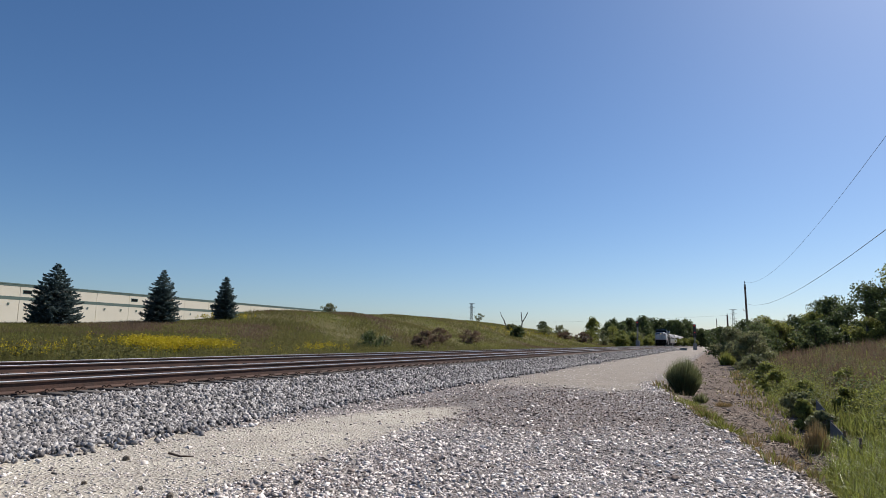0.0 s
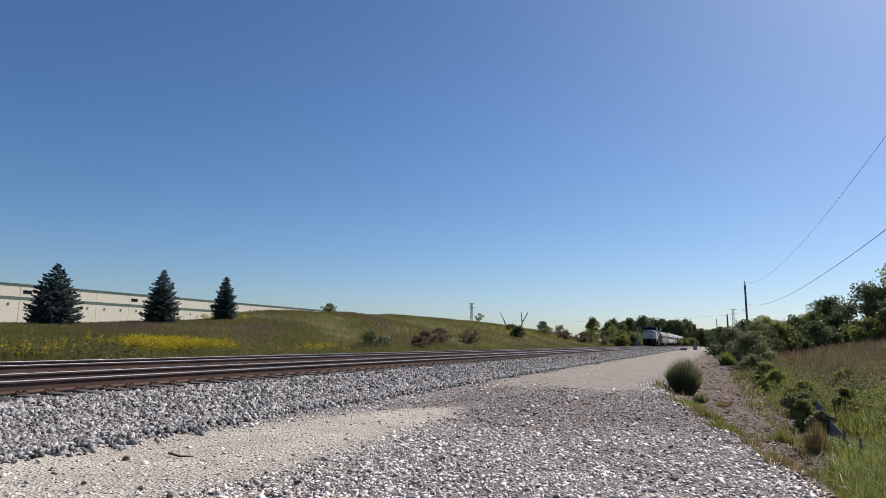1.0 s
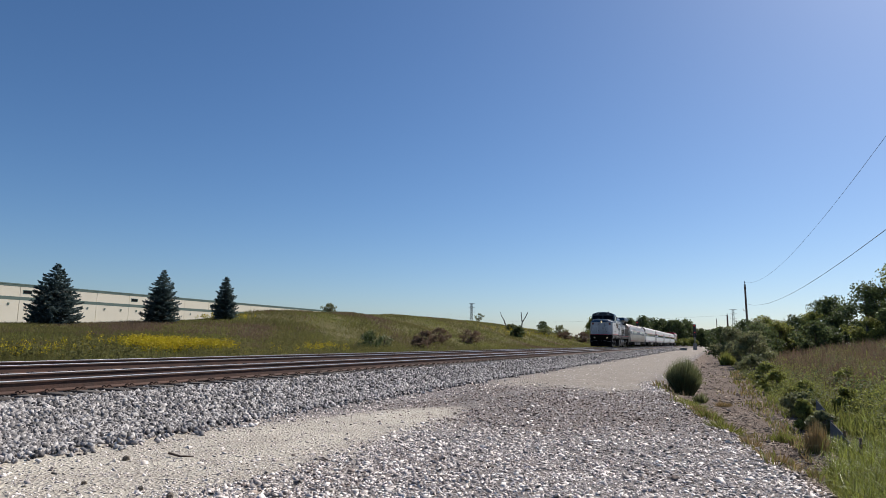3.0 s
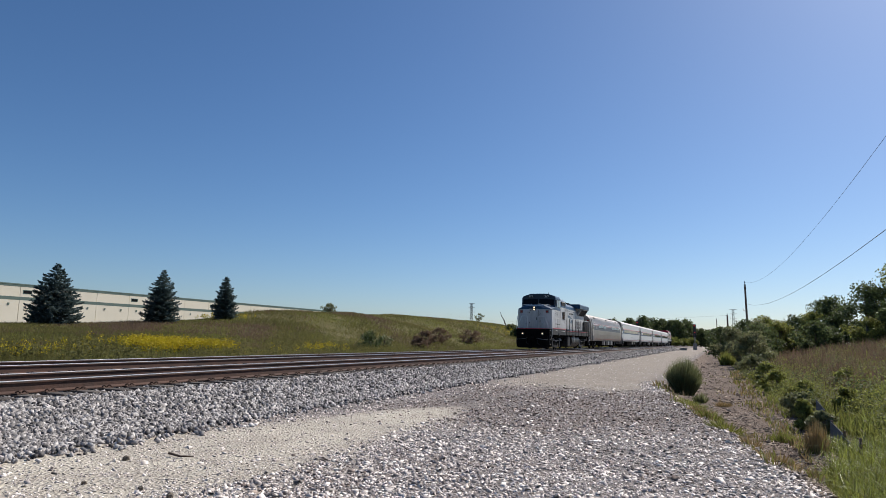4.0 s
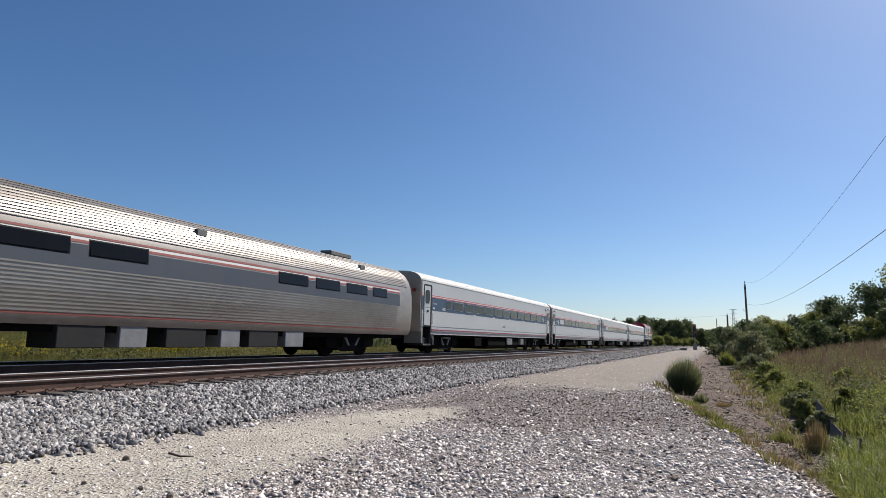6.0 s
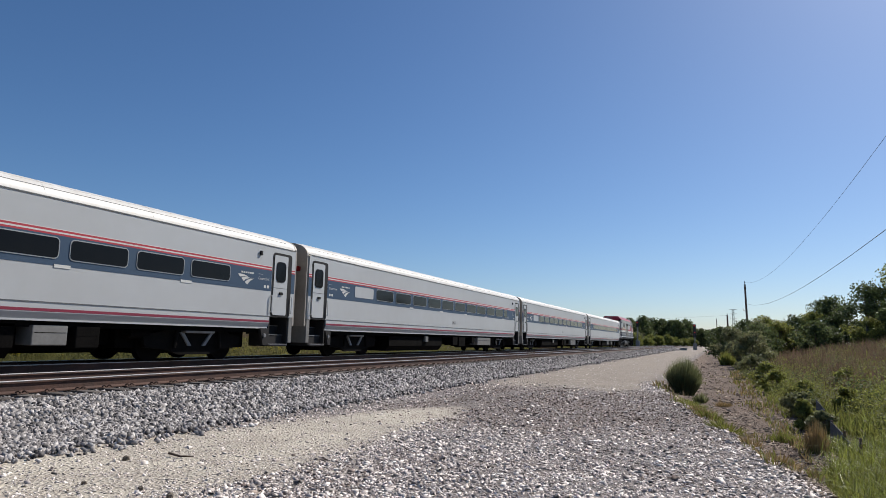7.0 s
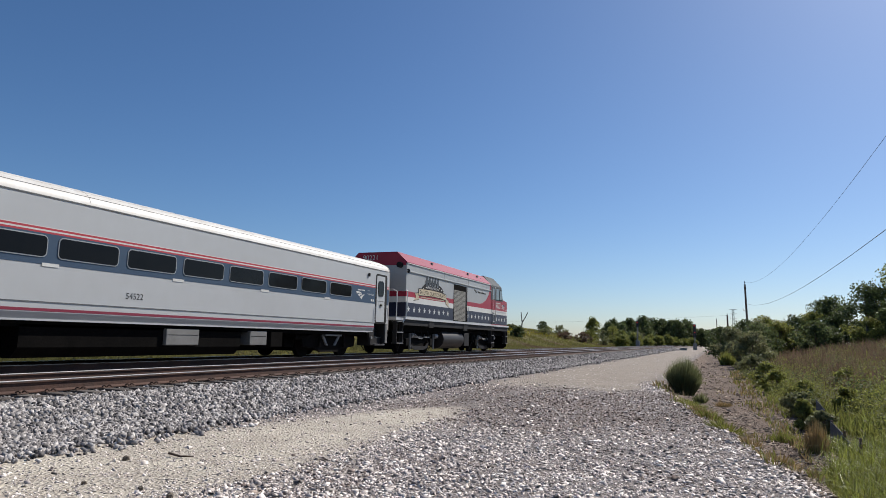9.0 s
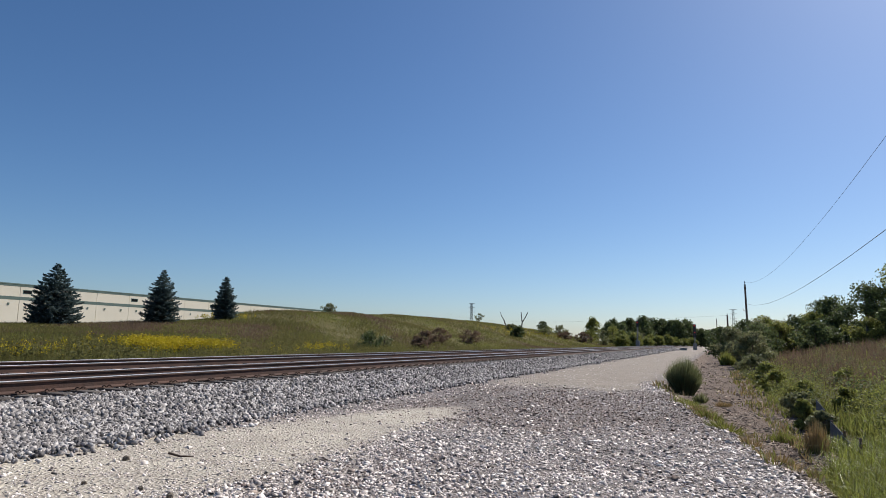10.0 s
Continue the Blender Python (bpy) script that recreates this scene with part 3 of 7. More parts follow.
def spruce(x, y, h, w, z, label):
    t = thing("spruce", pose(x, y, z), label, "conifer tree", "spruces on the berm")
    part("trunk", rod(bmesh.new(), (0, 0, -0.3), (0, 0, h * 0.97), 0.13, 8, 0.015), M_BARK, t)
    Vs, n_whorl = [], 28
    limbs = bmesh.new()
    for i in range(n_whorl):
        f = (i + 0.3) / n_whorl
        reach = w / 2 * (1 - f ** 2.3) ** 0.95 * (0.86 + 0.14 * min(1, i / 4)) + 0.07
        nb = max(4, int(12 * (1 - f) + 4))
        a0 = random.uniform(0, 6)
        for k in range(nb):
            a = a0 + k * 2 * math.pi / nb + random.uniform(-0.3, 0.3)
            zz = 0.03 * h + f * h * 0.95 + random.uniform(-0.07, 0.07)
            L = reach * random.uniform(0.68, 1.14)
            ca, sa = math.cos(a), math.sin(a)
            if f < 0.6:
                rod(limbs, (0, 0, zz), (ca * L * .8, sa * L * .8, zz - 0.06 * L), 0.018, 4, 0.006)
            m = int(24 + 62 * L)
            u = RNG.random(m) ** 0.6
            side = RNG.normal(0, 1, m) * 0.19 * L * (1.25 - u)
            px, py = ca * u * L - sa * side, sa * u * L + ca * side
            pz = zz + (-0.30 * u + 0.26 * u ** 3) * L + RNG.normal(0, 0.035, m) - np.abs(side) * 0.25
            size = RNG.uniform(0.10, 0.24, m)
            ang = a + RNG.normal(0, 0.8, m)
            tx, ty, tz = np.cos(ang) * size, np.sin(ang) * size, RNG.uniform(-0.35, 0.7, m) * size
            nx, ny = -np.sin(ang) * size * 0.2, np.cos(ang) * size * 0.2
            P = np.stack([px, py, np.maximum(pz, 0.03)], 1)
            T, Nn = np.stack([tx, ty, tz], 1), np.stack([nx, ny, size * 0.14 * RNG.normal(size=m)], 1)
            Vs.append(np.stack([P - T * .5, P - Nn, P + T * .6, P + Nn], 1))
    V = np.concatenate(Vs).reshape(-1, 3)
    part("branchwork", limbs, M_BARK, t)
    o = new("crown", raw("crown", V, np.arange(len(V)).reshape(-1, 4), M_SPRUCE))
    o.parent = t
    return t


SP = "blue-green spruce with dense layered branches on the grassy berm"
spruce(-58, 43.3, 5.95, 4.8, float(land(-58, 43.3)) + 0.05, SP)
spruce(-58, 56.4, 6.2, 4.0, float(land(-58, 56.4)) + 0.05, SP)
spruce(-58, 66.8, 5.7, 3.1, float(land(-58, 66.8)) + 0.05, "slimmer blue-green spruce beside goldenrod on the berm")


# ---- field, banks and far planting ----
def field_grass():
    n = 430000
    y = near_far(n, 16, 260, 1.35)
    x = -19.5 - RNG.random(n) ** 0.9 * 42.5
    ok = (-x / y < 1.75) & (-x / y > 0.12)
    x, y = x[ok], y[ok]
    d = np.hypot(x, y)
    patch = wob(x, y, 7, 2) + wob(x, y, 2.6, 4) * 0.6 + RNG.normal(0, 0.4, len(x)) + 0.5 * smooth01((-40 - x) / 6) * smooth01((-x - 2 - y * 0.55) / 6)
    h = RNG.uniform(0.12, 0.42, len(x)) * (1 + 0.45 * wob(x, y, 4, 6)) * np.interp(-x, [19, 24, 34], [1.5, 1.3, 1.0])
    w = 0.022 + d * 0.00062
    rus = patch >= 0.72
    pale = ~rus & (wob(x, y, 5, 11) + RNG.normal(0, 0.45, len(x)) > 0.45)
    green = ~rus & ~pale
    blades("meadow_grass", x[green], y[green], h[green], w[green], M_FIELD, "olive late-summer meadow grass on the berm", lean=1.1, fine=True)
    blades("meadow_herbs", x[pale], y[pale], h[pale], w[pale], M_GRASS, "fresh green meadow herbs on the berm", lean=1.1, fine=True)
    blades("meadow_weeds", x[rus], y[rus], h[rus], w[rus], M_RUSSET, "brownish seeding weeds on the berm", lean=0.9, fine=True)
    n = 7000
    y = near_far(n, 18, 75, 1.3)
    x = -20 - RNG.random(n) ** 1.3 * 18
    k = wob(x, y, 1.7, 8) + RNG.normal(0, 0.3, n) > 0
    x, y = x[k], y[k]
    n = len(x)
    h = RNG.uniform(0.45, 0.95, n)
    blades("tall_weeds", x, y, h, np.full(n, 0.035), M_FIELD, "tall olive-green weeds beside the tracks", lean=0.3)
    c = np.stack([x, y, land(x, y) + h * 0.6], 1)
    V, F = leaf_cloud(n * 7, c, h * 0.4, 0.12, 1.0)
    tagged(new("weed_leaves", raw("weed_leaves", V, F, M_FIELD)), "leafy tops of tall meadow weeds beside the tracks", "weeds", kind="stuff")


def goldenrod():
    def patch(n, x0, x1, y0, y1, hmax):
        x, y = RNG.uniform(x0, x1, n), RNG.uniform(y0, y1, n)
        k = wob(x, y, 1.6, 9) + RNG.normal(0, 0.3, n) > -0.2
        x, y = x[k], y[k]
        n = len(x)
        h = RNG.uniform(0.55, 1.0, n) * hmax
        blades("goldenrod_stems", x, y, h * 0.95, np.full(n, 0.05), M_LEAF, "green goldenrod stems in the meadow", "wildflowers", 0.12)
        c = np.stack([x, y, land(x, y) + h * 0.86], 1)
        V, F = leaf_cloud(n * 20, c, np.full(n, 0.2), 0.09, 1.5)
        tagged(new("goldenrod", raw("goldenrod", V, F, M_GOLD)), "bright yellow goldenrod in flower beside the tracks", "wildflowers", kind="stuff")
    patch(1500, -33, -28.5, 26.5, 34.5, 1.15)
    patch(90, -29, -27, 38, 46, 0.9)
    patch(45, -30, -27, 19, 23, 0.9)
    patch(130, -62, -55, 66, 70, 0.7)
    patch(260, -44, -36, 120, 175, 1.2)


field_grass()
goldenrod()
leafy("shrub", -30.5, 55.8, 3.4, 1.9, M_LEAFD, "dark green rounded shrub at the foot of the berm", "shrub", 2600, 0.16, 40)
leafy("shrub", -32.5, 62.5, 2.6, 1.3, M_LEAFG, "grey-green weedy shrub on the berm", "shrub", 1500, 0.15, 30)
for x, y, w, h in ((-32, 72, 3.5, 1.8), (-33, 79, 3.8, 2.0), (-30, 66, 2.4, 1.3), (-33, 91, 5, 2.2)):
    leafy("scrub", x, y, w, h, M_RUSSET, "reddish-brown dry scrub on the berm slope", "shrub", 1500, 0.2, 34)
leafy("shrub", -58, 92, 3.6, 1.5, M_LEAFG, "small pale green shrub on the berm crest", "shrub", 1000, 0.2, 22, low=0.2)
leafy("shrub", -57, 163, 3.2, 2.6, M_LEAFG, "thin twiggy shrub on the berm crest", "shrub", 420, 0.25, 22, low=0.2)
leafy("shrub", -37.4, 131.5, 3.6, 2.5, M_LEAFD, "dark green bush on the slope beside dead branches", "shrub", 2200, 0.32, 40)
leafy("shrub", -48, 196, 4.4, 3.2, M_LEAFD, "dark bushy sapling behind the berm", "shrub", 1600, 0.35, 36)


def dead_snag(x, y, dirs, label):
    bm = bmesh.new()
    z = float(land(x, y))
    for pts, r in dirs:
        for i, (a, b) in enumerate(zip(pts, pts[1:])):
            rod(bm, a, b, r * (1 - i * 0.25), 6, r * (1 - (i + 1) * 0.25))
    ob = new("dead_tree", mesh_of("dead_tree", bm, M_DEADWOOD))
    ob.matrix_basis = pose(x, y, z - 0.2)
    return tagged(ob, label, "dead tree", "dead snags")


dead_snag(-50.5, 166, [([(0, 0, 0), (-0.5, 0, 1.6), (-1.3, 0, 2.9), (-1.6, 0, 3.9)], 0.2)], "bare grey dead trunk leaning beside a bush")
dead_snag(-45.5, 163, [([(0, 0, 0), (0.2, 0, 2.2), (-0.1, 0, 4.9)], 0.19), ([(0.2, 0, 2.2), (0.9, 0, 3.3), (1.7, 0, 4.8)], 0.16)], "bare forked grey dead tree beside a bush")


def far_row(specs, label, category, material, group):
    for x, y, w, h in specs:
        leafy("tree", x, y, w, h, material, label, category, int(1900 + 130 * w), max(0.45, 0.0023 * y), 70, low=0.02, trunk=w * 0.03, group=group)


random.seed(5)
far_row([(-34 - i * 1.5 + random.uniform(-2, 2), 265 + i * 3, 8 + random.uniform(-2, 3), 6.5 + random.uniform(-1, 2.0)) for i in range(6)],
        "low leafy tree behind the end of the berm", "tree", M_LEAFD, "trees behind the berm")
far_row([(-42, 250, 7, 9.0), (-27, 215, 7, 5.0), (-22, 205, 6, 4.6)], "leafy tree standing above the scrub", "tree", M_LEAF, "trees behind the berm")
far_row([(-38 + i * 3.7 + random.uniform(-1, 1), 330 + random.uniform(-10, 15), 11 + random.uniform(-1, 3), 13.5 - 0.25 * abs(i - 3) ** 1.6 + random.uniform(-1, 1)) for i in range(11)] + [(-52 + i * 5.5, 372 + random.uniform(-8, 8), 13, 14 + random.uniform(-1.5, 1)) for i in range(8)],
        "tall green tree in the distant row beside the line", "tree", M_LEAFD, "distant tree row")
far_row([(4 + i * 5, 520 + i * 20, 12, 9 + random.uniform(-1.5, 1.5)) for i in range(6)] + [(-12 + i * 5, 560, 12, 8) for i in range(4)],
        "hazy distant tree beyond the bend", "tree", M_LEAFD, "distant tree row")
far_row([(-24 + i * 2.2, 190 + i * 14, 6, 3.4 + random.uniform(-.6, .8)) for i in range(8)], "scrubby green bush along the far side of the tracks", "shrub", M_LEAF, "lineside scrub")

for x, y, top, w, mm in ((-44.3, 150, 4.4, 3.5, M_LEAFG), (-55, 230, 5.7, 7, M_LEAF), (-50, 230, 6.2, 7, M_LEAFG), (-34, 200, 4.2, 6, M_LEAF), (-31, 204, 4.4, 6, M_LEAFG),
                         (-31.7, 230, 6.6, 8, M_LEAF), (-23.4, 230, 4.8, 6, M_LEAFG), (-21.4, 250, 4.2, 6, M_LEAF), (-37.8, 180, 3.2, 6, M_RUSSET), (-34, 186, 3.2, 6, M_RUSSET), (-41.7, 172, 2.6, 6, M_LEAFG), (-27, 215, 3.6, 6, M_LEAF), (-20.7, 280, 3.4, 7, M_LEAF)):
    z = float(land(x, y))
    leafy("scrub", x, y, w, max(1.5, top - z), mm, "mixed green and brown scrub at the end of the berm", "shrub", 1300, 0.36, 40, group="lineside scrub")


# ---- right bank ----
def right_bank():
    n = 46000
    y = near_far(n, 6.2, 70, 1.7)
    g = grass_edge(y)
    x = g + 0.05 + RNG.random(n) ** 1.15 * (2.5 + y * 0.35)
    d = np.hypot(x, y)
    far = x - g
    k = wob(x, y, 1.8, 3) + RNG.normal(0, 0.3, n)
    h = np.interp(far, [0, 0.8, 3, 8], [0.2, 0.32, 0.5, 0.7]) * RNG.uniform(0.5, 1.2, n)
    w = 0.008 + d * 0.0010
    rus = (far > 1.6 + 0.5 * k) & (y > 21 + 2 * k) & (RNG.random(n) < 0.85)
    mixd = ~rus & (k > 0.5)
    clear = (y > 10.8) & (y < 18.5) & (far < 0.8)
    rus, mixd = rus & ~clear, mixd & ~clear
    lush = ~rus & ~mixd & ~clear
    blades("bank_grass", x[lush], y[lush], h[lush], w[lush], M_GRASS, "lush green grass on the bank", lean=0.75)
    blades("bank_weeds", x[mixd], y[mixd], h[mixd], w[mixd] * 1.3, M_LEAF, "broad green weeds among the bank grass", lean=0.4)
    blades("bank_dry_grass", x[rus], y[rus], h[rus] * 1.35, w[rus] * 0.6, M_RUSSET, "reddish seeding grass on top of the bank", lean=0.45)
    n = 16000
    y = near_far(n, 21, 62, 1.2)
    x = grass_edge(y) + 2.2 + RNG.random(n) ** 0.8 * (3 + y * 0.26)
    k = wob(x, y, 2.2, 6) + RNG.normal(0, 0.4, n) > -0.5
    x, y = x[k], y[k]
    n = len(x)
    blades("bank_seed_heads", x, y, RNG.uniform(0.35, 0.8, n), 0.012 + y * 0.0007, M_RUSSET, "purplish-brown seeding grass on top of the bank", lean=0.5)
    for mm, cnt, nm, lab in ((M_LEAF, 420, "bank_foliage", "yellow-green leafy weeds covering the bank"), (M_LEAFG, 200, "bank_herbs", "grey-green herbs covering the bank"), (M_LEAFD, 60, "bank_undergrowth", "dark green undergrowth on the bank")):
        y = near_far(cnt, 9.5, 48, 1.4)
        x = grass_edge(y) + 0.25 + RNG.random(cnt) ** 1.1 * (1.5 + y * 0.22)
        x = np.where((y < 19) & (x < grass_edge(y) + 1.3), x + 1.3, x)
        hh = RNG.uniform(0.1, 0.4, cnt) * np.where(y < 16, 0.6, 1)
        V, F = leaf_cloud(cnt * 150, np.stack([x, y, land(x, y) + hh], 1), 0.2 + y * 0.013, 0.05, 0.7)
        tagged(new(nm, raw(nm, V, F, mm)), lab, "weeds", kind="stuff")
    n = 26000
    k = RNG.integers(0, 150, n)
    cy = RNG.uniform(6.8, 13.0, 150)
    cx = grass_edge(cy) + 0.3 + RNG.random(150) * 3.0
    x, y = cx[k] + RNG.normal(0, 0.13, n), cy[k] + RNG.normal(0, 0.13, n)
    h = RNG.uniform(0.5, 1.0, n) * RNG.uniform(0.28, 0.5, 150)[k]
    blades("lush_grass", x, y, h, RNG.uniform(0.007, 0.015, n), M_LUSH, "bright arching grass tufts at the ditch edge", lean=1.0)


right_bank()


def tuft(name, x, y, w, h, n, material, label, lean=0.6, wid=0.012):
    a, r = RNG.uniform(0, 2 * np.pi, n), np.sqrt(RNG.random(n)) * w * 0.3
    px, py = x + np.cos(a) * r, y + np.sin(a) * r
    z = land(px, py) - 0.02
    t = thing(name, pose(0, 0, 0), label, "grass tuft", "grass tufts")
    L = np.clip(r / (w * 0.3) + RNG.normal(0, 0.08, n), 0, 1.1)
    th = L * 1.25
    k = RNG.uniform(0.5, 1.08, n)
    base = np.stack([x + (px - x) * 1.05, y + (py - y) * 1.05, z], 1)
    fa = RNG.uniform(0, np.pi, n)
    side = np.stack([np.cos(fa), np.sin(fa), np.zeros(n)], 1) * (wid / 2)
    out, up = np.sin(th) * w * 0.42 * k * lean, np.cos(th * 0.85) * h * k
    mid = base + np.stack([np.cos(a) * out * .62, np.sin(a) * out * .62, up * .66], 1)
    tip = base + np.stack([np.cos(a) * out, np.sin(a) * out, up], 1)
    V = np.stack([base - side, base + side, mid + side * .8, mid - side * .8, tip], 1).reshape(-1, 3)
    o = (np.arange(n) * 5)[:, None]
    F = np.concatenate([np.array([[0, 1, 2]]) + o, np.array([[0, 2, 3]]) + o, np.array([[3, 2, 4]]) + o])
    ob = new("foliage", raw("foliage", V, F, material))
    ob.parent = t
    return t


tuft("grass_tuft", -1.0, 24.6, 0.96, 1.34, 8000, M_TUFT, "rounded dark grey-green grass clump at the road edge", 1.0, 0.014)
tuft("grass_tuft", -0.42, 21.5, 0.5, 0.35, 300, M_TUFT, "small green grass clump in the dirt", 0.6, 0.02)
tuft("grass_tuft", 1.5, 12.4, 0.42, 0.58, 700, M_STRAW, "dry straw-coloured grass tuft in the ditch", 0.6, 0.008)
tuft("grass_tuft", -0.1, 14.2, 0.6, 0.3, 260, M_GRASS, "yellowing grass tuft on the gravel edge", 0.7, 0.012)
tuft("grass_tuft", 0.45, 10.8, 0.4, 0.2, 150, M_STRAW, "low dry grass tuft on the gravel edge", 0.7, 0.01)
tuft("grass_tuft", -0.75, 19.6, 1.1, 0.16, 500, M_GRASS, "low green grass patch beside the clump", 0.9, 0.015)
tuft("grass_tuft", 0.15, 12.6, 0.7, 0.2, 320, M_GRASS, "sparse yellow-green grass tuft in the ditch litter", 0.9, 0.011)
tuft("grass_tuft", -0.25, 15.6, 0.6, 0.25, 320, M_STRAW, "low dry straw grass tuft in the ditch litter", 0.9, 0.011)
tuft("grass_tuft", -0.6, 17.6, 0.9, 0.2, 320, M_GRASS, "sparse yellow-green grass tuft in the ditch litter", 0.9, 0.011)
tuft("grass_tuft", 0.75, 9.7, 0.5, 0.16, 320, M_STRAW, "low dry straw grass tuft in the ditch litter", 0.9, 0.011)
tuft("grass_tuft", 1.1, 13.6, 0.45, 0.25, 320, M_GRASS, "sparse yellow-green grass tuft in the ditch litter", 0.9, 0.011)
tuft("grass_tuft", 0.2, 20.5, 0.5, 0.2, 320, M_STRAW, "low dry straw grass tuft in the ditch litter", 0.9, 0.011)
tuft("grass_tuft", 1.0, 60, 1.6, 1.3, 500, M_LEAF, "green weed clump at the roadside", 0.5, 0.06)

for x, y, w, h, mm in ((1.95, 18.8, 1.0, 0.6, M_LEAFG), (1.72, 15.9, 0.6, 0.62, M_LEAF), (1.95, 14.9, 0.7, 0.5, M_LEAFG), (2.3, 21.5, 1.3, 0.7, M_LEAF), (2.0, 26, 1.5, 0.85, M_LEAF), (3.0, 18.8, 1.0, 0.5, M_LEAF),
                       (2.1, 31.0, 1.8, 1.0, M_LEAF), (3.8, 24, 1.3, 0.6, M_LEAF), (1.9, 37, 2.0, 1.2, M_LEAFG), (2.0, 43, 2.0, 1.2, M_LEAFG)):
    leafy("weed_bush", x, y, w, h, mm, "tangled green weeds at the edge of the ditch", "shrub", 2400, 0.055 + 0.0012 * y, 30, group="ditch weeds")
random.seed(11)
for x, y, w, h, mm in ((2.6, 52, 3.6, 2.6, M_LEAFG), (3.4, 58, 4.2, 3.2, M_LEAFD), (1.7, 66, 4.0, 3.5, M_LEAFG), (5.2, 64, 4.5, 3.6, M_LEAF), (3.0, 76, 5, 4.2, M_LEAFD), (6.8, 66, 4.6, 3.7, M_LEAFD), (0.9, 92, 5, 4.2, M_LEAFD),
                       (5.4, 82, 6, 4.6, M_LEAF), (8.4, 68, 4.5, 4.0, M_LEAF), (0.2, 120, 5, 4.5, M_LEAFD), (7.6, 60, 4.2, 3.0, M_LEAFD), (9.4, 64, 4.2, 3.4, M_LEAFD), (11.0, 59, 4.4, 2.9, M_LEAF), (13.2, 62, 4.6, 3.2, M_LEAFD), (4.0, 68, 4.2, 3.6, M_LEAFG)):
    leafy("roadside_bush", x, y, w, h - (0.55 if x > 4.5 else 0.15), mm, "dense green bush in the trackside hedge", "shrub", 4200, 0.12 + 0.0011 * y, 48, group="trackside hedge")
for x, y, w, h, mm in ((10.2, 70, 5.5, 5.6, M_LEAFD), (12.2, 64, 6.5, 6.4, M_LEAFD), (14.6, 64, 6.5, 8.4, M_LEAF), (17.0, 60, 8, 9.2, M_LEAFD), (13.6, 58, 5.5, 5.0, M_LEAFD), (16.5, 52, 5, 4.0, M_LEAFD)):
    leafy("tree", x, y, w, h - 0.75, mm, "broad leafy tree behind the red grass bank", "tree", 7500, 0.21, 52, low=0.16, trunk=0.16, group="trees on the bank")



def ditch_weeds():
    n = 9000
    y = near_far(n, 9.0, 46, 1.5)
    u = RNG.random(n)
    a, b = pad_edge(y), grass_edge(y)
    x = a + (b - a) * u
    k = wob(x, y, 1.1, 5) + RNG.normal(0, 0.25, n) + 1.1 * (u > 0.8) + 0.5 * (u < 0.14)
    q = k > 0.75
    x, y = x[q], y[q]
    d = RNG.random(len(x)) < 0.45
    h = RNG.uniform(0.05, 0.2, len(x)) * (1 + y / 60)
    w = 0.008 + y * 0.0009
    blades("ditch_grass", x[d], y[d], h[d], w[d], M_GRASS, "sparse short green grass on the bare ditch soil", lean=0.8)
    blades("ditch_straw", x[~d], y[~d], h[~d], w[~d], M_STRAW, "sparse dry grass on the bare ditch soil", lean=0.9)


ditch_weeds()


def silt_fence():
    t = thing("silt_fence", pose(0, 0, 0), "sagging black fabric silt fence on wooden stakes", "fence")
    pts = [(2.2, 18.0), (2.05, 16.0), (1.95, 14.2), (1.93, 12.8), (1.95, 11.6)]
    bm = bmesh.new()
    cols = []
    for i in range(25):
        f = i / 24 * (len(pts) - 1)
        k = min(int(f), len(pts) - 2)
        u = f - k
        x, y = pts[k][0] * (1 - u) + pts[k + 1][0] * u, pts[k][1] * (1 - u) + pts[k + 1][1] * u
        z = float(land(x, y))
        top = 0.46 - 0.010 * i - 0.12 * math.sin(u * math.pi)
        bulge = 0.06 * math.sin(u * math.pi)
        cols.append([bm.verts.new((x + bulge * s * 2 + o, y, z - 0.05 + (top + 0.05) * s)) for o in (0, 0.006) for s in (0, 0.33, 0.66, 1)])
    for a, b in zip(cols, cols[1:]):
        for j in (0, 1, 2, 4, 5, 6):
            bm.faces.new((a[j], b[j], b[j + 1], a[j + 1]))
        bm.faces.new((a[3], b[3], b[7], a[7]))
    part("fabric", bm, M_FABRIC, t, smooth=True)
    for x, y in pts:
        z = float(land(x, y))
        part("stake", B(x + 0.01, x + 0.045, y - 0.018, y + 0.018, z - 0.2, z + 0.36), M_POLE, t)


silt_fence()


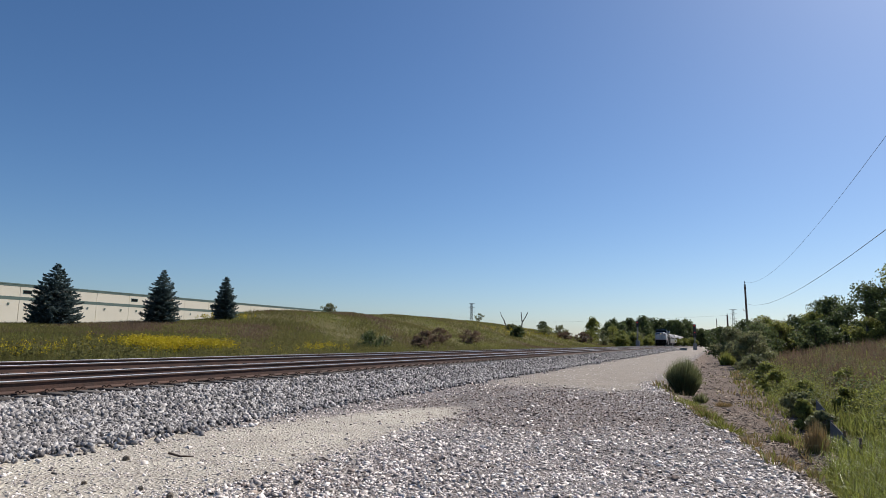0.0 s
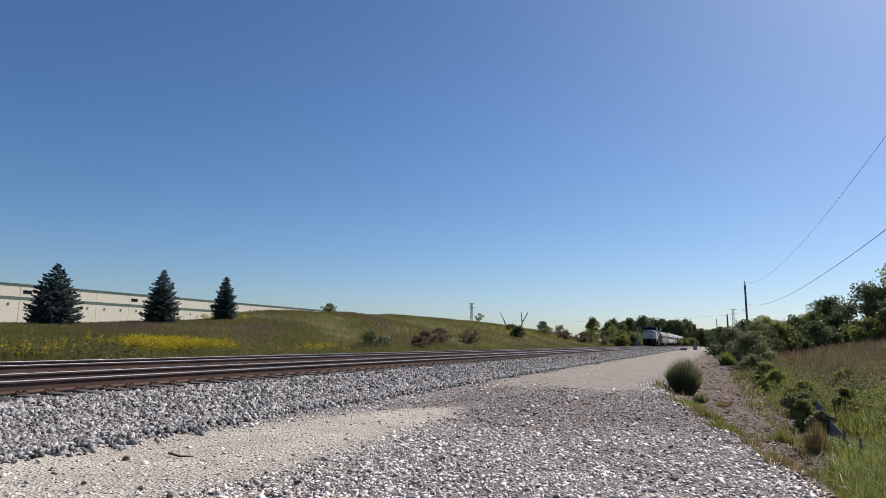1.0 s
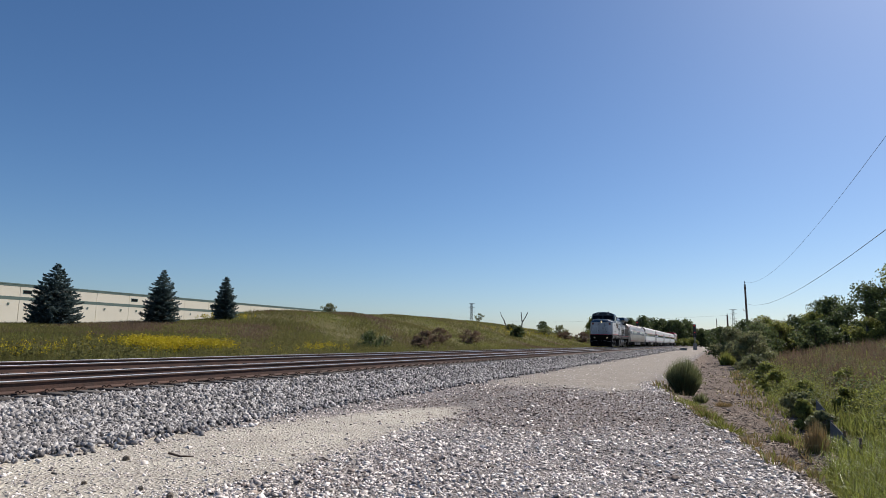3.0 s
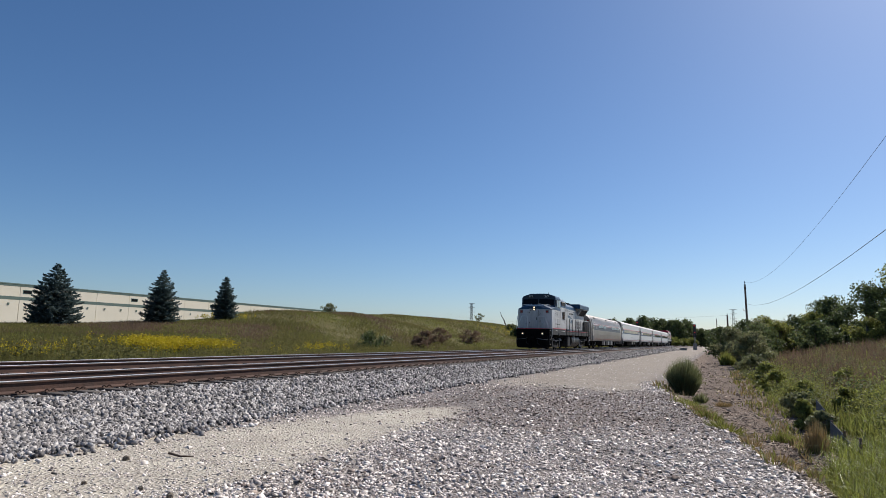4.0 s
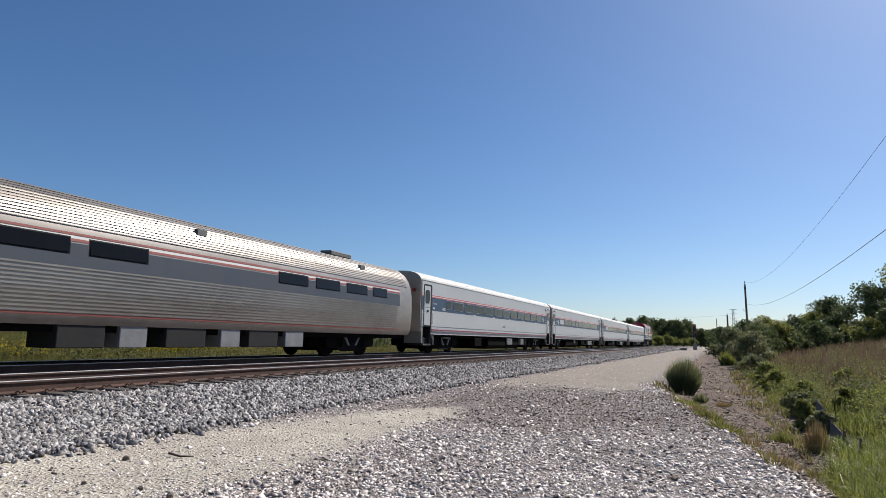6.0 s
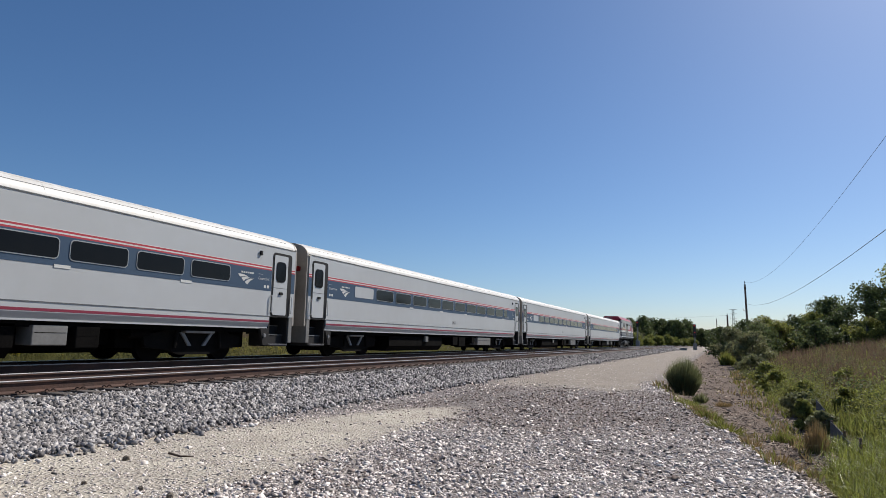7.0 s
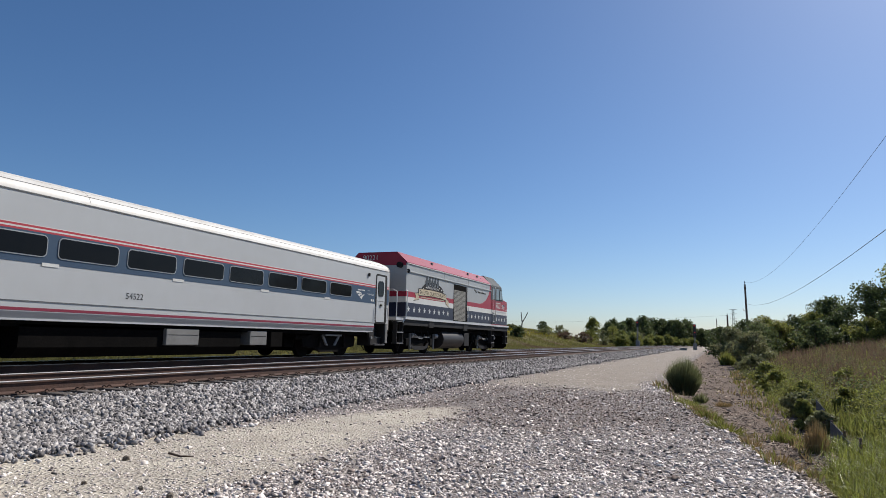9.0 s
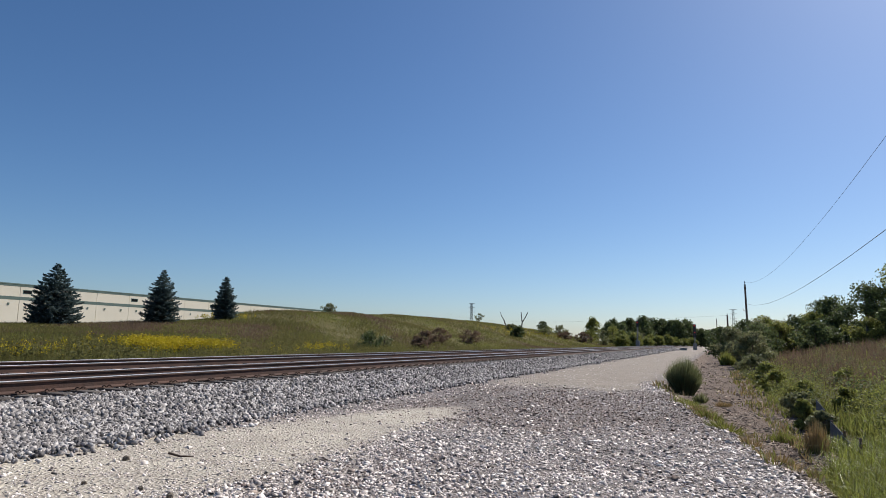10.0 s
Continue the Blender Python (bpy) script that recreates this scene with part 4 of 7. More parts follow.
def sticks():
    bm = bmesh.new()
    for i in range(260):
        y = random.uniform(8, 40)
        x = random.uniform(float(pad_edge(y)) + 0.2, float(grass_edge(y)) + 0.3)
        a, L = random.uniform(0, 3.14), random.uniform(0.06, 0.35)
        z = float(land(x, y)) + 0.012
        rod(bm, (x, y, z), (x + math.cos(a) * L, y + math.sin(a) * L, z + random.uniform(0, 0.05)), random.uniform(0.002, 0.006), 4)
    tagged(new("dead_twigs", mesh_of("dead_twigs", bm, M_TWIG)), "dry twigs and bark scattered in the dirt ditch", "twigs", kind="stuff")
    bm = bmesh.new()
    for a, b, r0, r1 in (((-5.84, 5.97, -0.62), (-5.63, 5.93, -0.632), 0.016, 0.012), ((-5.63, 5.93, -0.632), (-5.48, 5.98, -0.625), 0.012, 0.005)):
        rod(bm, a, b, r0, 7, r1)
    tagged(new("fallen_stick", mesh_of("fallen_stick", bm, M_TWIG)), "dark fallen stick lying on the beige gravel", "stick")
    for x, y, s in ((-6.09, 5.59, 0.045), (-4.81, 4.61, 0.03), (-5.45, 4.55, 0.03), (-4.37, 4.51, 0.035)):
        bm = bmesh.new()
        bmesh.ops.create_icosphere(bm, subdivisions=1, radius=s)
        for v in bm.verts:
            v.co *= random.uniform(0.75, 1.15)
        ob = new("rock", mesh_of("rock", bm, M_BARK))
        ob.matrix_basis = pose(x, y, float(land(x, y)) + s * 0.45)
        tagged(ob, "brown loose rock lying on beige gravel", "rock")


sticks()


# ---- poles, wires, signals, towers ----
def utility_pole(x, y, h, lean, label, r=0.15):
    t = thing("utility_pole", pose(x, y, float(land(x, y)), 0, lean, 0), label, "utility pole", "utility poles")
    part("pole", rod(bmesh.new(), (0, 0, -0.5), (0, 0, h), r, 10, r * 0.72), M_POLE, t)
    bm = bmesh.new()
    rod(bm, (0, 0, h), (0, 0, h + 0.28), 0.03, 6)
    rod(bm, (0, 0, h + 0.16), (0, 0, h + 0.34), 0.07, 8, 0.05)
    part("insulator", bm, M_GALV, t, "grey pin insulator")
    part("bracket", pipe(bmesh.new(), [(-r, 0, h * 0.62), (-r - 0.2, 0, h * 0.63), (-r - 0.22, 0, h * 0.66)], 0.03), M_GALV, t)


utility_pole(3.85, 85.7, 8.3, -1.3, "weathered brown wooden utility pole rising above the hedge", 0.145)
utility_pole(2.48, 131.4, 6.5, 0, "distant wooden utility pole beyond the hedge", 0.2)
utility_pole(1.06, 217.8, 9.2, 0, "far thin utility pole beyond the hedge", 0.16)


def wire(a, b, sag, r, label):
    bm, pts = bmesh.new(), []
    for i in range(41):
        u = i / 40
        p = Vector(a).lerp(Vector(b), u)
        pts.append((p.x, p.y, p.z - 4 * sag * u * (1 - u)))
    tube(bm, pts, r, 5)
    tagged(new("overhead_wire", mesh_of("overhead_wire", bm, M_WIRE)), label, "overhead wire", "overhead wires")


wire((3.62, 85.7, 8.25), (4.95, -6, 8.9), 2.6, 0.006, "thin black overhead wire slung from the pole")
wire((3.7, 85.7, 5.7), (4.95, -6, 5.6), 1.85, 0.01, "lower black overhead cable slung from the pole")
wire((2.4, 131.4, 6.1), (-230, 560, 24), 4, 0.012, "far overhead line crossing to a pylon")


def signal(x, y, h, heads, label):
    t = thing("railway_signal", pose(x, y, float(land(x, y))), label, "railway signal", "signals")
    part("mast", rod(bmesh.new(), (0, 0, -0.3), (0, 0, h), 0.09, 8), M_GALV, t)
    part("cabinet", B(-0.45, 0.45, 0.1, 0.8, 0.0, 1.5, bevel=0.03), M_GALV, t)
    part("ladder", pipe(pipe(bmesh.new(), [(-0.2, 0.5, 0), (-0.2, 0.2, h)], 0.025), [(0.2, 0.5, 0), (0.2, 0.2, h)], 0.025), M_GALV, t)
    for k in range(heads):
        z = h - 0.7 - k * 1.5
        bm = B(-0.34, 0.34, -0.16, -0.08, z - 0.75, z + 0.75, bevel=0.06)
        hd = part("signal_head", bm, M_BLACKP, t)
        for j, dz in enumerate((0.42, 0, -0.42)):
            rod_b = rod(bmesh.new(), (0, -0.22, z + dz), (0, -0.16, z + dz), 0.15, 12)
            part("lens", rod_b, M_REDLAMP if j == 0 else M_BLACKP, hd)
            part("hood", loft(bmesh.new(), [(0.18 * math.cos(q * 0.35), z + dz + 0.18 * math.sin(q * 0.35)) for q in range(0, 10)], [-0.45, -0.16]), M_BLACKP, hd)


signal(-4.1, 167, 6.0, 2, "railway signal mast with two black heads showing red")
signal(-16.8, 163, 6.2, 1, "railway signal mast with one black head showing red")


def relay_box():
    t = thing("relay_cabinet", pose(-6.0, 150, float(land(-6.0, 150))), "low grey equipment box beside the tracks", "cabinet")
    part("body", B(-0.7, 0.7, -0.4, 0.4, 0, 0.45, bevel=0.03), M_GALV, t)
    part("lid", B(-0.8, 0.8, -0.5, 0.5, 0.45, 0.52, bevel=0.02), M_DARK, t)


relay_box()


def pylon(x, y, h, label):
    t = thing("transmission_tower", pose(x, y, 0), label, "transmission tower", "pylons")
    bm = bmesh.new()
    r = 0.16
    def w(z):
        return 3.2 - 2.4 * min(1, z / (h * 0.6))
    zs = [h * i / 9 for i in range(10)]
    for a, b in zip(zs, zs[1:]):
        for sx, sy in ((1, 1), (1, -1), (-1, 1), (-1, -1)):
            rod(bm, (sx * w(a), sy * w(a), a), (sx * w(b), sy * w(b), b), r, 4)
        for s in (-1, 1):
            rod(bm, (-w(a), s * w(a), a), (w(b), s * w(b), b), r * .7, 4)
            rod(bm, (w(a), s * w(a), a), (-w(b), s * w(b), b), r * .7, 4)
    part("lattice", bm, M_GALV, t)
    for z in (h, h * 0.88, h * 0.76):
        part("cross_arm", rod(bmesh.new(), (-3, 0, z), (3, 0, z), r, 4), M_GALV, t)


pylon(-205, 565, 33, "grey lattice transmission tower far behind the berm")
pylon(17.4, 658, 33, "grey lattice transmission tower far behind the hedge")


# ---- warehouse ----
def warehouse():
    t = thing("warehouse", pose(-110, 0, 0), "long cream concrete warehouse with dark green bands", "warehouse")
    y0, y1, top = 30.0, 190.0, 8.3
    part("wall", B(-60, -0.05, y0, y1, -0.5, top - 0.15), M_CREAM, t)
    part("roof", B(-60.1, 0.08, y0 - 0.1, y1 + 0.1, top - 0.15, top + 0.05), M_GREEN, t)
    part("parapet_band", B(-0.05, 0.05, y0, y1, 7.85, top - 0.15), M_GREEN, t, "dark green band")
    part("middle_band", B(-0.05, 0.04, y0, y1, 5.55, 6.1), M_GREEN, t, "dark green band")
    y, i = y0, 0
    while y < y1 - 1:
        for z0, z1 in ((0.0, 5.55), (6.1, 7.85)):
            part("wall_panel", B(-0.05, 0.02, y + 0.05, y + 7.55, z0, z1), M_CREAM, t)
        if i % 3 == 0:
            wy = y + 0.45
            w = part("window", B(0.0, 0.035, wy, wy + 1.7, 6.62, 7.32), M_GREEN, t)
            part("pane", B(0.03, 0.045, wy + 0.12, wy + 1.58, 6.72, 7.22), M_GLASS, w)
        for k in (1.8, 5.6):
            part("vent", B(0.02, 0.09, y + k, y + k + 0.3, 4.6, 5.0), M_GREEN, t)
        y += 7.6
        i += 1


warehouse()


# ---- the train: x across (+ towards the road), y back from the front end, z up from the rail ----
SPEED = 37.253


def txt(body, y0, y1, z, x, material, parent, name="lettering", height=None):
    """Lettering on a side that faces +x, from y0 to y1 with its foot at z."""
    cu = bpy.data.curves.new(name, "FONT")
    cu.body, cu.size, cu.extrude = body, 1.0, 0.0
    tmp = new(name, cu)
    me = bpy.data.meshes.new_from_object(tmp.evaluated_get(bpy.context.evaluated_depsgraph_get()))
    bpy.data.objects.remove(tmp)
    xs, ys = [v.co.x for v in me.vertices], [v.co.y for v in me.vertices]
    sx = (y1 - y0) / (max(xs) - min(xs))
    sz = height / (max(ys) - min(ys)) if height else sx
    for v in me.vertices:
        v.co = Vector((x, y0 + (v.co.x - min(xs)) * sx, z + (v.co.y - min(ys)) * sz))
    me.materials.clear()
    me.materials.append(material)
    ob = new(name, me)
    ob.parent = parent
    return ob


def plate(poly, x, t=0.006):
    """A thin plate on a side facing +x, from (y, z) corners."""
    bm = bmesh.new()
    a = [bm.verts.new((x, y, z)) for y, z in poly]
    b = [bm.verts.new((x + t, y, z)) for y, z in poly]
    bm.faces.new(b), bm.faces.new(a[::-1])
    k = len(poly)
    for i in range(k):
        bm.faces.new((a[i], a[(i + 1) % k], b[(i + 1) % k], b[i]))
    bmesh.ops.recalc_face_normals(bm, faces=bm.faces[:])
    return bm


def rrect(y0, y1, z0, z1, r, n=4):
    out = []
    for cy, cz, a0 in ((y1 - r, z1 - r, 0), (y0 + r, z1 - r, 90), (y0 + r, z0 + r, 180), (y1 - r, z0 + r, 270)):
        for i in range(n + 1):
            a = radians(a0 + 90 * i / n)
            out.append((cy + r * math.cos(a), cz + r * math.sin(a)))
    return out


def window(parent, y0, y1, z0, z1, x, glass, frame_m, r=0.08, name="window"):
    w = part(name, plate(rrect(y0 - 0.022, y1 + 0.022, z0 - 0.022, z1 + 0.022, r + 0.02), x, 0.014), frame_m, parent)
    part("pane", plate(rrect(y0, y1, z0, z1, r), x + 0.012, 0.006), glass, w)
    return w


def swoosh(parent, y0, z0, w, h, x, material, flip=1):
    """The three-striped pointed emblem, as plain shapes."""
    def P(u, v):
        return (y0 + u * w, z0 + v * h)
    for poly in ([(0.01, 0.95), (0.10, 0.98), (0.30, 0.97), (0.49, 0.89), (0.66, 0.74), (0.52, 0.755), (0.38, 0.75), (0.24, 0.72), (0.14, 0.68), (0.07, 0.80)],
                 [(0.22, 0.58), (0.30, 0.655), (0.45, 0.70), (0.63, 0.715), (0.89, 0.675), (0.69, 0.635), (0.53, 0.54), (0.43, 0.43), (0.37, 0.30), (0.30, 0.42)],
                 [(0.44, 0.21), (0.52, 0.35), (0.64, 0.50), (0.80, 0.61), (1.0, 0.665), (0.89, 0.54), (0.775, 0.41), (0.69, 0.25), (0.61, 0.0), (0.52, 0.09)]):
        part("emblem_stripe", plate([P(*p) for p in poly], x, 0.004), material, parent)


def bars(parent, y0, y1, z0, z1, n, x, material):
    """Unreadable or brand lettering as plain bars."""
    step = (y1 - y0) / n
    for i in range(n):
        part("letter_bar", plate([(y0 + i * step, z0), (y0 + (i + 0.66) * step, z0), (y0 + (i + 0.66) * step, z1), (y0 + i * step, z1)], x, 0.004), material, parent)


def wheelset(parent, y, r=0.46, axle=True):
    for sx in (-0.76, 0.76):
        bm = rod(bmesh.new(), (sx - 0.065, 0, 0), (sx + 0.065, 0, 0), r, 28)
        rod(bm, (sx - 0.085, 0, 0), (sx - 0.065, 0, 0), r + 0.025 if sx > 0 else r * .6, 28)
        rod(bm, (sx + 0.065, 0, 0), (sx + 0.11, 0, 0), r * 0.34, 16)
        w = part("wheel", bm, M_WHEEL, parent)
        w.matrix_basis = pose(0, y, r)
        part("hub", rod(bmesh.new(), (sx + (0.11 if sx > 0 else -0.11), 0, 0), (sx + (0.16 if sx > 0 else -0.16), 0, 0), r * 0.2, 12), M_TRUCK, w)


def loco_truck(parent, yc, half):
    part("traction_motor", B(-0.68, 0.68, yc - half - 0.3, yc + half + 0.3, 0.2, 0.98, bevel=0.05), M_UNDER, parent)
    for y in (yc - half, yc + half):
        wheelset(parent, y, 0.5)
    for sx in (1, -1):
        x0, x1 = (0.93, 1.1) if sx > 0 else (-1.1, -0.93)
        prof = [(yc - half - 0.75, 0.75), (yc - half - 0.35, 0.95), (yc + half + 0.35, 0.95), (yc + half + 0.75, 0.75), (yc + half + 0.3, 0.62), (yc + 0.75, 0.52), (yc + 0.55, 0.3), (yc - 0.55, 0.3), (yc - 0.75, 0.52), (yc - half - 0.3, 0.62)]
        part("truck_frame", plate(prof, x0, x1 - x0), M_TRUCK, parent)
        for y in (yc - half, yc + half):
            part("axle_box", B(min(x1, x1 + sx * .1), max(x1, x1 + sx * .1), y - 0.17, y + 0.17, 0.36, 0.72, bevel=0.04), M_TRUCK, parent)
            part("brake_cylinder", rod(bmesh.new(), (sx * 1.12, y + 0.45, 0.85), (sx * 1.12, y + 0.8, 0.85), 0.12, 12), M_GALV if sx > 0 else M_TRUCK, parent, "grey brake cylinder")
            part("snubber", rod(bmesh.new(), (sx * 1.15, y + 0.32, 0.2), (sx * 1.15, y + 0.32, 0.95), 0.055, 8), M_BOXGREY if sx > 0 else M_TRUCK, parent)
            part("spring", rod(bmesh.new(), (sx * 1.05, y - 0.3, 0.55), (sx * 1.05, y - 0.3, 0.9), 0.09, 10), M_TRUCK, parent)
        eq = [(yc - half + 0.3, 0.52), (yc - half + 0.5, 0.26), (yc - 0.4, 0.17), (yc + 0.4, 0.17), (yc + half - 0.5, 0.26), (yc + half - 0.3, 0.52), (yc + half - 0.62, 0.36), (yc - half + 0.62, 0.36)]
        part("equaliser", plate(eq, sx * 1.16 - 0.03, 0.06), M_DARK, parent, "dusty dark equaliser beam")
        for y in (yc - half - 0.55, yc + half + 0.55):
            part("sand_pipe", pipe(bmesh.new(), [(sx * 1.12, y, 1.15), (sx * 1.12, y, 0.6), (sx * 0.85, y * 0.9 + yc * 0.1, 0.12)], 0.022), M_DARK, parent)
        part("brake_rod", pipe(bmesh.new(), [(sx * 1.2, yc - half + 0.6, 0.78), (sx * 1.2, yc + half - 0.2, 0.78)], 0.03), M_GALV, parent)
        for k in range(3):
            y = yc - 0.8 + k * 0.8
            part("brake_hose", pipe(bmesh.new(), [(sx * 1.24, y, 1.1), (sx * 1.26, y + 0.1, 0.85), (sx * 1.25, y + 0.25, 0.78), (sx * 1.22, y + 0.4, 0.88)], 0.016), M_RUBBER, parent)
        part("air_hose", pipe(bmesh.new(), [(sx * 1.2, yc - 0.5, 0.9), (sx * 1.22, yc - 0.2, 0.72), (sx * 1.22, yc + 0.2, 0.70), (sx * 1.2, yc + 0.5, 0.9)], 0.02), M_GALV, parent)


def side_steps(parent, y, x, z0, z1, w=0.55, n=4, material=None):
    for k in range(n):
        z = z0 + (z1 - z0) * k / max(1, n - 1)
        part("step", B(x - 0.25, x, y - w / 2, y + w / 2, z - 0.02, z + 0.02), material or M_GALV, parent)
    for s in (-1, 1):
        part("step_side", B(x - 0.22, x - 0.02, y + s * w / 2 - 0.02, y + s * w / 2 + 0.02, z0 - 0.03, z1), M_DARK, parent)


def locomotive():
    t = thing("locomotive", pose(X_FAR, -55.25, 0), "silver and blue wide-nosed diesel locomotive with white handrails", "locomotive")
    # cab and nose, as one full-width silver shell
    bm = bmesh.new()
    st = [(0.58, -0.85, 0.85), (0.76, -1.40, 1.40), (0.84, -1.5, 1.5), (4.2, -1.5, 1.5)]
    rings = [[bm.verts.new((a, y, 1.78)), bm.verts.new((b, y, 1.78)), bm.verts.new((b, y, 3.40 + 0.02 * (y > 1))), bm.verts.new((0, y, 3.46)), bm.verts.new((a, y, 3.40 + 0.02 * (y > 1)))] for y, a, b in st]
    for r0, r1 in zip(rings, rings[1:]):
        for i in range(5):
            bm.faces.new((r0[i], r0[(i + 1) % 5], r1[(i + 1) % 5], r1[i]))
    bm.faces.new(rings[0][::-1]), bm.faces.new(rings[-1])
    bmesh.ops.recalc_face_normals(bm, faces=bm.faces[:])
    shell = part("nose_and_cab_wall", bm, M_SILVER, t)
    # blue top of the nose, sloping up to the windshield
    bm = bmesh.new()
    rings = []
    for y, hw, zs, zc in ((0.60, 0.85, 3.50, 3.68), (0.80, 1.44, 3.45, 3.74), (0.95, 1.5, 3.47, 3.78), (2.0, 1.5, 3.64, 3.9)):
        rings.append([bm.verts.new(p) for p in ((-hw, y, 3.42), (hw, y, 3.42), (hw, y, zs), (hw * 0.55, y, zc), (-hw * 0.55, y, zc), (-hw, y, zs))])
    for r0, r1 in zip(rings, rings[1:]):
        for i in range(6):
            bm.faces.new((r0[i], r0[(i + 1) % 6], r1[(i + 1) % 6], r1[i]))
    bm.faces.new(rings[0][::-1]), bm.faces.new(rings[-1])
    bmesh.ops.recalc_face_normals(bm, faces=bm.faces[:])
    part("nose_top", bm, M_LOCOBLUE, t, "blue nose top")
    # blue cab
    prof = [(-1.5, 3.424), (1.5, 3.424), (1.5, 4.48), (1.4, 4.64), (0.75, 4.86), (-0.75, 4.86), (-1.4, 4.64), (-1.5, 4.48)]
    bm = bmesh.new()
    rs = []
    for y, dy in ((1.95, 1), (4.15, 0)):
        rs.append([bm.verts.new((x, y + dy * 0.28 * max(0, (z - 3.6)), z)) for x, z in prof])
    for i in range(8):
        bm.faces.new((rs[0][i], rs[0][(i + 1) % 8], rs[1][(i + 1) % 8], rs[1][i]))
    bm.faces.new(rs[0][::-1]), bm.faces.new(rs[1])
    bmesh.ops.recalc_face_normals(bm, faces=bm.faces[:])
    cab = part("cab", bm, M_LOCOBLUE, t, "blue cab with rounded roof")
    bm = bmesh.new()
    c = [(-1.44, 3.8), (1.44, 3.8), (1.44, 4.46), (1.36, 4.6), (0.74, 4.81), (-0.74, 4.81), (-1.36, 4.6), (-1.44, 4.46)]
    a, b = [[bm.verts.new((x, 1.95 + 0.28 * (z - 3.6) + o, z)) for x, z in c] for o in (-0.012, 0.02)]
    bm.faces.new(a), bm.faces.new(b)
    for i in range(8):
        bm.faces.new((a[i], a[(i + 1) % 8], b[(i + 1) % 8], b[i]))
    bmesh.ops.recalc_face_normals(bm, faces=bm.faces[:])
    part("windshield_surround", bm, M_BLACKP, cab, "black cab front")
    for sx in (-1, 1):
        bm = bmesh.new()
        c = [(sx * 0.06, 3.92), (sx * 1.36, 3.86), (sx * 1.38, 4.34), (sx * 0.06, 4.40)]
        a = [bm.verts.new((x, 1.95 + 0.28 * (z - 3.6) - 0.02, z)) for x, z in c]
        b = [bm.verts.new((x, 1.95 + 0.28 * (z - 3.6) + 0.02, z)) for x, z in c]
        bm.faces.new(a), bm.faces.new(b)
        for i in range(4):
            bm.faces.new((a[i], a[(i + 1) % 4], b[(i + 1) % 4], b[i]))
        bmesh.ops.recalc_face_normals(bm, faces=bm.faces[:])
        part("windshield", bm, M_GLASS, cab)
        nb = part("number_board", B(sx * 0.72 - 0.28, sx * 0.72 + 0.28, 2.13, 2.33, 4.5, 4.7, bevel=0.02), M_BLACKP, cab)
        n = txt("519", 0, 0.36, 0, 0, M_WHITE, nb)
        n.matrix_basis = Matrix.Translation((sx * 0.72 - 0.18, 2.123, 4.53)) @ Matrix(((0, 1, 0, 0), (1, 0, 0, 0), (0, 0, 1, 0), (0, 0, 0, 1)))
        part("grab_rail", pipe(bmesh.new(), [(sx * 0.25, 0.85, 3.74), (sx * 0.3, 0.85, 3.86), (sx * 1.2, 1.3, 3.82), (sx * 1.25, 1.3, 3.56)], 0.018), M_RAILING, t)
    for y0, y1, z0, z1 in ((2.12, 2.42, 3.82, 4.3), (2.55, 3.22, 3.72, 4.3), (3.28, 3.98, 3.72, 4.33)):
        window(cab, y0, y1, z0, z1, 1.5, M_CABGLASS, M_RUBBER, 0.05, "side_window")
    part("wind_deflector", B(1.5, 1.62, 2.36, 2.4, 3.78, 4.3), M_FRAME, cab)
    part("roof_hatch", B(-0.4, 0.4, 2.7, 3.5, 4.82, 4.9, bevel=0.02), M_LOCOBLUE, cab)
    part("antenna", rod(bmesh.new(), (0.5, 3.7, 4.82), (0.5, 3.7, 5.05), 0.03), M_RUBBER, cab)
    # nose face
    hl = part("headlight", B(-0.13, 0.13, 0.54, 0.70, 3.30, 3.66, bevel=0.03), M_BLACKP, t)
    for z in (3.39, 3.56):
        part("bulb", rod(bmesh.new(), (0, 0.525, z), (0, 0.55, z), 0.06, 14), M_LAMP, hl, "lit headlight")
    part("nose_door", B(-0.4, 0.32, 0.565, 0.60, 1.95, 3.2, bevel=0.008), M_SILVER, t)
    part("latch", B(0.2, 0.26, 0.54, 0.57, 2.5, 2.7), M_RUBBER, t)
    for x, z in ((-0.55, 3.15), (-0.3, 3.3), (-0.62, 2.6), (0.6, 3.0), (0.55, 2.4), (0.7, 2.15), (-0.7, 2.2)):
        part("bracket", B(x - 0.03, x + 0.03, 0.53, 0.66, z - 0.025, z + 0.025), M_DARK, t)
    for sx in (-1, 1):
        part("lamp_surround", B(sx * 1.13 - 0.14, sx * 1.13 + 0.14, 0.60, 0.79, 3.07, 3.35, bevel=0.015), M_BOXGREY, t)
        part("nose_grab", pipe(bmesh.new(), [(sx * 0.98, 0.64, 2.05), (sx * 0.98, 0.57, 2.08), (sx * 0.98, 0.57, 2.75), (sx * 0.98, 0.64, 2.78)], 0.016), M_RAILING, t)
        part("uncoupling_lever", pipe(bmesh.new(), [(sx * 1.35, -0.12, 0.82), (sx * 0.8, -0.14, 0.86), (sx * 0.4, -0.16, 0.95)], 0.016), M_BOXGREY, t)
    for z in (2.2, 3.05):
        part("hinge", B(-0.44, -0.38, 0.545, 0.575, z, z + 0.12), M_DARK, t)
    part("conduit", pipe(bmesh.new(), [(0.42, 0.56, 1.85), (0.42, 0.56, 3.3)], 0.022), M_DARK, t)
    part("wiper", pipe(bmesh.new(), [(0.3, 1.93, 3.92), (0.9, 1.95, 3.97), (1.2, 1.94, 3.93)], 0.012), M_RUBBER, t)
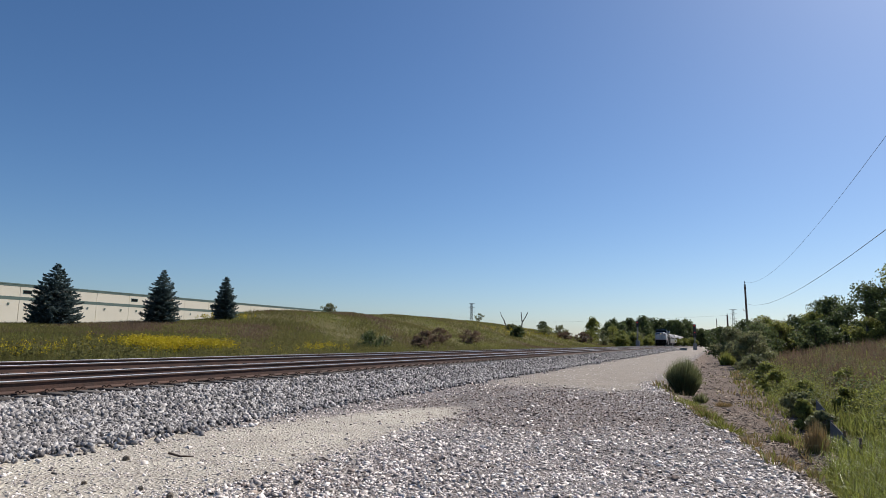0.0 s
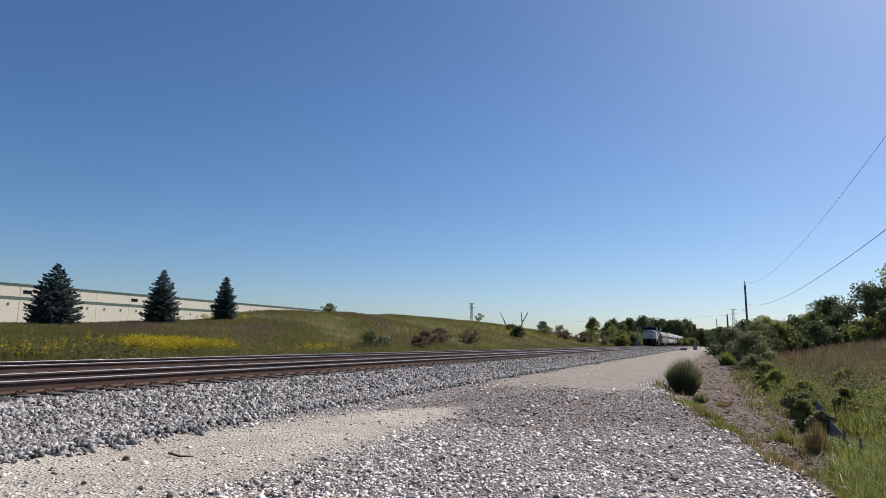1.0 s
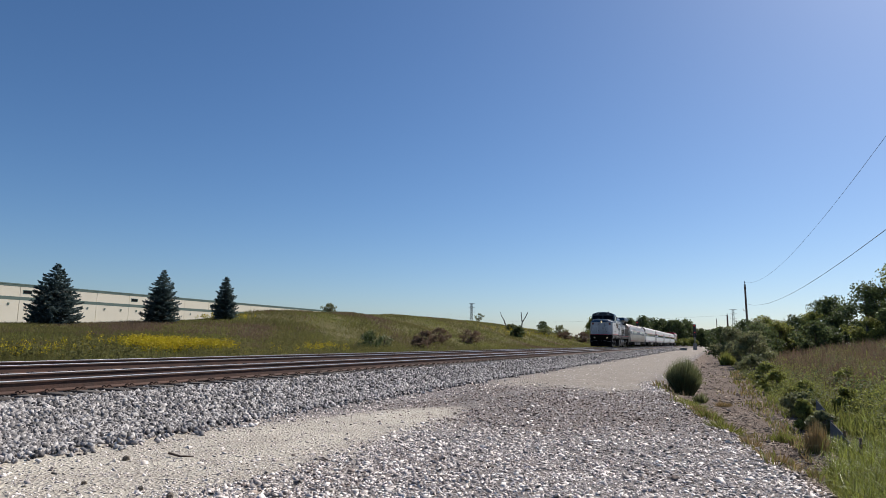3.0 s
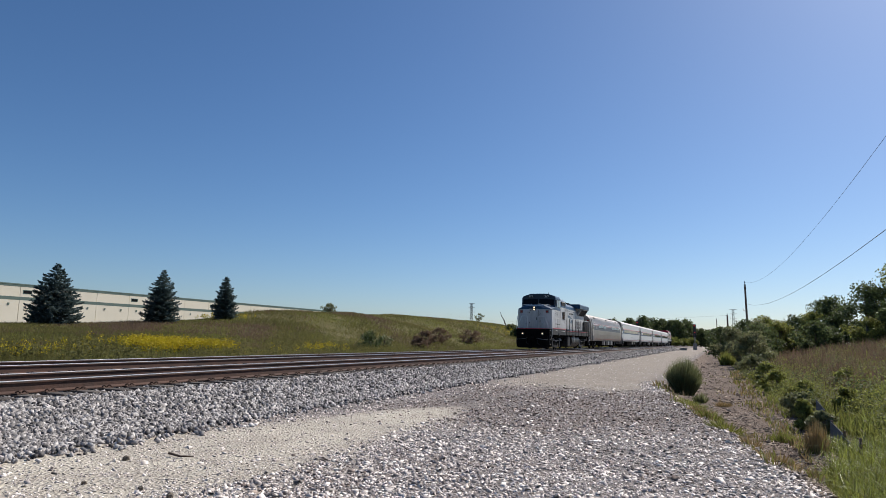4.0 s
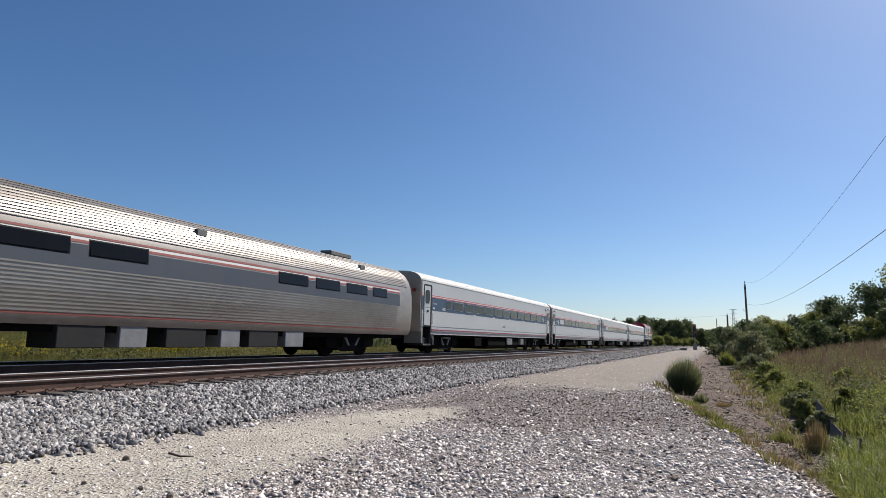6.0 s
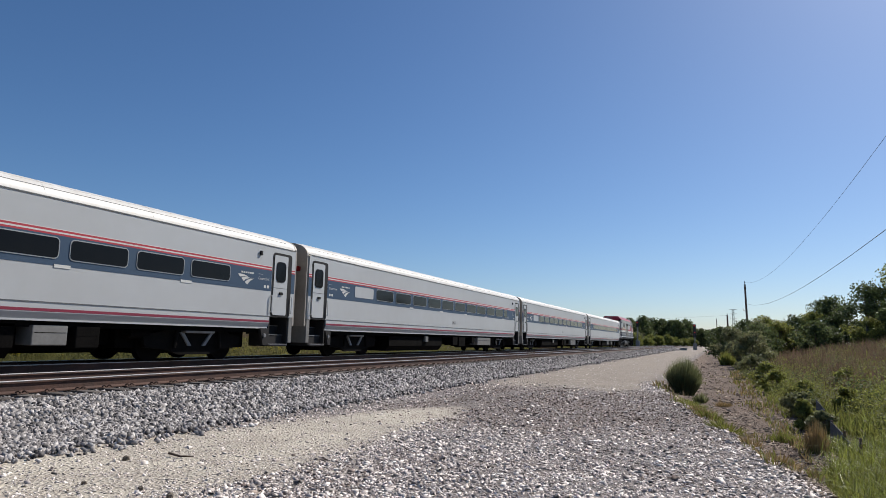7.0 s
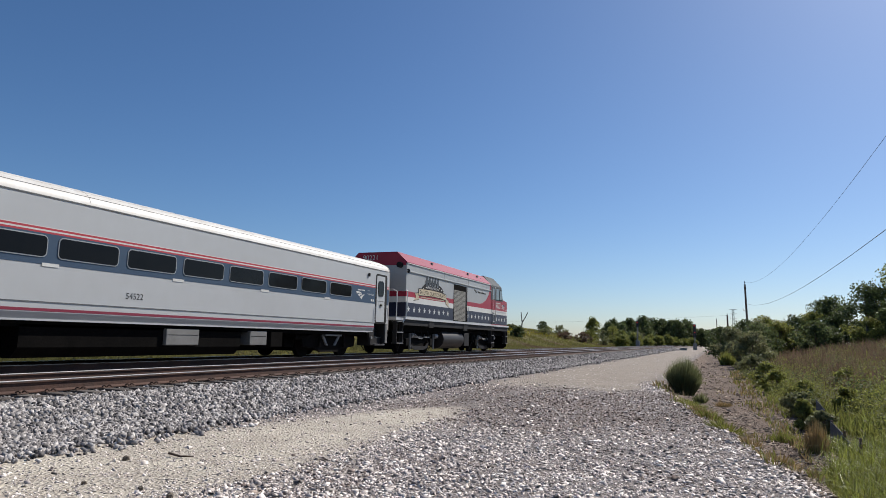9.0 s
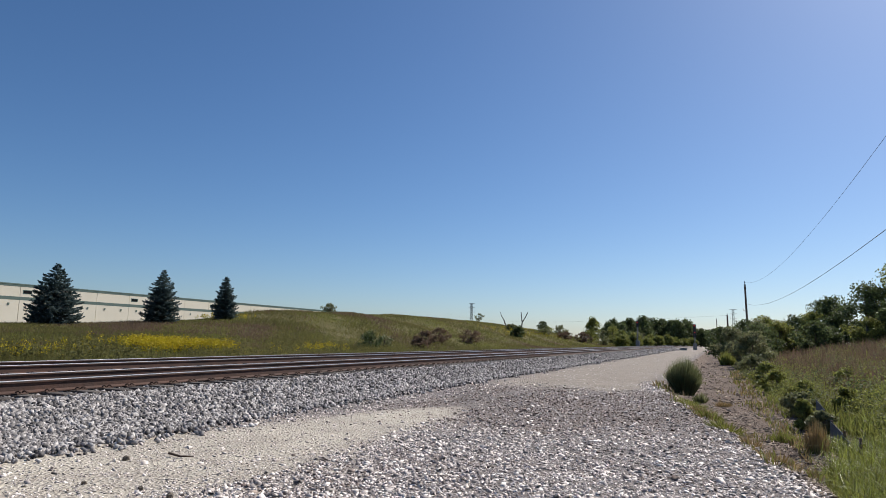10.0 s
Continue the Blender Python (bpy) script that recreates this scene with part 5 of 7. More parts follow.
    for sx in (-1, 1):
        part("class_light", B(sx * 1.13 - 0.09, sx * 1.13 + 0.09, 0.58, 0.72, 3.12, 3.3, bevel=0.01), M_LENS, t)
        part("nose_handrail", pipe(bmesh.new(), [(sx * 0.5, 0.25, 1.75), (sx * 0.5, 0.25, 2.8), (sx * 1.0, 0.22, 2.8), (sx * 1.28, 0.2, 2.1), (sx * 1.36, 0.2, 1.3), (sx * 1.3, 0.22, 0.95)], 0.028), M_RAILING, t)
        part("corner_handrail", pipe(bmesh.new(), [(sx * 1.50, 0.74, 2.8), (sx * 1.54, 0.66, 2.3), (sx * 1.56, 0.6, 1.3), (sx * 1.5, 0.66, 0.9)], 0.026), M_RAILING, t)
        side_steps(t, 0.42, sx * 1.48 + (0.25 if sx < 0 else 0), 0.45, 1.6, 0.42, 4)
        dl = part("ditch_light", rod(bmesh.new(), (sx * 0.85, 0.0, 1.32), (sx * 0.85, 0.25, 1.32), 0.12, 14), M_BLACKP, t)
        part("bulb", rod(bmesh.new(), (sx * 0.85, -0.022, 1.32), (sx * 0.85, 0.003, 1.32), 0.045, 14), M_LAMP, dl, "lit ditch light")
    part("red_stripe", B(-1.40, 1.40, 0.10, 0.24, 1.72, 1.77), M_RED, t)
    part("front_platform", B(-1.45, 1.45, 0.1, 0.95, 1.2, 1.72, bevel=0.02), M_UNDER, t)
    bm = loft(bmesh.new(), [(-1.45, 0.2), (-1.2, 0.12), (1.2, 0.12), (1.45, 0.2), (1.45, 1.2), (-1.45, 1.2)], [-0.1, 0.3], [(0.88, 1, 1.2), (1, 1, 1.2)])
    part("pilot", bm, M_UNDER, t, "black snowplough pilot")
    part("coupler", pipe(B(-0.15, 0.15, -0.4, 0.0, 0.75, 1.05, bevel=0.04), [(0, -0.1, 0.9), (0, 0.7, 0.9)], 0.12), M_TRUCK, t)
    for x in (-0.5, 0.45):
        part("air_hose", pipe(bmesh.new(), [(x, 0.1, 1.15), (x, -0.2, 0.95), (x + 0.05, -0.22, 0.5), (x + 0.25, -0.2, 0.42)], 0.03), M_RUBBER, t)
    # side sill under the cab and equipment
    part("cab_sill", B(-1.51, 1.51, 0.86, 6.35, 1.28, 1.80), M_SILL, t, "dark grey sill")
    part("red_stripe", B(1.5, 1.516, 0.92, 6.35, 1.80, 1.855), M_RED, t)
    txt("519", 2.02, 2.93, 2.88, 1.508, M_BLACKP, t, height=0.41)
    for y0, y1, z0, z1 in ((1.95, 2.85, 1.92, 2.66), (2.9, 4.15, 1.92, 2.66)):
        pn = part("access_panel", B(1.5, 1.522, y0, y1, z0, z1, bevel=0.006), M_SILVER, t)
        for k in range(3):
            yy = y0 + 0.2 + k * 0.32
            part("latch", rod(bmesh.new(), (1.52, yy, z0 + 0.28), (1.545, yy, z0 + 0.28), 0.035, 8), M_RUBBER, pn)
    part("rain_strip", B(1.5, 1.53, 1.9, 4.2, 2.69, 2.72), M_RAILING, t)
    for y0, y1 in ((2.2, 3.0), (4.6, 5.1), (5.3, 5.9)):
        part("grab_rail", pipe(bmesh.new(), [(1.51, y0, 1.62), (1.56, y0, 1.62), (1.56, y1, 1.62), (1.51, y1, 1.62)], 0.015), M_RAILING, t)
    part("jack_pad", B(1.4, 1.55, 3.3, 3.75, 1.18, 1.45, bevel=0.02), M_DARK, t)
    # equipment cabinets behind the cab
    part("equipment_cabinet", B(-1.35, 1.35, 4.2, 6.5, 1.8, 3.72, bevel=0.02), M_SILVER, t)
    part("battery_box", B(1.3, 1.49, 4.25, 6.55, 1.86, 2.36, bevel=0.015), M_SILVER, t)
    for y0, y1, z0, z1 in ((4.3, 4.8, 2.5, 3.3), (4.85, 5.5, 2.5, 3.62), (5.53, 5.64, 2.5, 3.0)):
        part("cabinet_door", B(1.35, 1.372, y0, y1, z0, z1, bevel=0.006), M_SILVER, t)
    gr = part("side_grille", B(1.35, 1.42, 5.66, 6.46, 2.72, 3.42, bevel=0.01), M_DARK, t)
    for k in range(10):
        part("slat", B(1.42, 1.435, 5.73 + k * 0.068, 5.755 + k * 0.068, 2.76, 3.38), M_LOUVRE, gr)
    part("steps_ladder", B(1.36, 1.49, 6.56, 6.72, 1.85, 2.4), M_SILVER, t)
    for k in range(5):
        part("step", B(1.36, 1.5, 6.55, 6.75, 1.9 + k * 0.11, 1.93 + k * 0.11), M_RAILING, t)
    # long hood
    hood = [(-0.98, 1.8), (0.98, 1.8), (0.98, 4.0), (0.9, 4.5), (0.62, 4.72), (-0.62, 4.72), (-0.9, 4.5), (-0.98, 4.0)]
    part("inverter_hood", loft(bmesh.new(), hood, [4.12, 9.15]), M_SILVER, t, "taller silver hood section")
    low = [(-0.98, 1.8), (0.98, 1.8), (0.98, 3.88), (0.93, 4.12), (0.72, 4.33), (-0.72, 4.33), (-0.93, 4.12), (-0.98, 3.88)]
    part("hood", loft(bmesh.new(), low, [9.15, 17.9]), M_SILVER, t, "silver engine hood")
    top = [(0.985, 3.9), (0.99, 4.0), (0.91, 4.51), (0.63, 4.735), (-0.63, 4.735), (-0.91, 4.51), (-0.99, 4.0), (-0.985, 3.9)]
    part("hood_top", loft(bmesh.new(), top, [4.12, 9.16]), M_LOCOBLUE, t, "blue hood top")
    part("hood_top", loft(bmesh.new(), [(0.985, 3.86), (0.94, 4.125), (0.73, 4.345), (-0.73, 4.345), (-0.94, 4.125), (-0.985, 3.86)], [9.16, 13.9]), M_LOCOBLUE, t, "blue hood top")
    # White tube paints the highlight along the rounded hood edge.
    part("hood_edge_highlight", pipe(bmesh.new(), [(0.74, 9.2, 4.35), (0.74, 13.9, 4.35)], 0.018), M_RAILING, t)
    y = 7.0
    while y < 13.6:
        d = part("hood_door", B(0.98, 1.004, y, y + 0.62, 1.9, 3.84, bevel=0.006), M_SILVER, t)
        part("latch", B(1.0, 1.012, y + 0.3, y + 0.35, 3.64, 3.71), M_RUBBER, d)
        part("latch", B(1.0, 1.012, y + 0.5, y + 0.55, 2.1, 2.17), M_RUBBER, d)
        part("door_joint", B(0.97, 0.99, y - 0.034, y - 0.006, 1.88, 3.86), M_GUTTER, t)
        for z in (2.03, 3.66):
            part("hinge", B(1.0, 1.016, y + 0.01, y + 0.05, z, z + 0.12), M_SILVER, d)
        y += 0.66
    for y0, y1 in ((4.35, 4.9), (5.0, 5.78)):
        lv = part("louvre_panel", B(0.97, 1.02, y0, y1, 3.82, 4.36, bevel=0.01), M_DARK, t)
        for k in range(6):
            part("slat", B(1.0, 1.05, y0 + 0.04, y1 - 0.04, 3.87 + k * 0.08, 3.90 + k * 0.08), M_LOUVRE, lv)
    part("intake_screen", B(0.9, 1.0, 7.0, 8.65, 4.06, 4.46, bevel=0.01), M_GRILLE, t, "dark intake screen")
    hn = part("horn", rod(bmesh.new(), (0.5, 9.4, 4.36), (0.5, 9.9, 4.46), 0.03, 8), M_RUBBER, t, "black multi-chime horn")
    for k in range(5):
        part("trumpet", rod(bmesh.new(), (0.3 + 0.1 * k, 9.3 + 0.12 * k, 4.46), (0.3 + 0.1 * k, 9.65 + 0.12 * k, 4.49), 0.035, 8, 0.09), M_RUBBER, hn)
    part("exhaust_stack", rod(rod(bmesh.new(), (0.2, 12.35, 4.3), (0.2, 12.35, 4.52), 0.3, 20), (0.2, 12.35, 4.42), (0.2, 12.35, 4.60), 0.34, 20, 0.46), M_UNDER, t, "black exhaust stack")
    # radiator section
    bm = loft(bmesh.new(), [(1.5, 4.12), (1.52, 4.46), (1.44, 4.56), (-1.44, 4.56), (-1.52, 4.46), (-1.5, 4.12)], [13.5, 18.75])
    r = part("radiator_wing", bm, M_LOCOBLUE, t, "blue overhanging radiator wing")
    bm = loft(bmesh.new(), [(0.985, 3.42), (1.44, 4.115), (-1.44, 4.115), (-0.985, 3.42)], [14.7, 18.6])
    part("radiator_flare", bm, M_SILVER, t, "silver outward-sloping flare under the wing")
    bm = bmesh.new()
    def on_flare(y, u, proud):
        return (0.985 + 0.455 * u + 0.84 * proud, y, 3.42 + 0.695 * u - 0.55 * proud)
    quad = ((14.92, 0.04), (18.3, 0.04), (18.45, 0.93), (15.12, 0.93))
    a, b = [[bm.verts.new(on_flare(y, u, o)) for y, u in quad] for o in (-0.02, 0.012)]
    bm.faces.new(a[::-1]), bm.faces.new(b)
    for i in range(4):
        bm.faces.new((a[i], a[(i + 1) % 4], b[(i + 1) % 4], b[i]))
    bmesh.ops.recalc_face_normals(bm, faces=bm.faces[:])
    scr = part("radiator_screen", bm, M_GRILLE, t, "dark sloping radiator screen")
    for (y0, u0), (y1, u1) in zip(quad, quad[1:] + quad[:1]):
        part("screen_frame", rod(bmesh.new(), on_flare(y0, u0, 0.015), on_flare(y1, u1, 0.015), 0.02, 6), M_SILVER, scr)
    part("hood_filler", B(-0.975, 0.975, 13.9, 17.9, 3.3, 4.115), M_SILVER, t)
    part("rear_hood", B(-0.97, 0.97, 17.9, 18.55, 1.8, 4.115), M_SILVER, t)
    for k in range(6):
        y0, vw = (14.33, 0.41) if k == 0 else (14.58 + k * 0.495, 0.25)
        d = part("radiator_door", B(0.98, 1.004, y0 - (0.1 if k == 0 else 0.13), y0 + vw + (0.14 if k == 0 else 0.10), 1.9, 3.25, bevel=0.005), M_SILVER, t)
        part("door_joint", B(0.97, 0.99, y0 - (0.125 if k == 0 else 0.138), y0 - (0.10 if k == 0 else 0.131), 1.88, 3.28), M_GUTTER, t)
        if k == 5:
            continue
        lv = part("vent_panel", B(1.0, 1.012, y0, y0 + vw, 2.02, 2.74, bevel=0.004), M_UNDER, d)
        for j in range(9):
            part("slat", B(1.008, 1.018, y0 + 0.02, y0 + vw - 0.02, 2.06 + j * 0.075, 2.075 + j * 0.075), M_DARK, lv)
        part("latch", B(1.004, 1.02, y0 + vw * 0.4, y0 + vw * 0.4 + 0.05, 2.86, 2.94), M_RUBBER, d)
    ew = part("end_window", B(0.98, 1.012, 17.4, 18.1, 1.86, 2.78, bevel=0.01), M_GLASS, t, "dark open end bay")
    # Disc stands in for the round glare of an unknown shiny thing.
    part("shiny_disc", rod(bmesh.new(), (1.008, 17.7, 2.36), (1.03, 17.7, 2.36), 0.2, 18), M_GALV, ew, "round galvanised disc")
    part("window_frame", pipe(bmesh.new(), [(1.012, 17.38, 1.86), (1.012, 17.38, 2.8), (1.012, 18.12, 2.8), (1.012, 18.12, 1.86)], 0.02), M_SILVER, ew)
    for y0 in (13.72, 18.48):
        part("hood_joint", B(0.98, 0.992, y0, y0 + 0.025, 1.85, 3.4), M_GUTTER, t)
    part("red_stripe", B(1.49, 1.506, 6.36, 18.38, 1.672, 1.70), M_RED, t)
    part("walkway", B(-1.5, 1.5, 6.352, 19.2, 1.60, 1.70), M_DARK, t)
    part("side_sill", B(-1.5, 1.5, 6.35, 18.4, 1.30, 1.60), M_SILL, t, "dark grey sill")
    part("frame_beam", B(-1.2, 1.2, 0.9, 18.6, 1.0, 1.3), M_UNDER, t)
    swoosh(t, 9.66, 2.42, 2.95, 0.86, 1.008, M_LOCOBLUE)
    bars(t, 10.46, 12.6, 3.37, 3.52, 6, 1.008, M_DARK)
    # handrails
    for sx in (1, -1):
        x = sx * 1.47
        part("handrail", pipe(bmesh.new(), [(x, 4.25, 4.29), (x, 6.5, 4.29), (x, 6.62, 4.2), (x, 6.62, 2.95), (x, 6.75, 2.83), (x, 18.7, 2.9)], 0.021), M_RAILING, t)
        for k in range(9):
            y = 6.75 + k * 1.48
            part("stanchion", rod(bmesh.new(), (x * 1.025, y, 1.28), (x, y, 2.86), 0.034, 6, 0.026), M_SILL, t)
        part("end_handrail", pipe(bmesh.new(), [(x, 18.75, 2.9), (x, 18.78, 2.2), (x, 18.85, 0.55)], 0.022), M_RAILING, t)
        part("end_handrail", pipe(bmesh.new(), [(x, 19.0, 2.75), (x, 19.2, 2.75), (x, 19.35, 2.2), (x, 19.35, 0.9), (x, 19.2, 0.8)], 0.022), M_RAILING, t)
        side_steps(t, 19.05, sx * 1.48 + (0.25 if sx < 0 else 0), 0.45, 1.6, 0.5, 4)
    part("rear_platform", B(-1.45, 1.45, 18.4, 19.3, 1.2, 1.6), M_UNDER, t)
    part("rear_coupler", B(-0.15, 0.15, 19.2, 20.1, 0.75, 1.05, bevel=0.04), M_TRUCK, t)
    # underneath
    tank = [(1.28, 1.17), (1.37, 1.05), (1.41, 0.85), (1.39, 0.64), (1.3, 0.44), (1.14, 0.28), (0.92, 0.19)]
    tank = tank + [(-x, z) for x, z in tank[::-1]]
    tk = part("fuel_tank", loft(bmesh.new(), tank, [9.75, 13.6]), M_TANK, t, "dark grey fuel tank", smooth=True)
    part("tank_seam", loft(bmesh.new(), [(a * 1.006, b * 1.004) for a, b in tank], [11.9, 11.95]), M_UNDER, tk)
    part("fuel_gauge", B(1.4, 1.43, 10.9, 11.0, 0.75, 1.12), M_RAILING, tk, "white fuel sight gauge")
    for k in range(4):
        part("gauge_slot", B(1.43, 1.434, 10.925, 10.975, 0.78 + k * 0.08, 0.82 + k * 0.08), M_UNDER, tk)
    for y, m in ((10.2, M_LENS), (10.95, M_RAILING), (11.75, M_RAILING)):
        part("filler_cap", rod(rod(bmesh.new(), (1.15, y, 1.12), (1.26, y, 1.24), 0.05, 10), (1.24, y, 1.22), (1.29, y, 1.28), 0.095, 14), m, tk)
    part("tank_pipe", pipe(bmesh.new(), [(1.36, 9.9, 1.21), (1.36, 13.4, 1.21)], 0.02), M_TRUCK, tk)
    part("air_box", B(0.6, 1.4, 7.75, 9.0, 0.28, 1.15, bevel=0.03), M_DARK, t)
    part("air_reservoir", rod(bmesh.new(), (1.15, 6.7, 0.95), (1.15, 9.3, 0.95), 0.17, 14), M_UNDER, t)
    part("underframe", B(-1.0, 1.0, 5.0, 14.0, 0.6, 1.0), M_UNDER, t)
    loco_truck(t, 3.55, 1.4)
    loco_truck(t, 15.85, 1.4)
    return t


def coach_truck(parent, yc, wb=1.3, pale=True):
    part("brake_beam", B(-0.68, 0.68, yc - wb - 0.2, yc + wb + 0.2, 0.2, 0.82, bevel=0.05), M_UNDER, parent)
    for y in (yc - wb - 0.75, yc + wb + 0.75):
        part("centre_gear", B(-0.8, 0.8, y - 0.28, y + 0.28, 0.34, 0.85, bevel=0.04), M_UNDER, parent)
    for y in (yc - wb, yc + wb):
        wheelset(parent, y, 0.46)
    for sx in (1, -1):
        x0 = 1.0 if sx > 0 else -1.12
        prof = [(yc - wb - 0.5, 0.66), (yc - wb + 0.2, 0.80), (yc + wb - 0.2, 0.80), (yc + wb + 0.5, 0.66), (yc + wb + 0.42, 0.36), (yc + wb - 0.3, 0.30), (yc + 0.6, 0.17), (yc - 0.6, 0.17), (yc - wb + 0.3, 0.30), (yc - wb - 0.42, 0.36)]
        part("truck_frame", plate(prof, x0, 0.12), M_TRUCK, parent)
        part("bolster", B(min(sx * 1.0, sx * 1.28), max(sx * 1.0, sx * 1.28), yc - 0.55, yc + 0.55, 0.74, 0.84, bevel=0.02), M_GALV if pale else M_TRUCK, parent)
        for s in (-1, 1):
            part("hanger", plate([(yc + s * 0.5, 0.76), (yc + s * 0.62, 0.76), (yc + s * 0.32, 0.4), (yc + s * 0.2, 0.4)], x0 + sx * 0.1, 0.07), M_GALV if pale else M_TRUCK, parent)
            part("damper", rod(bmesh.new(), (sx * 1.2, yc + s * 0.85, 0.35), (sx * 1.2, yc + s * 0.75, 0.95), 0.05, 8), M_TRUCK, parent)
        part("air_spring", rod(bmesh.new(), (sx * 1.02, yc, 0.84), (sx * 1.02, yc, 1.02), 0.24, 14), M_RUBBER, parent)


def coach(y0, number, variant):
    """A grey coach 26.4 m long over its ends."""
    L = 26.38
    t = thing("passenger_coach", pose(X_FAR, y0, 0), "pale grey passenger coach with blue window band and red stripes", "passenger coach", "train coaches")
    body = [(-1.42, 0.94), (1.42, 0.94), (1.5, 1.1), (1.5, 3.46), (-1.5, 3.46), (-1.5, 1.1)]
    bm = loft(bmesh.new(), body, [1.24, L - 1.26])
    ends = [(-1.5, 1.31), (1.5, 1.31), (1.5, 3.46), (-1.5, 3.46)]
    loft(bm, ends, [0.05, 1.24]), loft(bm, ends, [L - 1.26, L - 0.05])
    part("body", bm, M_CARGREY, t)
    for e0, e1 in ((0.05, 0.235), (L - 0.235, L - 0.05)):
        part("step_well_end", B(0.6, 1.49, e0, e1, 0.5, 1.308, bevel=0.01), M_BOXGREY, t, "weathered grey step well side")
    rp = [(1.5, 3.46)] + [(1.5 * math.cos(a) ** 0.6, 3.46 + 0.50 * math.sin(a) ** 0.9) for a in [math.pi / 2 * i / 9 for i in range(1, 9)]] + [(0, 3.96)]
    rp = rp + [(-x, z) for x, z in rp[-2::-1]]
    part("roof", loft(bmesh.new(), rp, [0.0, 0.35, L - 0.35, L], [(0.97, 0.93, 3.46), (1, 1, 3.46), (1, 1, 3.46), (0.97, 0.93, 3.46)]), M_ROOF, t, "white ribbed roof", smooth=True)
    part("gutter", B(1.49, 1.512, 0.0, L, 3.475, 3.50), M_GUTTER, t)
    a, b = 1.24, L - 1.26
    part("blue_band", B(1.5, 1.505, a, b, 2.08, 2.72), M_BAND, t, "dark blue window band")
    for z0, z1, m in ((2.72, 2.76, M_RED), (2.76, 2.795, M_WHITE), (2.795, 2.84, M_RED), (2.84, 2.855, M_WHITE), (1.12, 1.18, M_MAROON)):
        part("stripe", B(1.5, 1.505, a, b, z0, z1), m, t)
        for e0, e1 in ((0.05, 0.22), (L - 0.24, L - 0.05)):
            if z0 > 2:
                part("stripe", B(1.5, 1.505, e0, e1, z0, z1), m, t)
    for e0, e1 in ((0.05, 0.22), (L - 0.24, L - 0.05)):
        part("blue_band", B(1.5, 1.505, e0, e1, 2.08, 2.72), M_BAND, t)
    part("lower_ledge", B(1.40, 1.445, a, b, 0.925, 0.965), M_CARGREY, t)
    part("drip_ledge", B(1.5, 1.514, a, b, 1.305, 1.32), M_GUTTER, t)
    for k in range(11 if variant else 10):
        y = (4.07 if variant else 4.94) + 1.765 * k
        window(t, y, y + 1.48, 2.24, 2.66, 1.503, M_GLASS, M_FRAME, 0.09)
        if k % 2:
            part("destination_plate", B(1.5, 1.512, y + 1.42, y + 1.8, 2.04, 2.11), M_WHITE, t)
    if variant:
        window(t, 3.15, 3.75, 2.24, 2.68, 1.503, M_GLASS, M_FRAME, 0.08)
        txt(number, 2.5, 2.98, 2.15, 1.508, M_WHITE, t, "car_number")
        ly = 23.55
    else:
        part("blank_window", plate(rrect(3.17, 4.65, 2.24, 2.66, 0.08), 1.503, 0.012), M_CARGREY, t, "blanked grey window")
        window(t, 22.6, 23.2, 2.24, 2.68, 1.503, M_GLASS, M_FRAME, 0.08)
        txt(number, 23.28, 23.72, 2.15, 1.508, M_WHITE, t, "car_number")
        ly = 2.06
    ny = 12.93 if variant else 13.38
    txt(number, ny, ny + 0.5, 1.50, 1.504, M_DARK, t, "car_number")
    swoosh(t, ly, 2.2, 0.72, 0.3, 1.508, M_WHITE)
    bars(t, ly + 0.14, ly + 0.72, 2.53, 2.58, 6, 1.508, M_WHITE)
    for cy in (1.34, L - 1.9):
        txt("Coachclass", cy, cy + 0.52, 2.40, 1.508, M_WHITE, t, "class_lettering")
        bars(t, cy, cy + 0.2, 2.56, 2.575, 4, 1.508, M_CARGREY)
    for cy in (1.36, L - 1.62):
        for k in range(2):
            part("pictogram", plate(rrect(cy + k * 0.15, cy + 0.09 + k * 0.15, 2.16, 2.25, 0.02), 1.505, 0.004), M_WHITE, t)
    # vestibules: doors with painted recess shade, windows, steps
    for d0 in (0.25, L - 1.21):
        d1 = d0 + 0.95
        # Flat dark sheet paints the shade of a recess that has no depth.
        part("door_recess_shade", plate(rrect(d0 - 0.02, d1 + 0.02, 1.30, 3.32, 0.12), 1.503, 0.006), M_DARK, t)
        dr = part("vestibule_door", plate(rrect(d0 + 0.05, d1 - 0.2, 1.36, 3.24, 0.06), 1.508, 0.014), M_CARGREY, t)
        window(dr, d0 + 0.17, d1 - 0.33, 2.42, 3.02, 1.522, M_GLASS, M_RUBBER, 0.12)
        part("handle", B(1.52, 1.56, d0 + 0.35, d0 + 0.5, 2.0, 2.08), M_RUBBER, dr)
        part("kick_joint", B(1.52, 1.526, d0 + 0.05, d1 - 0.2, 2.2, 2.215), M_GUTTER, dr)
        for y in (d0 - 0.03, d1 + 0.03):
            part("grab_rail", pipe(bmesh.new(), [(1.51, y, 1.45), (1.56, y, 1.45), (1.56, y, 1.95), (1.51, y, 1.95)], 0.016), M_RAILING, t)
        for k in range(3):
            st = part("step", B(0.7, 1.5 - 0.2 * k, d0 + 0.03, d1 - 0.03, 0.42 + 0.29 * k - (0.03 if k == 0 else 0.27), 0.44 + 0.29 * k), M_DARK, t)
            part("tread", B(1.26 - 0.2 * k, 1.515 - 0.2 * k, d0 + 0.03, d1 - 0.03, 0.442 + 0.29 * k, 0.462 + 0.29 * k), M_GALV, st, "worn metal tread")
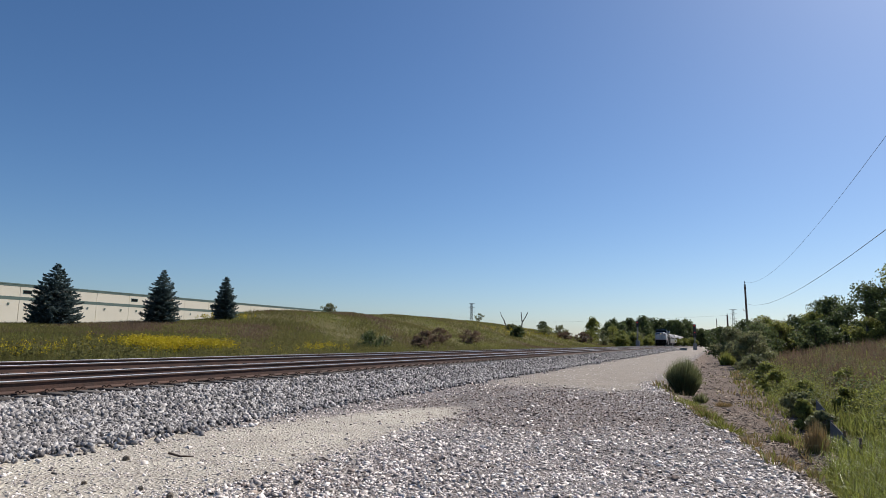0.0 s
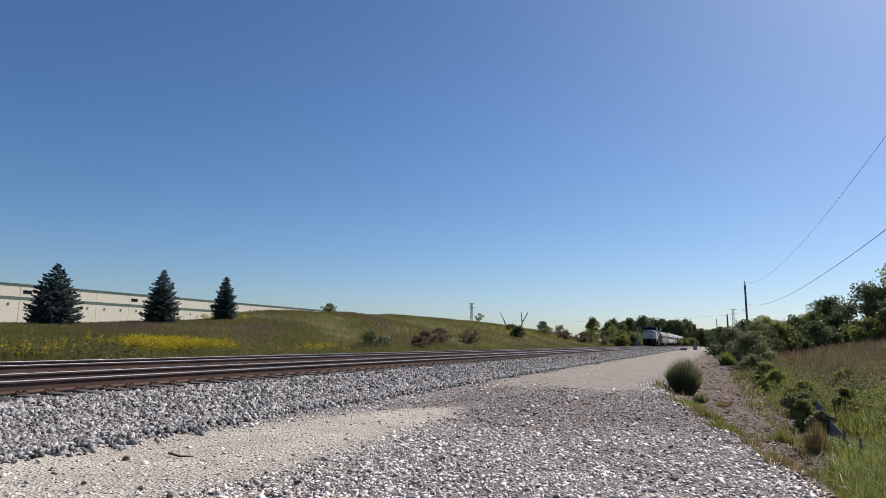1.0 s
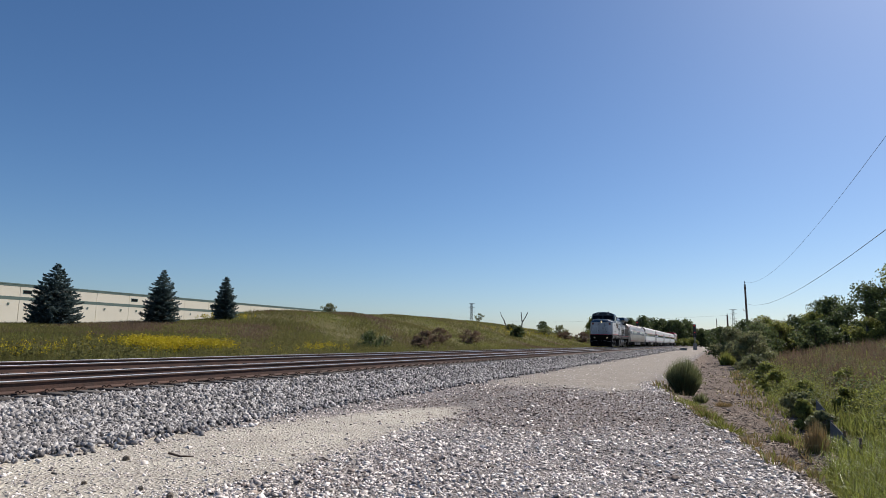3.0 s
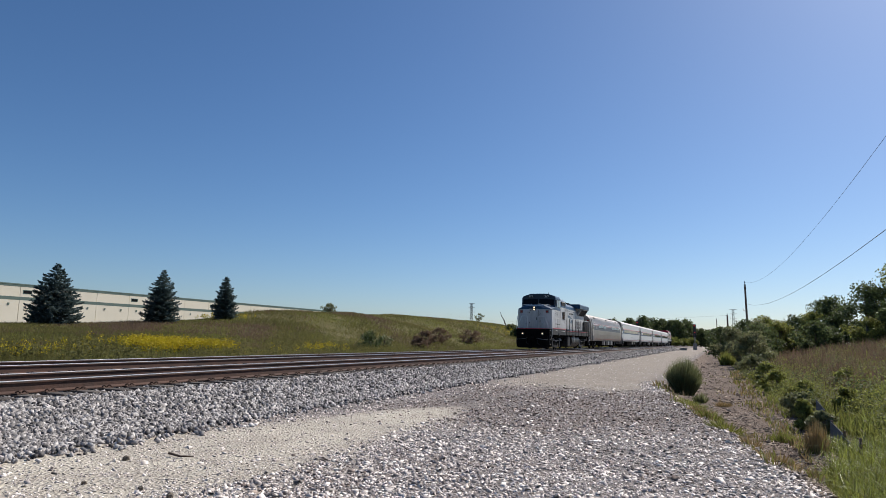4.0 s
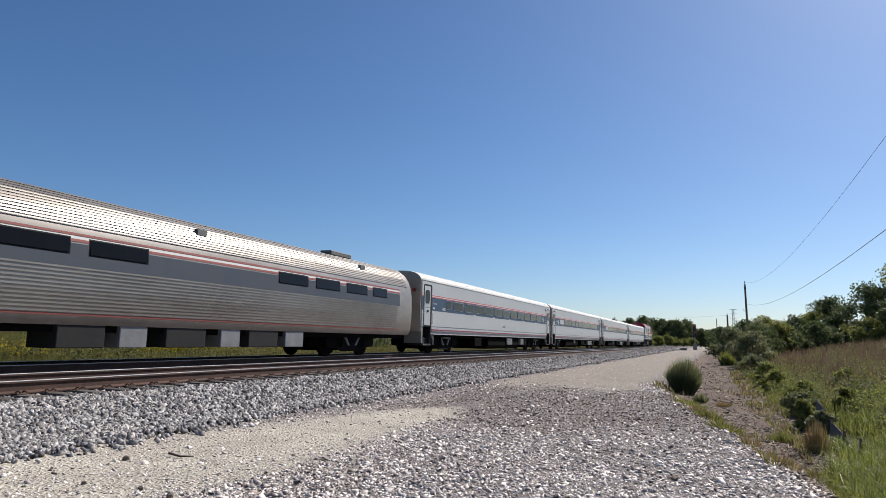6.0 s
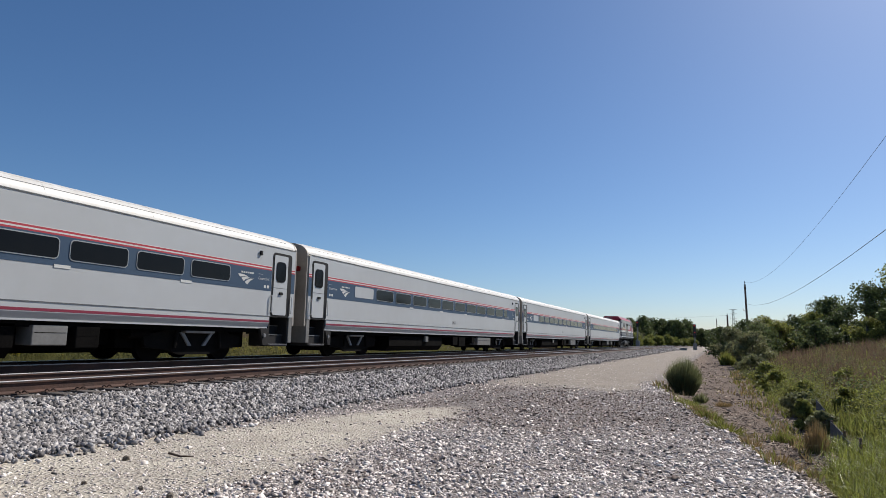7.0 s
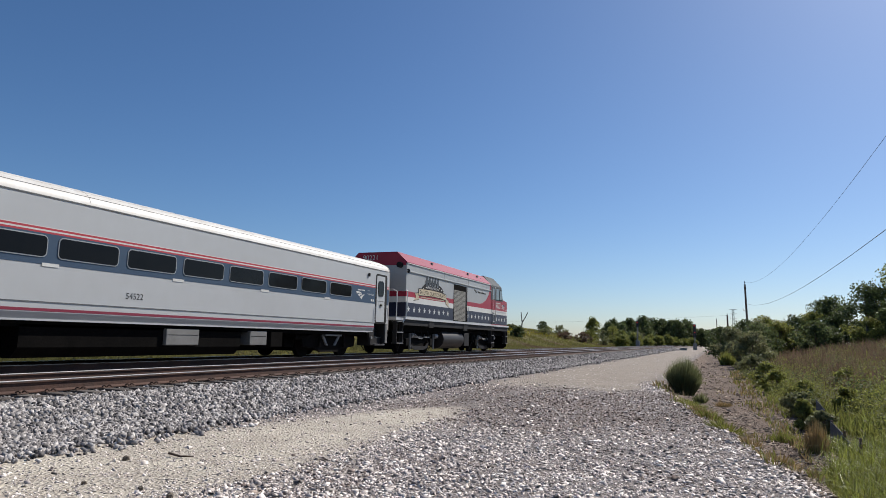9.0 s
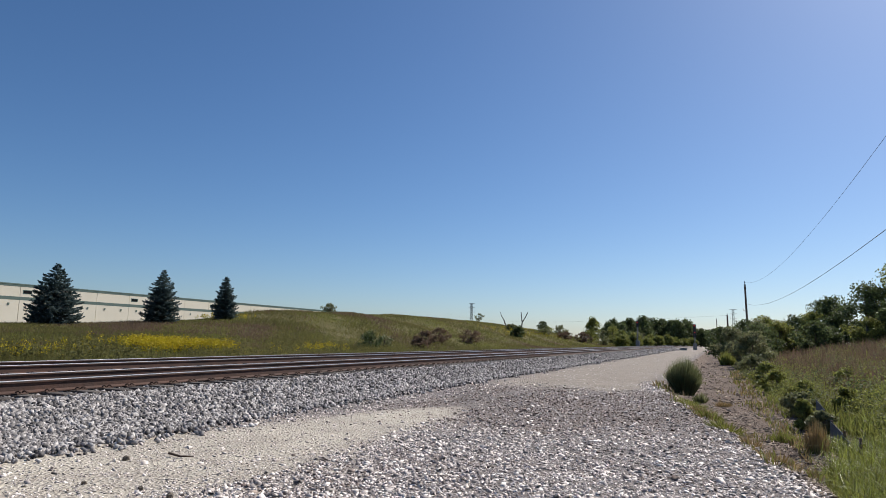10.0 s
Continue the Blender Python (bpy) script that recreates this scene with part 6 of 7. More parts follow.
        for y in (d0, d1):
            part("step_side", plate([(y - 0.03, 0.40), (y + 0.03, 0.40), (y + 0.03, 1.3), (y - 0.03, 1.3)], 0.8, 0.66), M_DARK, t)
        q = d0 - 0.42 if d0 > 5 else d1 + 0.06
        part("skirt_panel", plate([(q, 0.94), (q + 0.36, 0.94), (q + 0.36, 0.42), (q + (0.16 if d0 > 5 else 0.2), 0.42)], 1.38, 0.1), M_DARK, t)
        part("jack_lamp", rod(bmesh.new(), (1.48, q + 0.18, 0.72), (1.52, q + 0.18, 0.72), 0.06, 12), M_GALV, t)
    part("marker_light", B(1.5, 1.56, L - 1.9, L - 1.8, 3.14, 3.28, bevel=0.02), M_DARK, t)
    for z in (3.80, 3.69):
        xx = float(np.interp(z, [p[1] for p in rp[:10]], [p[0] for p in rp[:10]]))
        part("roof_seam", B(xx - 0.012, xx + 0.006, 0.5, L - 0.5, z - 0.006, z + 0.006), M_GUTTER if z < 3.7 else M_ROOF, t)
    for k in range(8):
        y = 3.2 + k * 2.86
        bm = bmesh.new()
        pipe(bm, [(x, y, z) for x, z in rp[1:9]], 0.005, 5)
        part("roof_rib", bm, M_ROOF, t)
    for y in ((3.0, 3.18, 3.36, 3.54, 6.2, 6.38, 20.4, 20.58) if variant else (5.97, 6.15, 21.1, 21.28)):
        part("roof_vent", B(1.2, 1.32, y, y + 0.12, 3.62, 3.72), M_GUTTER, t)
    # ends with diaphragms
    for y, s in ((0.0, -1), (L, 1)):
        e0, e1 = sorted((y, y + s * 0.42))
        part("diaphragm", loft(bmesh.new(), [(-0.62, 1.1), (0.62, 1.1), (0.62, 3.3), (0.45, 3.5), (-0.45, 3.5), (-0.62, 3.3)], [e0, e1]), M_RUBBER, t)
        f0, f1 = sorted((y - s * 0.02, y + s * 0.06))
        ep = [(1.47, 1.05)] + [(x * 0.98, z * 0.995) for x, z in rp] + [(-1.47, 1.05)]
        part("end_wall", loft(bmesh.new(), ep, [f0, f1]), M_ENDGREY, t, "brownish grey end wall")
        part("end_lamp", rod(bmesh.new(), (1.15, y + s * 0.05, 3.0), (1.15, y + s * 0.13, 3.0), 0.09, 12), M_LENS, t, "red end lamp")
        part("coupler", B(-0.14, 0.14, *sorted((y - s * 0.3, y + s * 0.45)), 0.75, 1.0), M_TRUCK, t)
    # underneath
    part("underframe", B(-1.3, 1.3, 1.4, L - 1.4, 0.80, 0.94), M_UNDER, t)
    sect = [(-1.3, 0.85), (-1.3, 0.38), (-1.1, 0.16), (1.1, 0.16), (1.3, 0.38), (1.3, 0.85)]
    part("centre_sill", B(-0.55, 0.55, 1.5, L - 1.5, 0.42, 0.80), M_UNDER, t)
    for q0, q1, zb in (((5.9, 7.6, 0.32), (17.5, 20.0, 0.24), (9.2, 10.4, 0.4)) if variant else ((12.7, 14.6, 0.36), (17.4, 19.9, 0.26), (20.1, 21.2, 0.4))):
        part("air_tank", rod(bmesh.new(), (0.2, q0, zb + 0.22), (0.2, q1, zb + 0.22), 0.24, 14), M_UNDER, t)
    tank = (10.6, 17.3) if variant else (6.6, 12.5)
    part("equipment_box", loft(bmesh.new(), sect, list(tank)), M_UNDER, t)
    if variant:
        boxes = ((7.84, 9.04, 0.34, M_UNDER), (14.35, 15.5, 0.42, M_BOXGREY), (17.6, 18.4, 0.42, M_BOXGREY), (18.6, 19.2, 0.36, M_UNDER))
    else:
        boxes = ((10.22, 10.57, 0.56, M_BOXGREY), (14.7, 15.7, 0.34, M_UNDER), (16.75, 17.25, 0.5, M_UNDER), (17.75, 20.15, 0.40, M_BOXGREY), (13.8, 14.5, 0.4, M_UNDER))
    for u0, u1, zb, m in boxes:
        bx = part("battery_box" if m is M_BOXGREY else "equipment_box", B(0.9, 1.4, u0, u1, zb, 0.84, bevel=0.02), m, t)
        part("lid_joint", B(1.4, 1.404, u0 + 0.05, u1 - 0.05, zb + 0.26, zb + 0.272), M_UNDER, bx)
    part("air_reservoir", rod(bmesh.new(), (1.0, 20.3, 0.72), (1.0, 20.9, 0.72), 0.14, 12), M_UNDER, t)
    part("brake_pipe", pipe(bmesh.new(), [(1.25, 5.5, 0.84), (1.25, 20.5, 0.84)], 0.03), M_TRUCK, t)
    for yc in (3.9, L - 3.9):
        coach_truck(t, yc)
    return t


def cafe_car(y0):
    """The stainless tubular car behind the locomotive."""
    L = 25.4
    t = thing("cafe_car", pose(X_FAR, y0, 0), "fluted stainless steel tubular passenger car with blue band", "passenger car", "train coaches")
    pr = [(1.42, 0.86), (1.53, 1.05), (1.58, 1.6), (1.59, 2.1), (1.57, 2.62), (1.50, 3.0), (1.38, 3.3), (1.18, 3.58), (0.9, 3.78), (0.5, 3.88), (0, 3.91)]
    full = pr + [(-x, z) for x, z in pr[-2::-1]]
    part("body", loft(bmesh.new(), full, [0, 0.25, L - 0.25, L], [(0.97, 0.985, 0.86), (1, 1, 0.86), (1, 1, 0.86), (0.97, 0.985, 0.86)]), M_STEEL, t, smooth=True)

    def side_x(z):
        return float(np.interp(z, [p[1] for p in pr], [p[0] for p in pr]))

    def strip(name, y0, y1, z0, z1, m, proud=0.006):
        bm = bmesh.new()
        zs = [z0 + (z1 - z0) * i / 3 for i in range(4)]
        lo = [[bm.verts.new((side_x(z) + o, y, z)) for z in zs] for y in (y0, y1) for o in (-0.02, proud)]
        for a, b in ((lo[1], lo[3]), (lo[0], lo[2])):
            for i in range(3):
                bm.faces.new((a[i], b[i], b[i + 1], a[i + 1]))
        for a, b, i in ((lo[0], lo[1], None), (lo[2], lo[3], None)):
            for i in range(3):
                bm.faces.new((a[i], b[i], b[i + 1], a[i + 1]))
        for i in (0, 3):
            bm.faces.new((lo[0][i], lo[1][i], lo[3][i], lo[2][i]))
        bmesh.ops.recalc_face_normals(bm, faces=bm.faces[:])
        return part(name, bm, m, t)

    for z in np.arange(1.12, 2.06, 0.085):
        strip("flute", 1.5, L - 1.5, z, z + 0.04, M_STEEL, 0.02)
    for z in np.arange(2.98, 3.8, 0.07):
        strip("flute", 0.5, L - 0.5, z, z + 0.03, M_STEEL, 0.018)
    strip("blue_band", 1.45, L - 1.3, 2.1, 2.6, M_BANDOLD, 0.008)
    for z0, z1, m in ((2.64, 2.70, M_STRIPEOLD), (2.70, 2.76, M_WHITE), (2.78, 2.83, M_STRIPEOLD), (1.06, 1.1, M_STRIPEOLD)):
        strip("stripe", 1.45, L - 1.3, z0, z1, m, 0.008)
    for y0_, y1_ in ((4.75, 6.2), (6.6, 8.2), (8.65, 10.3), (15.45, 17.1), (17.55, 19.15), (19.6, 21.2), (21.65, 22.9)):
        w = strip("window", y0_, y1_, 2.36, 2.74, M_RUBBER, 0.012)
        bm = B(1.585, 1.592, y0_ + 0.03, y1_ - 0.03, 2.39, 2.71)
        bmesh.ops.rotate(bm, verts=bm.verts, cent=(1.585, 0, 2.55), matrix=Matrix.Rotation(radians(-5.5), 3, "Y"))
        part("pane", bm, M_GLASS, w)
    # Dark block round the door stands for the shade of its recess.
    part("door_recess_shade", loft(bmesh.new(), [(1.60, 0.9), (1.612, 1.6), (1.612, 2.1), (1.59, 2.65), (1.50, 3.14), (1.44, 3.30), (1.3, 3.2), (1.3, 0.9)], [0.38, 1.42]), M_GUTTER, t)
    d = part("side_door", loft(bmesh.new(), [(1.612, 1.42), (1.624, 2.1), (1.60, 2.65), (1.512, 3.12), (1.47, 3.22), (1.3, 3.2), (1.3, 1.42)], [0.46, 1.34]), M_STEEL, t)
    window(d, 0.66, 1.16, 2.22, 2.62, 1.612, M_GLASS, M_RUBBER, 0.1)
    part("step_cover", B(1.4, 1.6, 0.45, 1.38, 0.9, 1.38, bevel=0.02), M_STEEL, t)
    part("end_wall", loft(bmesh.new(), [(x * 0.965, 0.86 + (z - 0.86) * 0.98) for x, z in full], [-0.05, 0.03]), M_ENDGREY, t, "tan grey end wall")
    part("end_wall", loft(bmesh.new(), [(x * 0.965, 0.86 + (z - 0.86) * 0.98) for x, z in full], [L - 0.03, L + 0.05]), M_ENDGREY, t)
    for y, s in ((0.0, -1), (L, 1)):
        e0, e1 = sorted((y, y + s * 0.4))
        part("diaphragm", loft(bmesh.new(), [(-0.62, 1.1), (0.62, 1.1), (0.62, 3.3), (0.45, 3.5), (-0.45, 3.5), (-0.62, 3.3)], [e0, e1]), M_RUBBER, t)
        part("end_lamp", rod(bmesh.new(), (1.15, y + s * 0.05, 3.1), (1.15, y + s * 0.12, 3.1), 0.09, 12), M_LENS, t)
    part("end_handrail", pipe(bmesh.new(), [(0.75, -0.3, 1.1), (0.75, -0.3, 3.2), (0.6, -0.3, 3.35), (-0.6, -0.3, 3.35), (-0.75, -0.3, 3.2)], 0.03), M_RUBBER, t)
    swoosh(t, 2.95, 2.2, 0.75, 0.3, 1.60, M_WHITE)
    bars(t, 3.0, 3.6, 2.52, 2.57, 6, 1.592, M_WHITE)
    bars(t, 1.75, 2.1, 2.48, 2.53, 4, 1.595, M_WHITE)
    for y in (2.6, 3.6, 12.1, 21.0):
        part("roof_hatch", B(1.18, 1.34, y, y + 0.35, 3.38, 3.56, bevel=0.01), M_GUTTER, t)
    part("roof_vent", B(0.4, 0.9, 19.5, 21.0, 3.8, 3.98, bevel=0.03), M_GUTTER, t)
    part("number_plate_panel", B(1.50, 1.52, 1.7, 2.6, 2.9, 3.02), M_FRAME, t)
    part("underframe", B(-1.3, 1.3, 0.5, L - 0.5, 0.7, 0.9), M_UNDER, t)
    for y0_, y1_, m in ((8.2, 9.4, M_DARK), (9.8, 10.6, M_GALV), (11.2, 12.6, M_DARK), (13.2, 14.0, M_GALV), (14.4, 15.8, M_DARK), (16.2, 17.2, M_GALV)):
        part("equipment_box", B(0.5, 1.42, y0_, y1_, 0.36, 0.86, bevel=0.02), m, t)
    for yc in (4.4, 20.9):
        coach_truck(t, yc, 1.3)
    return t


def star(y, z, r):
    return [(y + (r if i % 2 == 0 else r * 0.4) * math.sin(i * math.pi / 5), z + (r if i % 2 == 0 else r * 0.4) * math.cos(i * math.pi / 5)) for i in range(10)]


def cab_car(y0):
    """The unpowered cab unit at the tail; local y = 0 at its coupled end."""
    t = thing("cab_control_car", pose(X_FAR, y0, 0), "red, white, grey and navy cab control car with stars", "locomotive")
    A, C = 0.83, 13.12           # coupled end wall, cab line
    body = [(-1.5, 1.66), (1.5, 1.66), (1.5, 4.1), (-1.5, 4.1)]
    part("body", loft(bmesh.new(), body, [A, C]), M_CABGREY, t)
    part("roof", loft(bmesh.new(), [(1.52, 4.08), (1.52, 4.14), (1.0, 4.62), (-1.0, 4.62), (-1.52, 4.14), (-1.52, 4.08)], [A, C - 0.25]), M_ROOFRED, t, "red chamfered roof")
    part("roof_edge", B(1.52, 1.535, A, C - 0.2, 4.07, 4.11), M_WHITE, t)
    part("end_roof_panel", loft(bmesh.new(), [(1.46, 4.12), (1.0, 4.58), (-1.0, 4.58), (-1.46, 4.12), (-1.46, 4.0), (1.46, 4.0)], [A - 0.015, A + 0.02]), M_CABRED, t)
    part("side_ledge", B(1.5, 1.545, A + 0.02, C - 0.15, 3.70, 3.76, bevel=0.01), M_CABGREY, t)
    for y in (8.9, 12.1, 5.3):
        part("panel_joint", B(1.5, 1.504, y, y + 0.02, 3.77, 4.06), M_GUTTER, t)
    nf = 16.7
    # bands along the side and round the coupled end
    for z0, z1, m, n in ((1.70, 2.32, M_NAVY, "navy_band"), (2.32, 2.58, M_WHITE, "white_band"), (2.58, 2.82, M_CABRED, "red_band")):
        part(n, B(1.5, 1.506, A, C, z0, z1), m, t)
        part(n, B(-1.5, 1.5, A - 0.008, A, z0, z1), m, t)
    # red sweep behind the cab
    sw = [(C, 2.82), (C, 4.06)] + [(C - 0.35 - 2.1 * (1 - math.cos(a)), 4.06 - 1.24 * math.sin(a)) for a in [math.pi / 2 * i / 10 for i in range(0, 11)]]
    part("red_sweep", plate(sw[::-1], 1.501, 0.007), M_CABRED, t)
    part("sill", B(-1.52, 1.52, A, nf + 0.1, 1.56, 1.66), M_RAILING, t, "pale grey sill")
    part("lower_sill", B(-1.45, 1.45, A, nf, 1.3, 1.56), M_DARK, t)
    # cab
    cp = [(-1.5, 1.66), (1.5, 1.66), (1.5, 4.1), (1.0, 4.6), (-1.0, 4.6), (-1.5, 4.1)]
    bm = bmesh.new()
    rs = [[bm.verts.new((x, y + (-0.35 * max(0, z - 3.2) if k else 0), z)) for x, z in cp] for k, y in ((0, C), (1, C + 2.25))]
    for i in range(6):
        bm.faces.new((rs[0][i], rs[0][(i + 1) % 6], rs[1][(i + 1) % 6], rs[1][i]))
    bm.faces.new(rs[0][::-1]), bm.faces.new(rs[1])
    bmesh.ops.recalc_face_normals(bm, faces=bm.faces[:])
    cab = part("cab", bm, M_CABRED, t, "red cab")
    cr = [(1.515, 3.2), (1.515, 4.1), (1.01, 4.68), (-1.01, 4.68), (-1.515, 4.1), (-1.515, 3.2)]
    bm = bmesh.new()
    rs = [[bm.verts.new((x, y + (-0.35 * max(0, z - 3.2) if k else 0), z)) for x, z in cr] for k, y in ((0, C - 0.22), (1, C + 2.28))]
    for i in range(6):
        bm.faces.new((rs[0][i], rs[0][(i + 1) % 6], rs[1][(i + 1) % 6], rs[1][i]))
    bm.faces.new(rs[0][::-1]), bm.faces.new(rs[1])
    bmesh.ops.recalc_face_normals(bm, faces=bm.faces[:])
    part("cab_roof", bm, M_ROOFGREY, t, "dark grey cab top")
    part("roof_hatch", B(-0.5, 0.5, C + 0.3, C + 1.1, 4.66, 4.74), M_ROOFGREY, t)
    # nose
    bm = bmesh.new()
    rs = [[bm.verts.new(p) for p in ((-hw, y, 1.66), (hw, y, 1.66), (hw, y, zt), (-hw, y, zt))] for y, hw, zt in ((C + 2.1, 1.5, 3.34), (nf - 0.2, 1.46, 3.22), (nf, 1.3, 3.12))]
    for a, b in zip(rs, rs[1:]):
        for i in range(4):
            bm.faces.new((a[i], a[(i + 1) % 4], b[(i + 1) % 4], b[i]))
    bm.faces.new(rs[0][::-1]), bm.faces.new(rs[-1])
    bmesh.ops.recalc_face_normals(bm, faces=bm.faces[:])
    part("nose", bm, M_CABRED, t, "red nose")
    for z0, z1, m, n in ((1.70, 2.32, M_NAVY, "navy_band"), (2.32, 2.58, M_WHITE, "white_band")):
        part(n, B(1.5, 1.506, C, nf - 0.55, z0, z1), m, t)
        bm = bmesh.new()
        q = [(1.497, nf - 0.55), (1.462, nf - 0.2), (1.302, nf + 0.002), (1.307, nf + 0.009), (1.47, nf - 0.196), (1.506, nf - 0.55)]
        a, b = [bm.verts.new((x, y, z0)) for x, y in q], [bm.verts.new((x, y, z1)) for x, y in q]
        for i in range(6):
            bm.faces.new((a[i], a[(i + 1) % 6], b[(i + 1) % 6], b[i]))
        bm.faces.new(a), bm.faces.new(b)
        bmesh.ops.recalc_face_normals(bm, faces=bm.faces[:])
        part(n, bm, m, t)
    window(t, C + 0.24, C + 0.62, 3.25, 3.92, 1.516, M_CABGLASS, M_RUBBER, 0.06, "door_window")
    window(t, C + 0.86, C + 1.4, 3.25, 3.95, 1.516, M_CABGLASS, M_RUBBER, 0.06, "side_window")
    w = part("side_window", plate([(C + 1.5, 3.22), (C + 2.12, 3.26), (C + 2.0, 3.92), (C + 1.5, 3.92)], 1.516, 0.012), M_RUBBER, t)
    part("pane", plate([(C + 1.55, 3.27), (C + 2.05, 3.3), (C + 1.95, 3.87), (C + 1.55, 3.87)], 1.527, 0.006), M_CABGLASS, w)
    part("cab_door", plate([(C + 0.12, 2.6), (C + 0.56, 2.6), (C + 0.56, 3.2), (C + 0.12, 3.2)], 1.5, 0.012), M_CABRED, t)
    for y in (C + 0.08, C + 0.64):
        part("handrail", pipe(bmesh.new(), [(1.52, y, 4.0), (1.57, y, 3.95), (1.57, y, 1.75), (1.52, y, 1.7)], 0.02), M_RAILING, t)
    part("door_well", plate([(C + 0.14, 1.72), (C + 0.56, 1.72), (C + 0.56, 2.42), (C + 0.14, 2.42)], 1.507, 0.004), M_BLACKP, t)
    for z in (1.85, 2.3):
        part("step", B(1.45, 1.56, C + 0.14, C + 0.56, z - 0.02, z + 0.02), M_RAILING, t)
    txt("90221", C + 0.82, C + 1.95, 2.72, 1.51, M_WHITE, t, "car_number", height=0.36)
    for k in range(5):
        part("flag_stripe", B(1.5, 1.507, C + 2.15, C + 2.67, 2.72 + k * 0.06, 2.75 + k * 0.06), M_WHITE, t)
    part("flag_canton", B(1.505, 1.51, C + 2.4, C + 2.67, 2.86, 2.99), M_BAND, t)
    for z in (3.12, 2.66, 2.16):
        part("nose_grab", pipe(bmesh.new(), [(1.47, nf - 0.55, z), (1.53, nf - 0.5, z), (1.47, nf - 0.12, z), (1.42, nf - 0.15, z)], 0.015), M_RAILING, t)
    part("nose_rail", pipe(bmesh.new(), [(0.9, C + 2.3, 3.32), (0.9, C + 2.35, 3.45), (0.9, nf - 0.3, 3.34), (0.9, nf - 0.25, 3.22)], 0.018), M_BLACKP, t)
    part("chrome_strip", B(1.5, 1.53, C + 0.7, nf - 0.55, 2.50, 2.53), M_RAILING, t)
    # baggage shutter
    sy0, sy1 = 6.66, 8.72
    # Near-black sheet paints the dark of the open doorway beside the slats.
    fr = part("shutter_opening_shade", plate([(sy0, 1.68), (sy1, 1.68), (sy1, 3.62), (sy0, 3.62)], 1.507, 0.004), M_UNDER, t)
    n = 24
    for k in range(n):
        z = 1.72 + k * 1.62 / n
        part("slat", B(1.50, 1.525, sy0 + 0.03, sy1 - 0.3, z, z + 0.052), M_SHUTTER, fr)
    part("door_rail", B(1.51, 1.54, sy1 - 0.28, sy1 - 0.22, 1.7, 3.6), M_GUTTER, fr)
    part("handrail", pipe(bmesh.new(), [(1.52, sy1 + 0.12, 2.5), (1.57, sy1 + 0.12, 2.46), (1.57, sy1 + 0.12, 1.75), (1.52, sy1 + 0.12, 1.7)], 0.018), M_RAILING, t)
    # stars
    ys = [1.13 + 0.593 * k for k in range(9)] + [8.92 + 0.6 * k for k in range(7)] + [C + 0.95, C + 1.53, C + 2.11, C + 2.7]
    for y in ys:
        part("star", plate(star(y, 2.02, 0.155), 1.507, 0.004), M_WHITE, t)
    # commemorative emblem
    def E(pts):
        return [(2.15 + (y - 2.2) * 0.937, z) for y, z in pts]

    em = part("emblem_arch", plate(E([(2.5 + 1.55 * (1 - math.cos(a)), 2.9 + 0.55 * math.sin(a)) for a in [math.pi * i / 16 for i in range(17)]][::-1]), 1.508, 0.004), M_DARK, t, "dark arched emblem")
    for k in range(5):
        u = 2.95 + k * 0.34
        part("emblem_figure", plate(rrect(u, u + 0.26, 3.2, 3.55 + 0.05 * (k % 2), 0.1), 1.511, 0.004), M_BLACKP, em)
        part("emblem_figure", plate(rrect(u + 0.1, u + 0.24, 3.5, 3.70 + 0.04 * (k % 2), 0.06), 1.512, 0.004), M_BLACKP, em)
    for k in range(10):
        part("emblem_star", plate(star(2.7 + k * 0.28, 3.03 + 0.28 * math.sin(math.pi * (k + 0.5) / 10), 0.045), 1.513, 0.003), M_WHITE, em)
    for tail in ([(1.62, 2.42), (2.3, 2.52), (2.3, 2.86), (1.75, 2.8), (1.95, 2.62)], [(5.75, 2.52), (6.45, 2.28), (6.2, 2.46), (6.3, 2.62), (5.75, 2.86)]):
        bt = part("banner_tail", plate(E(tail), 1.507, 0.004), M_DARK, t)
        cy, cz = sum(p[0] for p in tail) / 5, sum(p[1] for p in tail) / 5
        part("tail_cloth", plate(E([(cy + (y - cy) * 0.88, cz + (z - cz) * 0.84) for y, z in tail]), 1.512, 0.004), M_CREAMP, bt)
    part("banner", plate(E([(2.2, 2.70), (3.0, 2.72), (4.0, 2.74), (5.0, 2.72), (5.85, 2.66), (5.85, 2.98), (5.0, 3.05), (4.0, 3.08), (3.0, 3.07), (2.2, 3.05)]), 1.514, 0.004), M_DARK, t)
    bn = part("banner", plate(E([(2.25, 2.73), (3.0, 2.75), (4.0, 2.77), (5.0, 2.75), (5.8, 2.69), (5.8, 2.95), (5.0, 3.02), (4.0, 3.05), (3.0, 3.04), (2.25, 3.02)]), 1.518, 0.004), M_CREAMP, t, "cream lettered banner")
    for y in (4.2, 9.4, 11.0):
        part("roof_lift_eye", B(1.2, 1.28, y, y + 0.14, 4.36, 4.5, bevel=0.01), M_GUTTER, t)
    for y in (3.0, 6.0, 9.1, 11.6):
        part("roof_joint", loft(bmesh.new(), [(1.523, 4.14), (1.003, 4.623), (0.99, 4.6), (1.5, 4.12)], [y, y + 0.025]), M_CABRED, t)
    txt("America's Railroad", 2.98, 4.62, 3.11, 1.5145, M_WHITE, em, height=0.13)
    txt("SALUTES OUR VETERANS", 2.28, 5.45, 2.79, 1.523, M_DARK, bn, height=0.18)
    bars(t, 2.45, 5.3, 2.62, 2.67, 24, 1.509, M_CREAMP)
    swoosh(t, 9.81, 3.36, 0.66, 0.24, 1.504, M_DARK)
    bars(t, 10.5, 11.97, 3.42, 3.52, 6, 1.504, M_DARK)
    # coupled end details
    n = txt("90221", 0, 0.75, 0, 0, M_WHITE, t, "car_number")
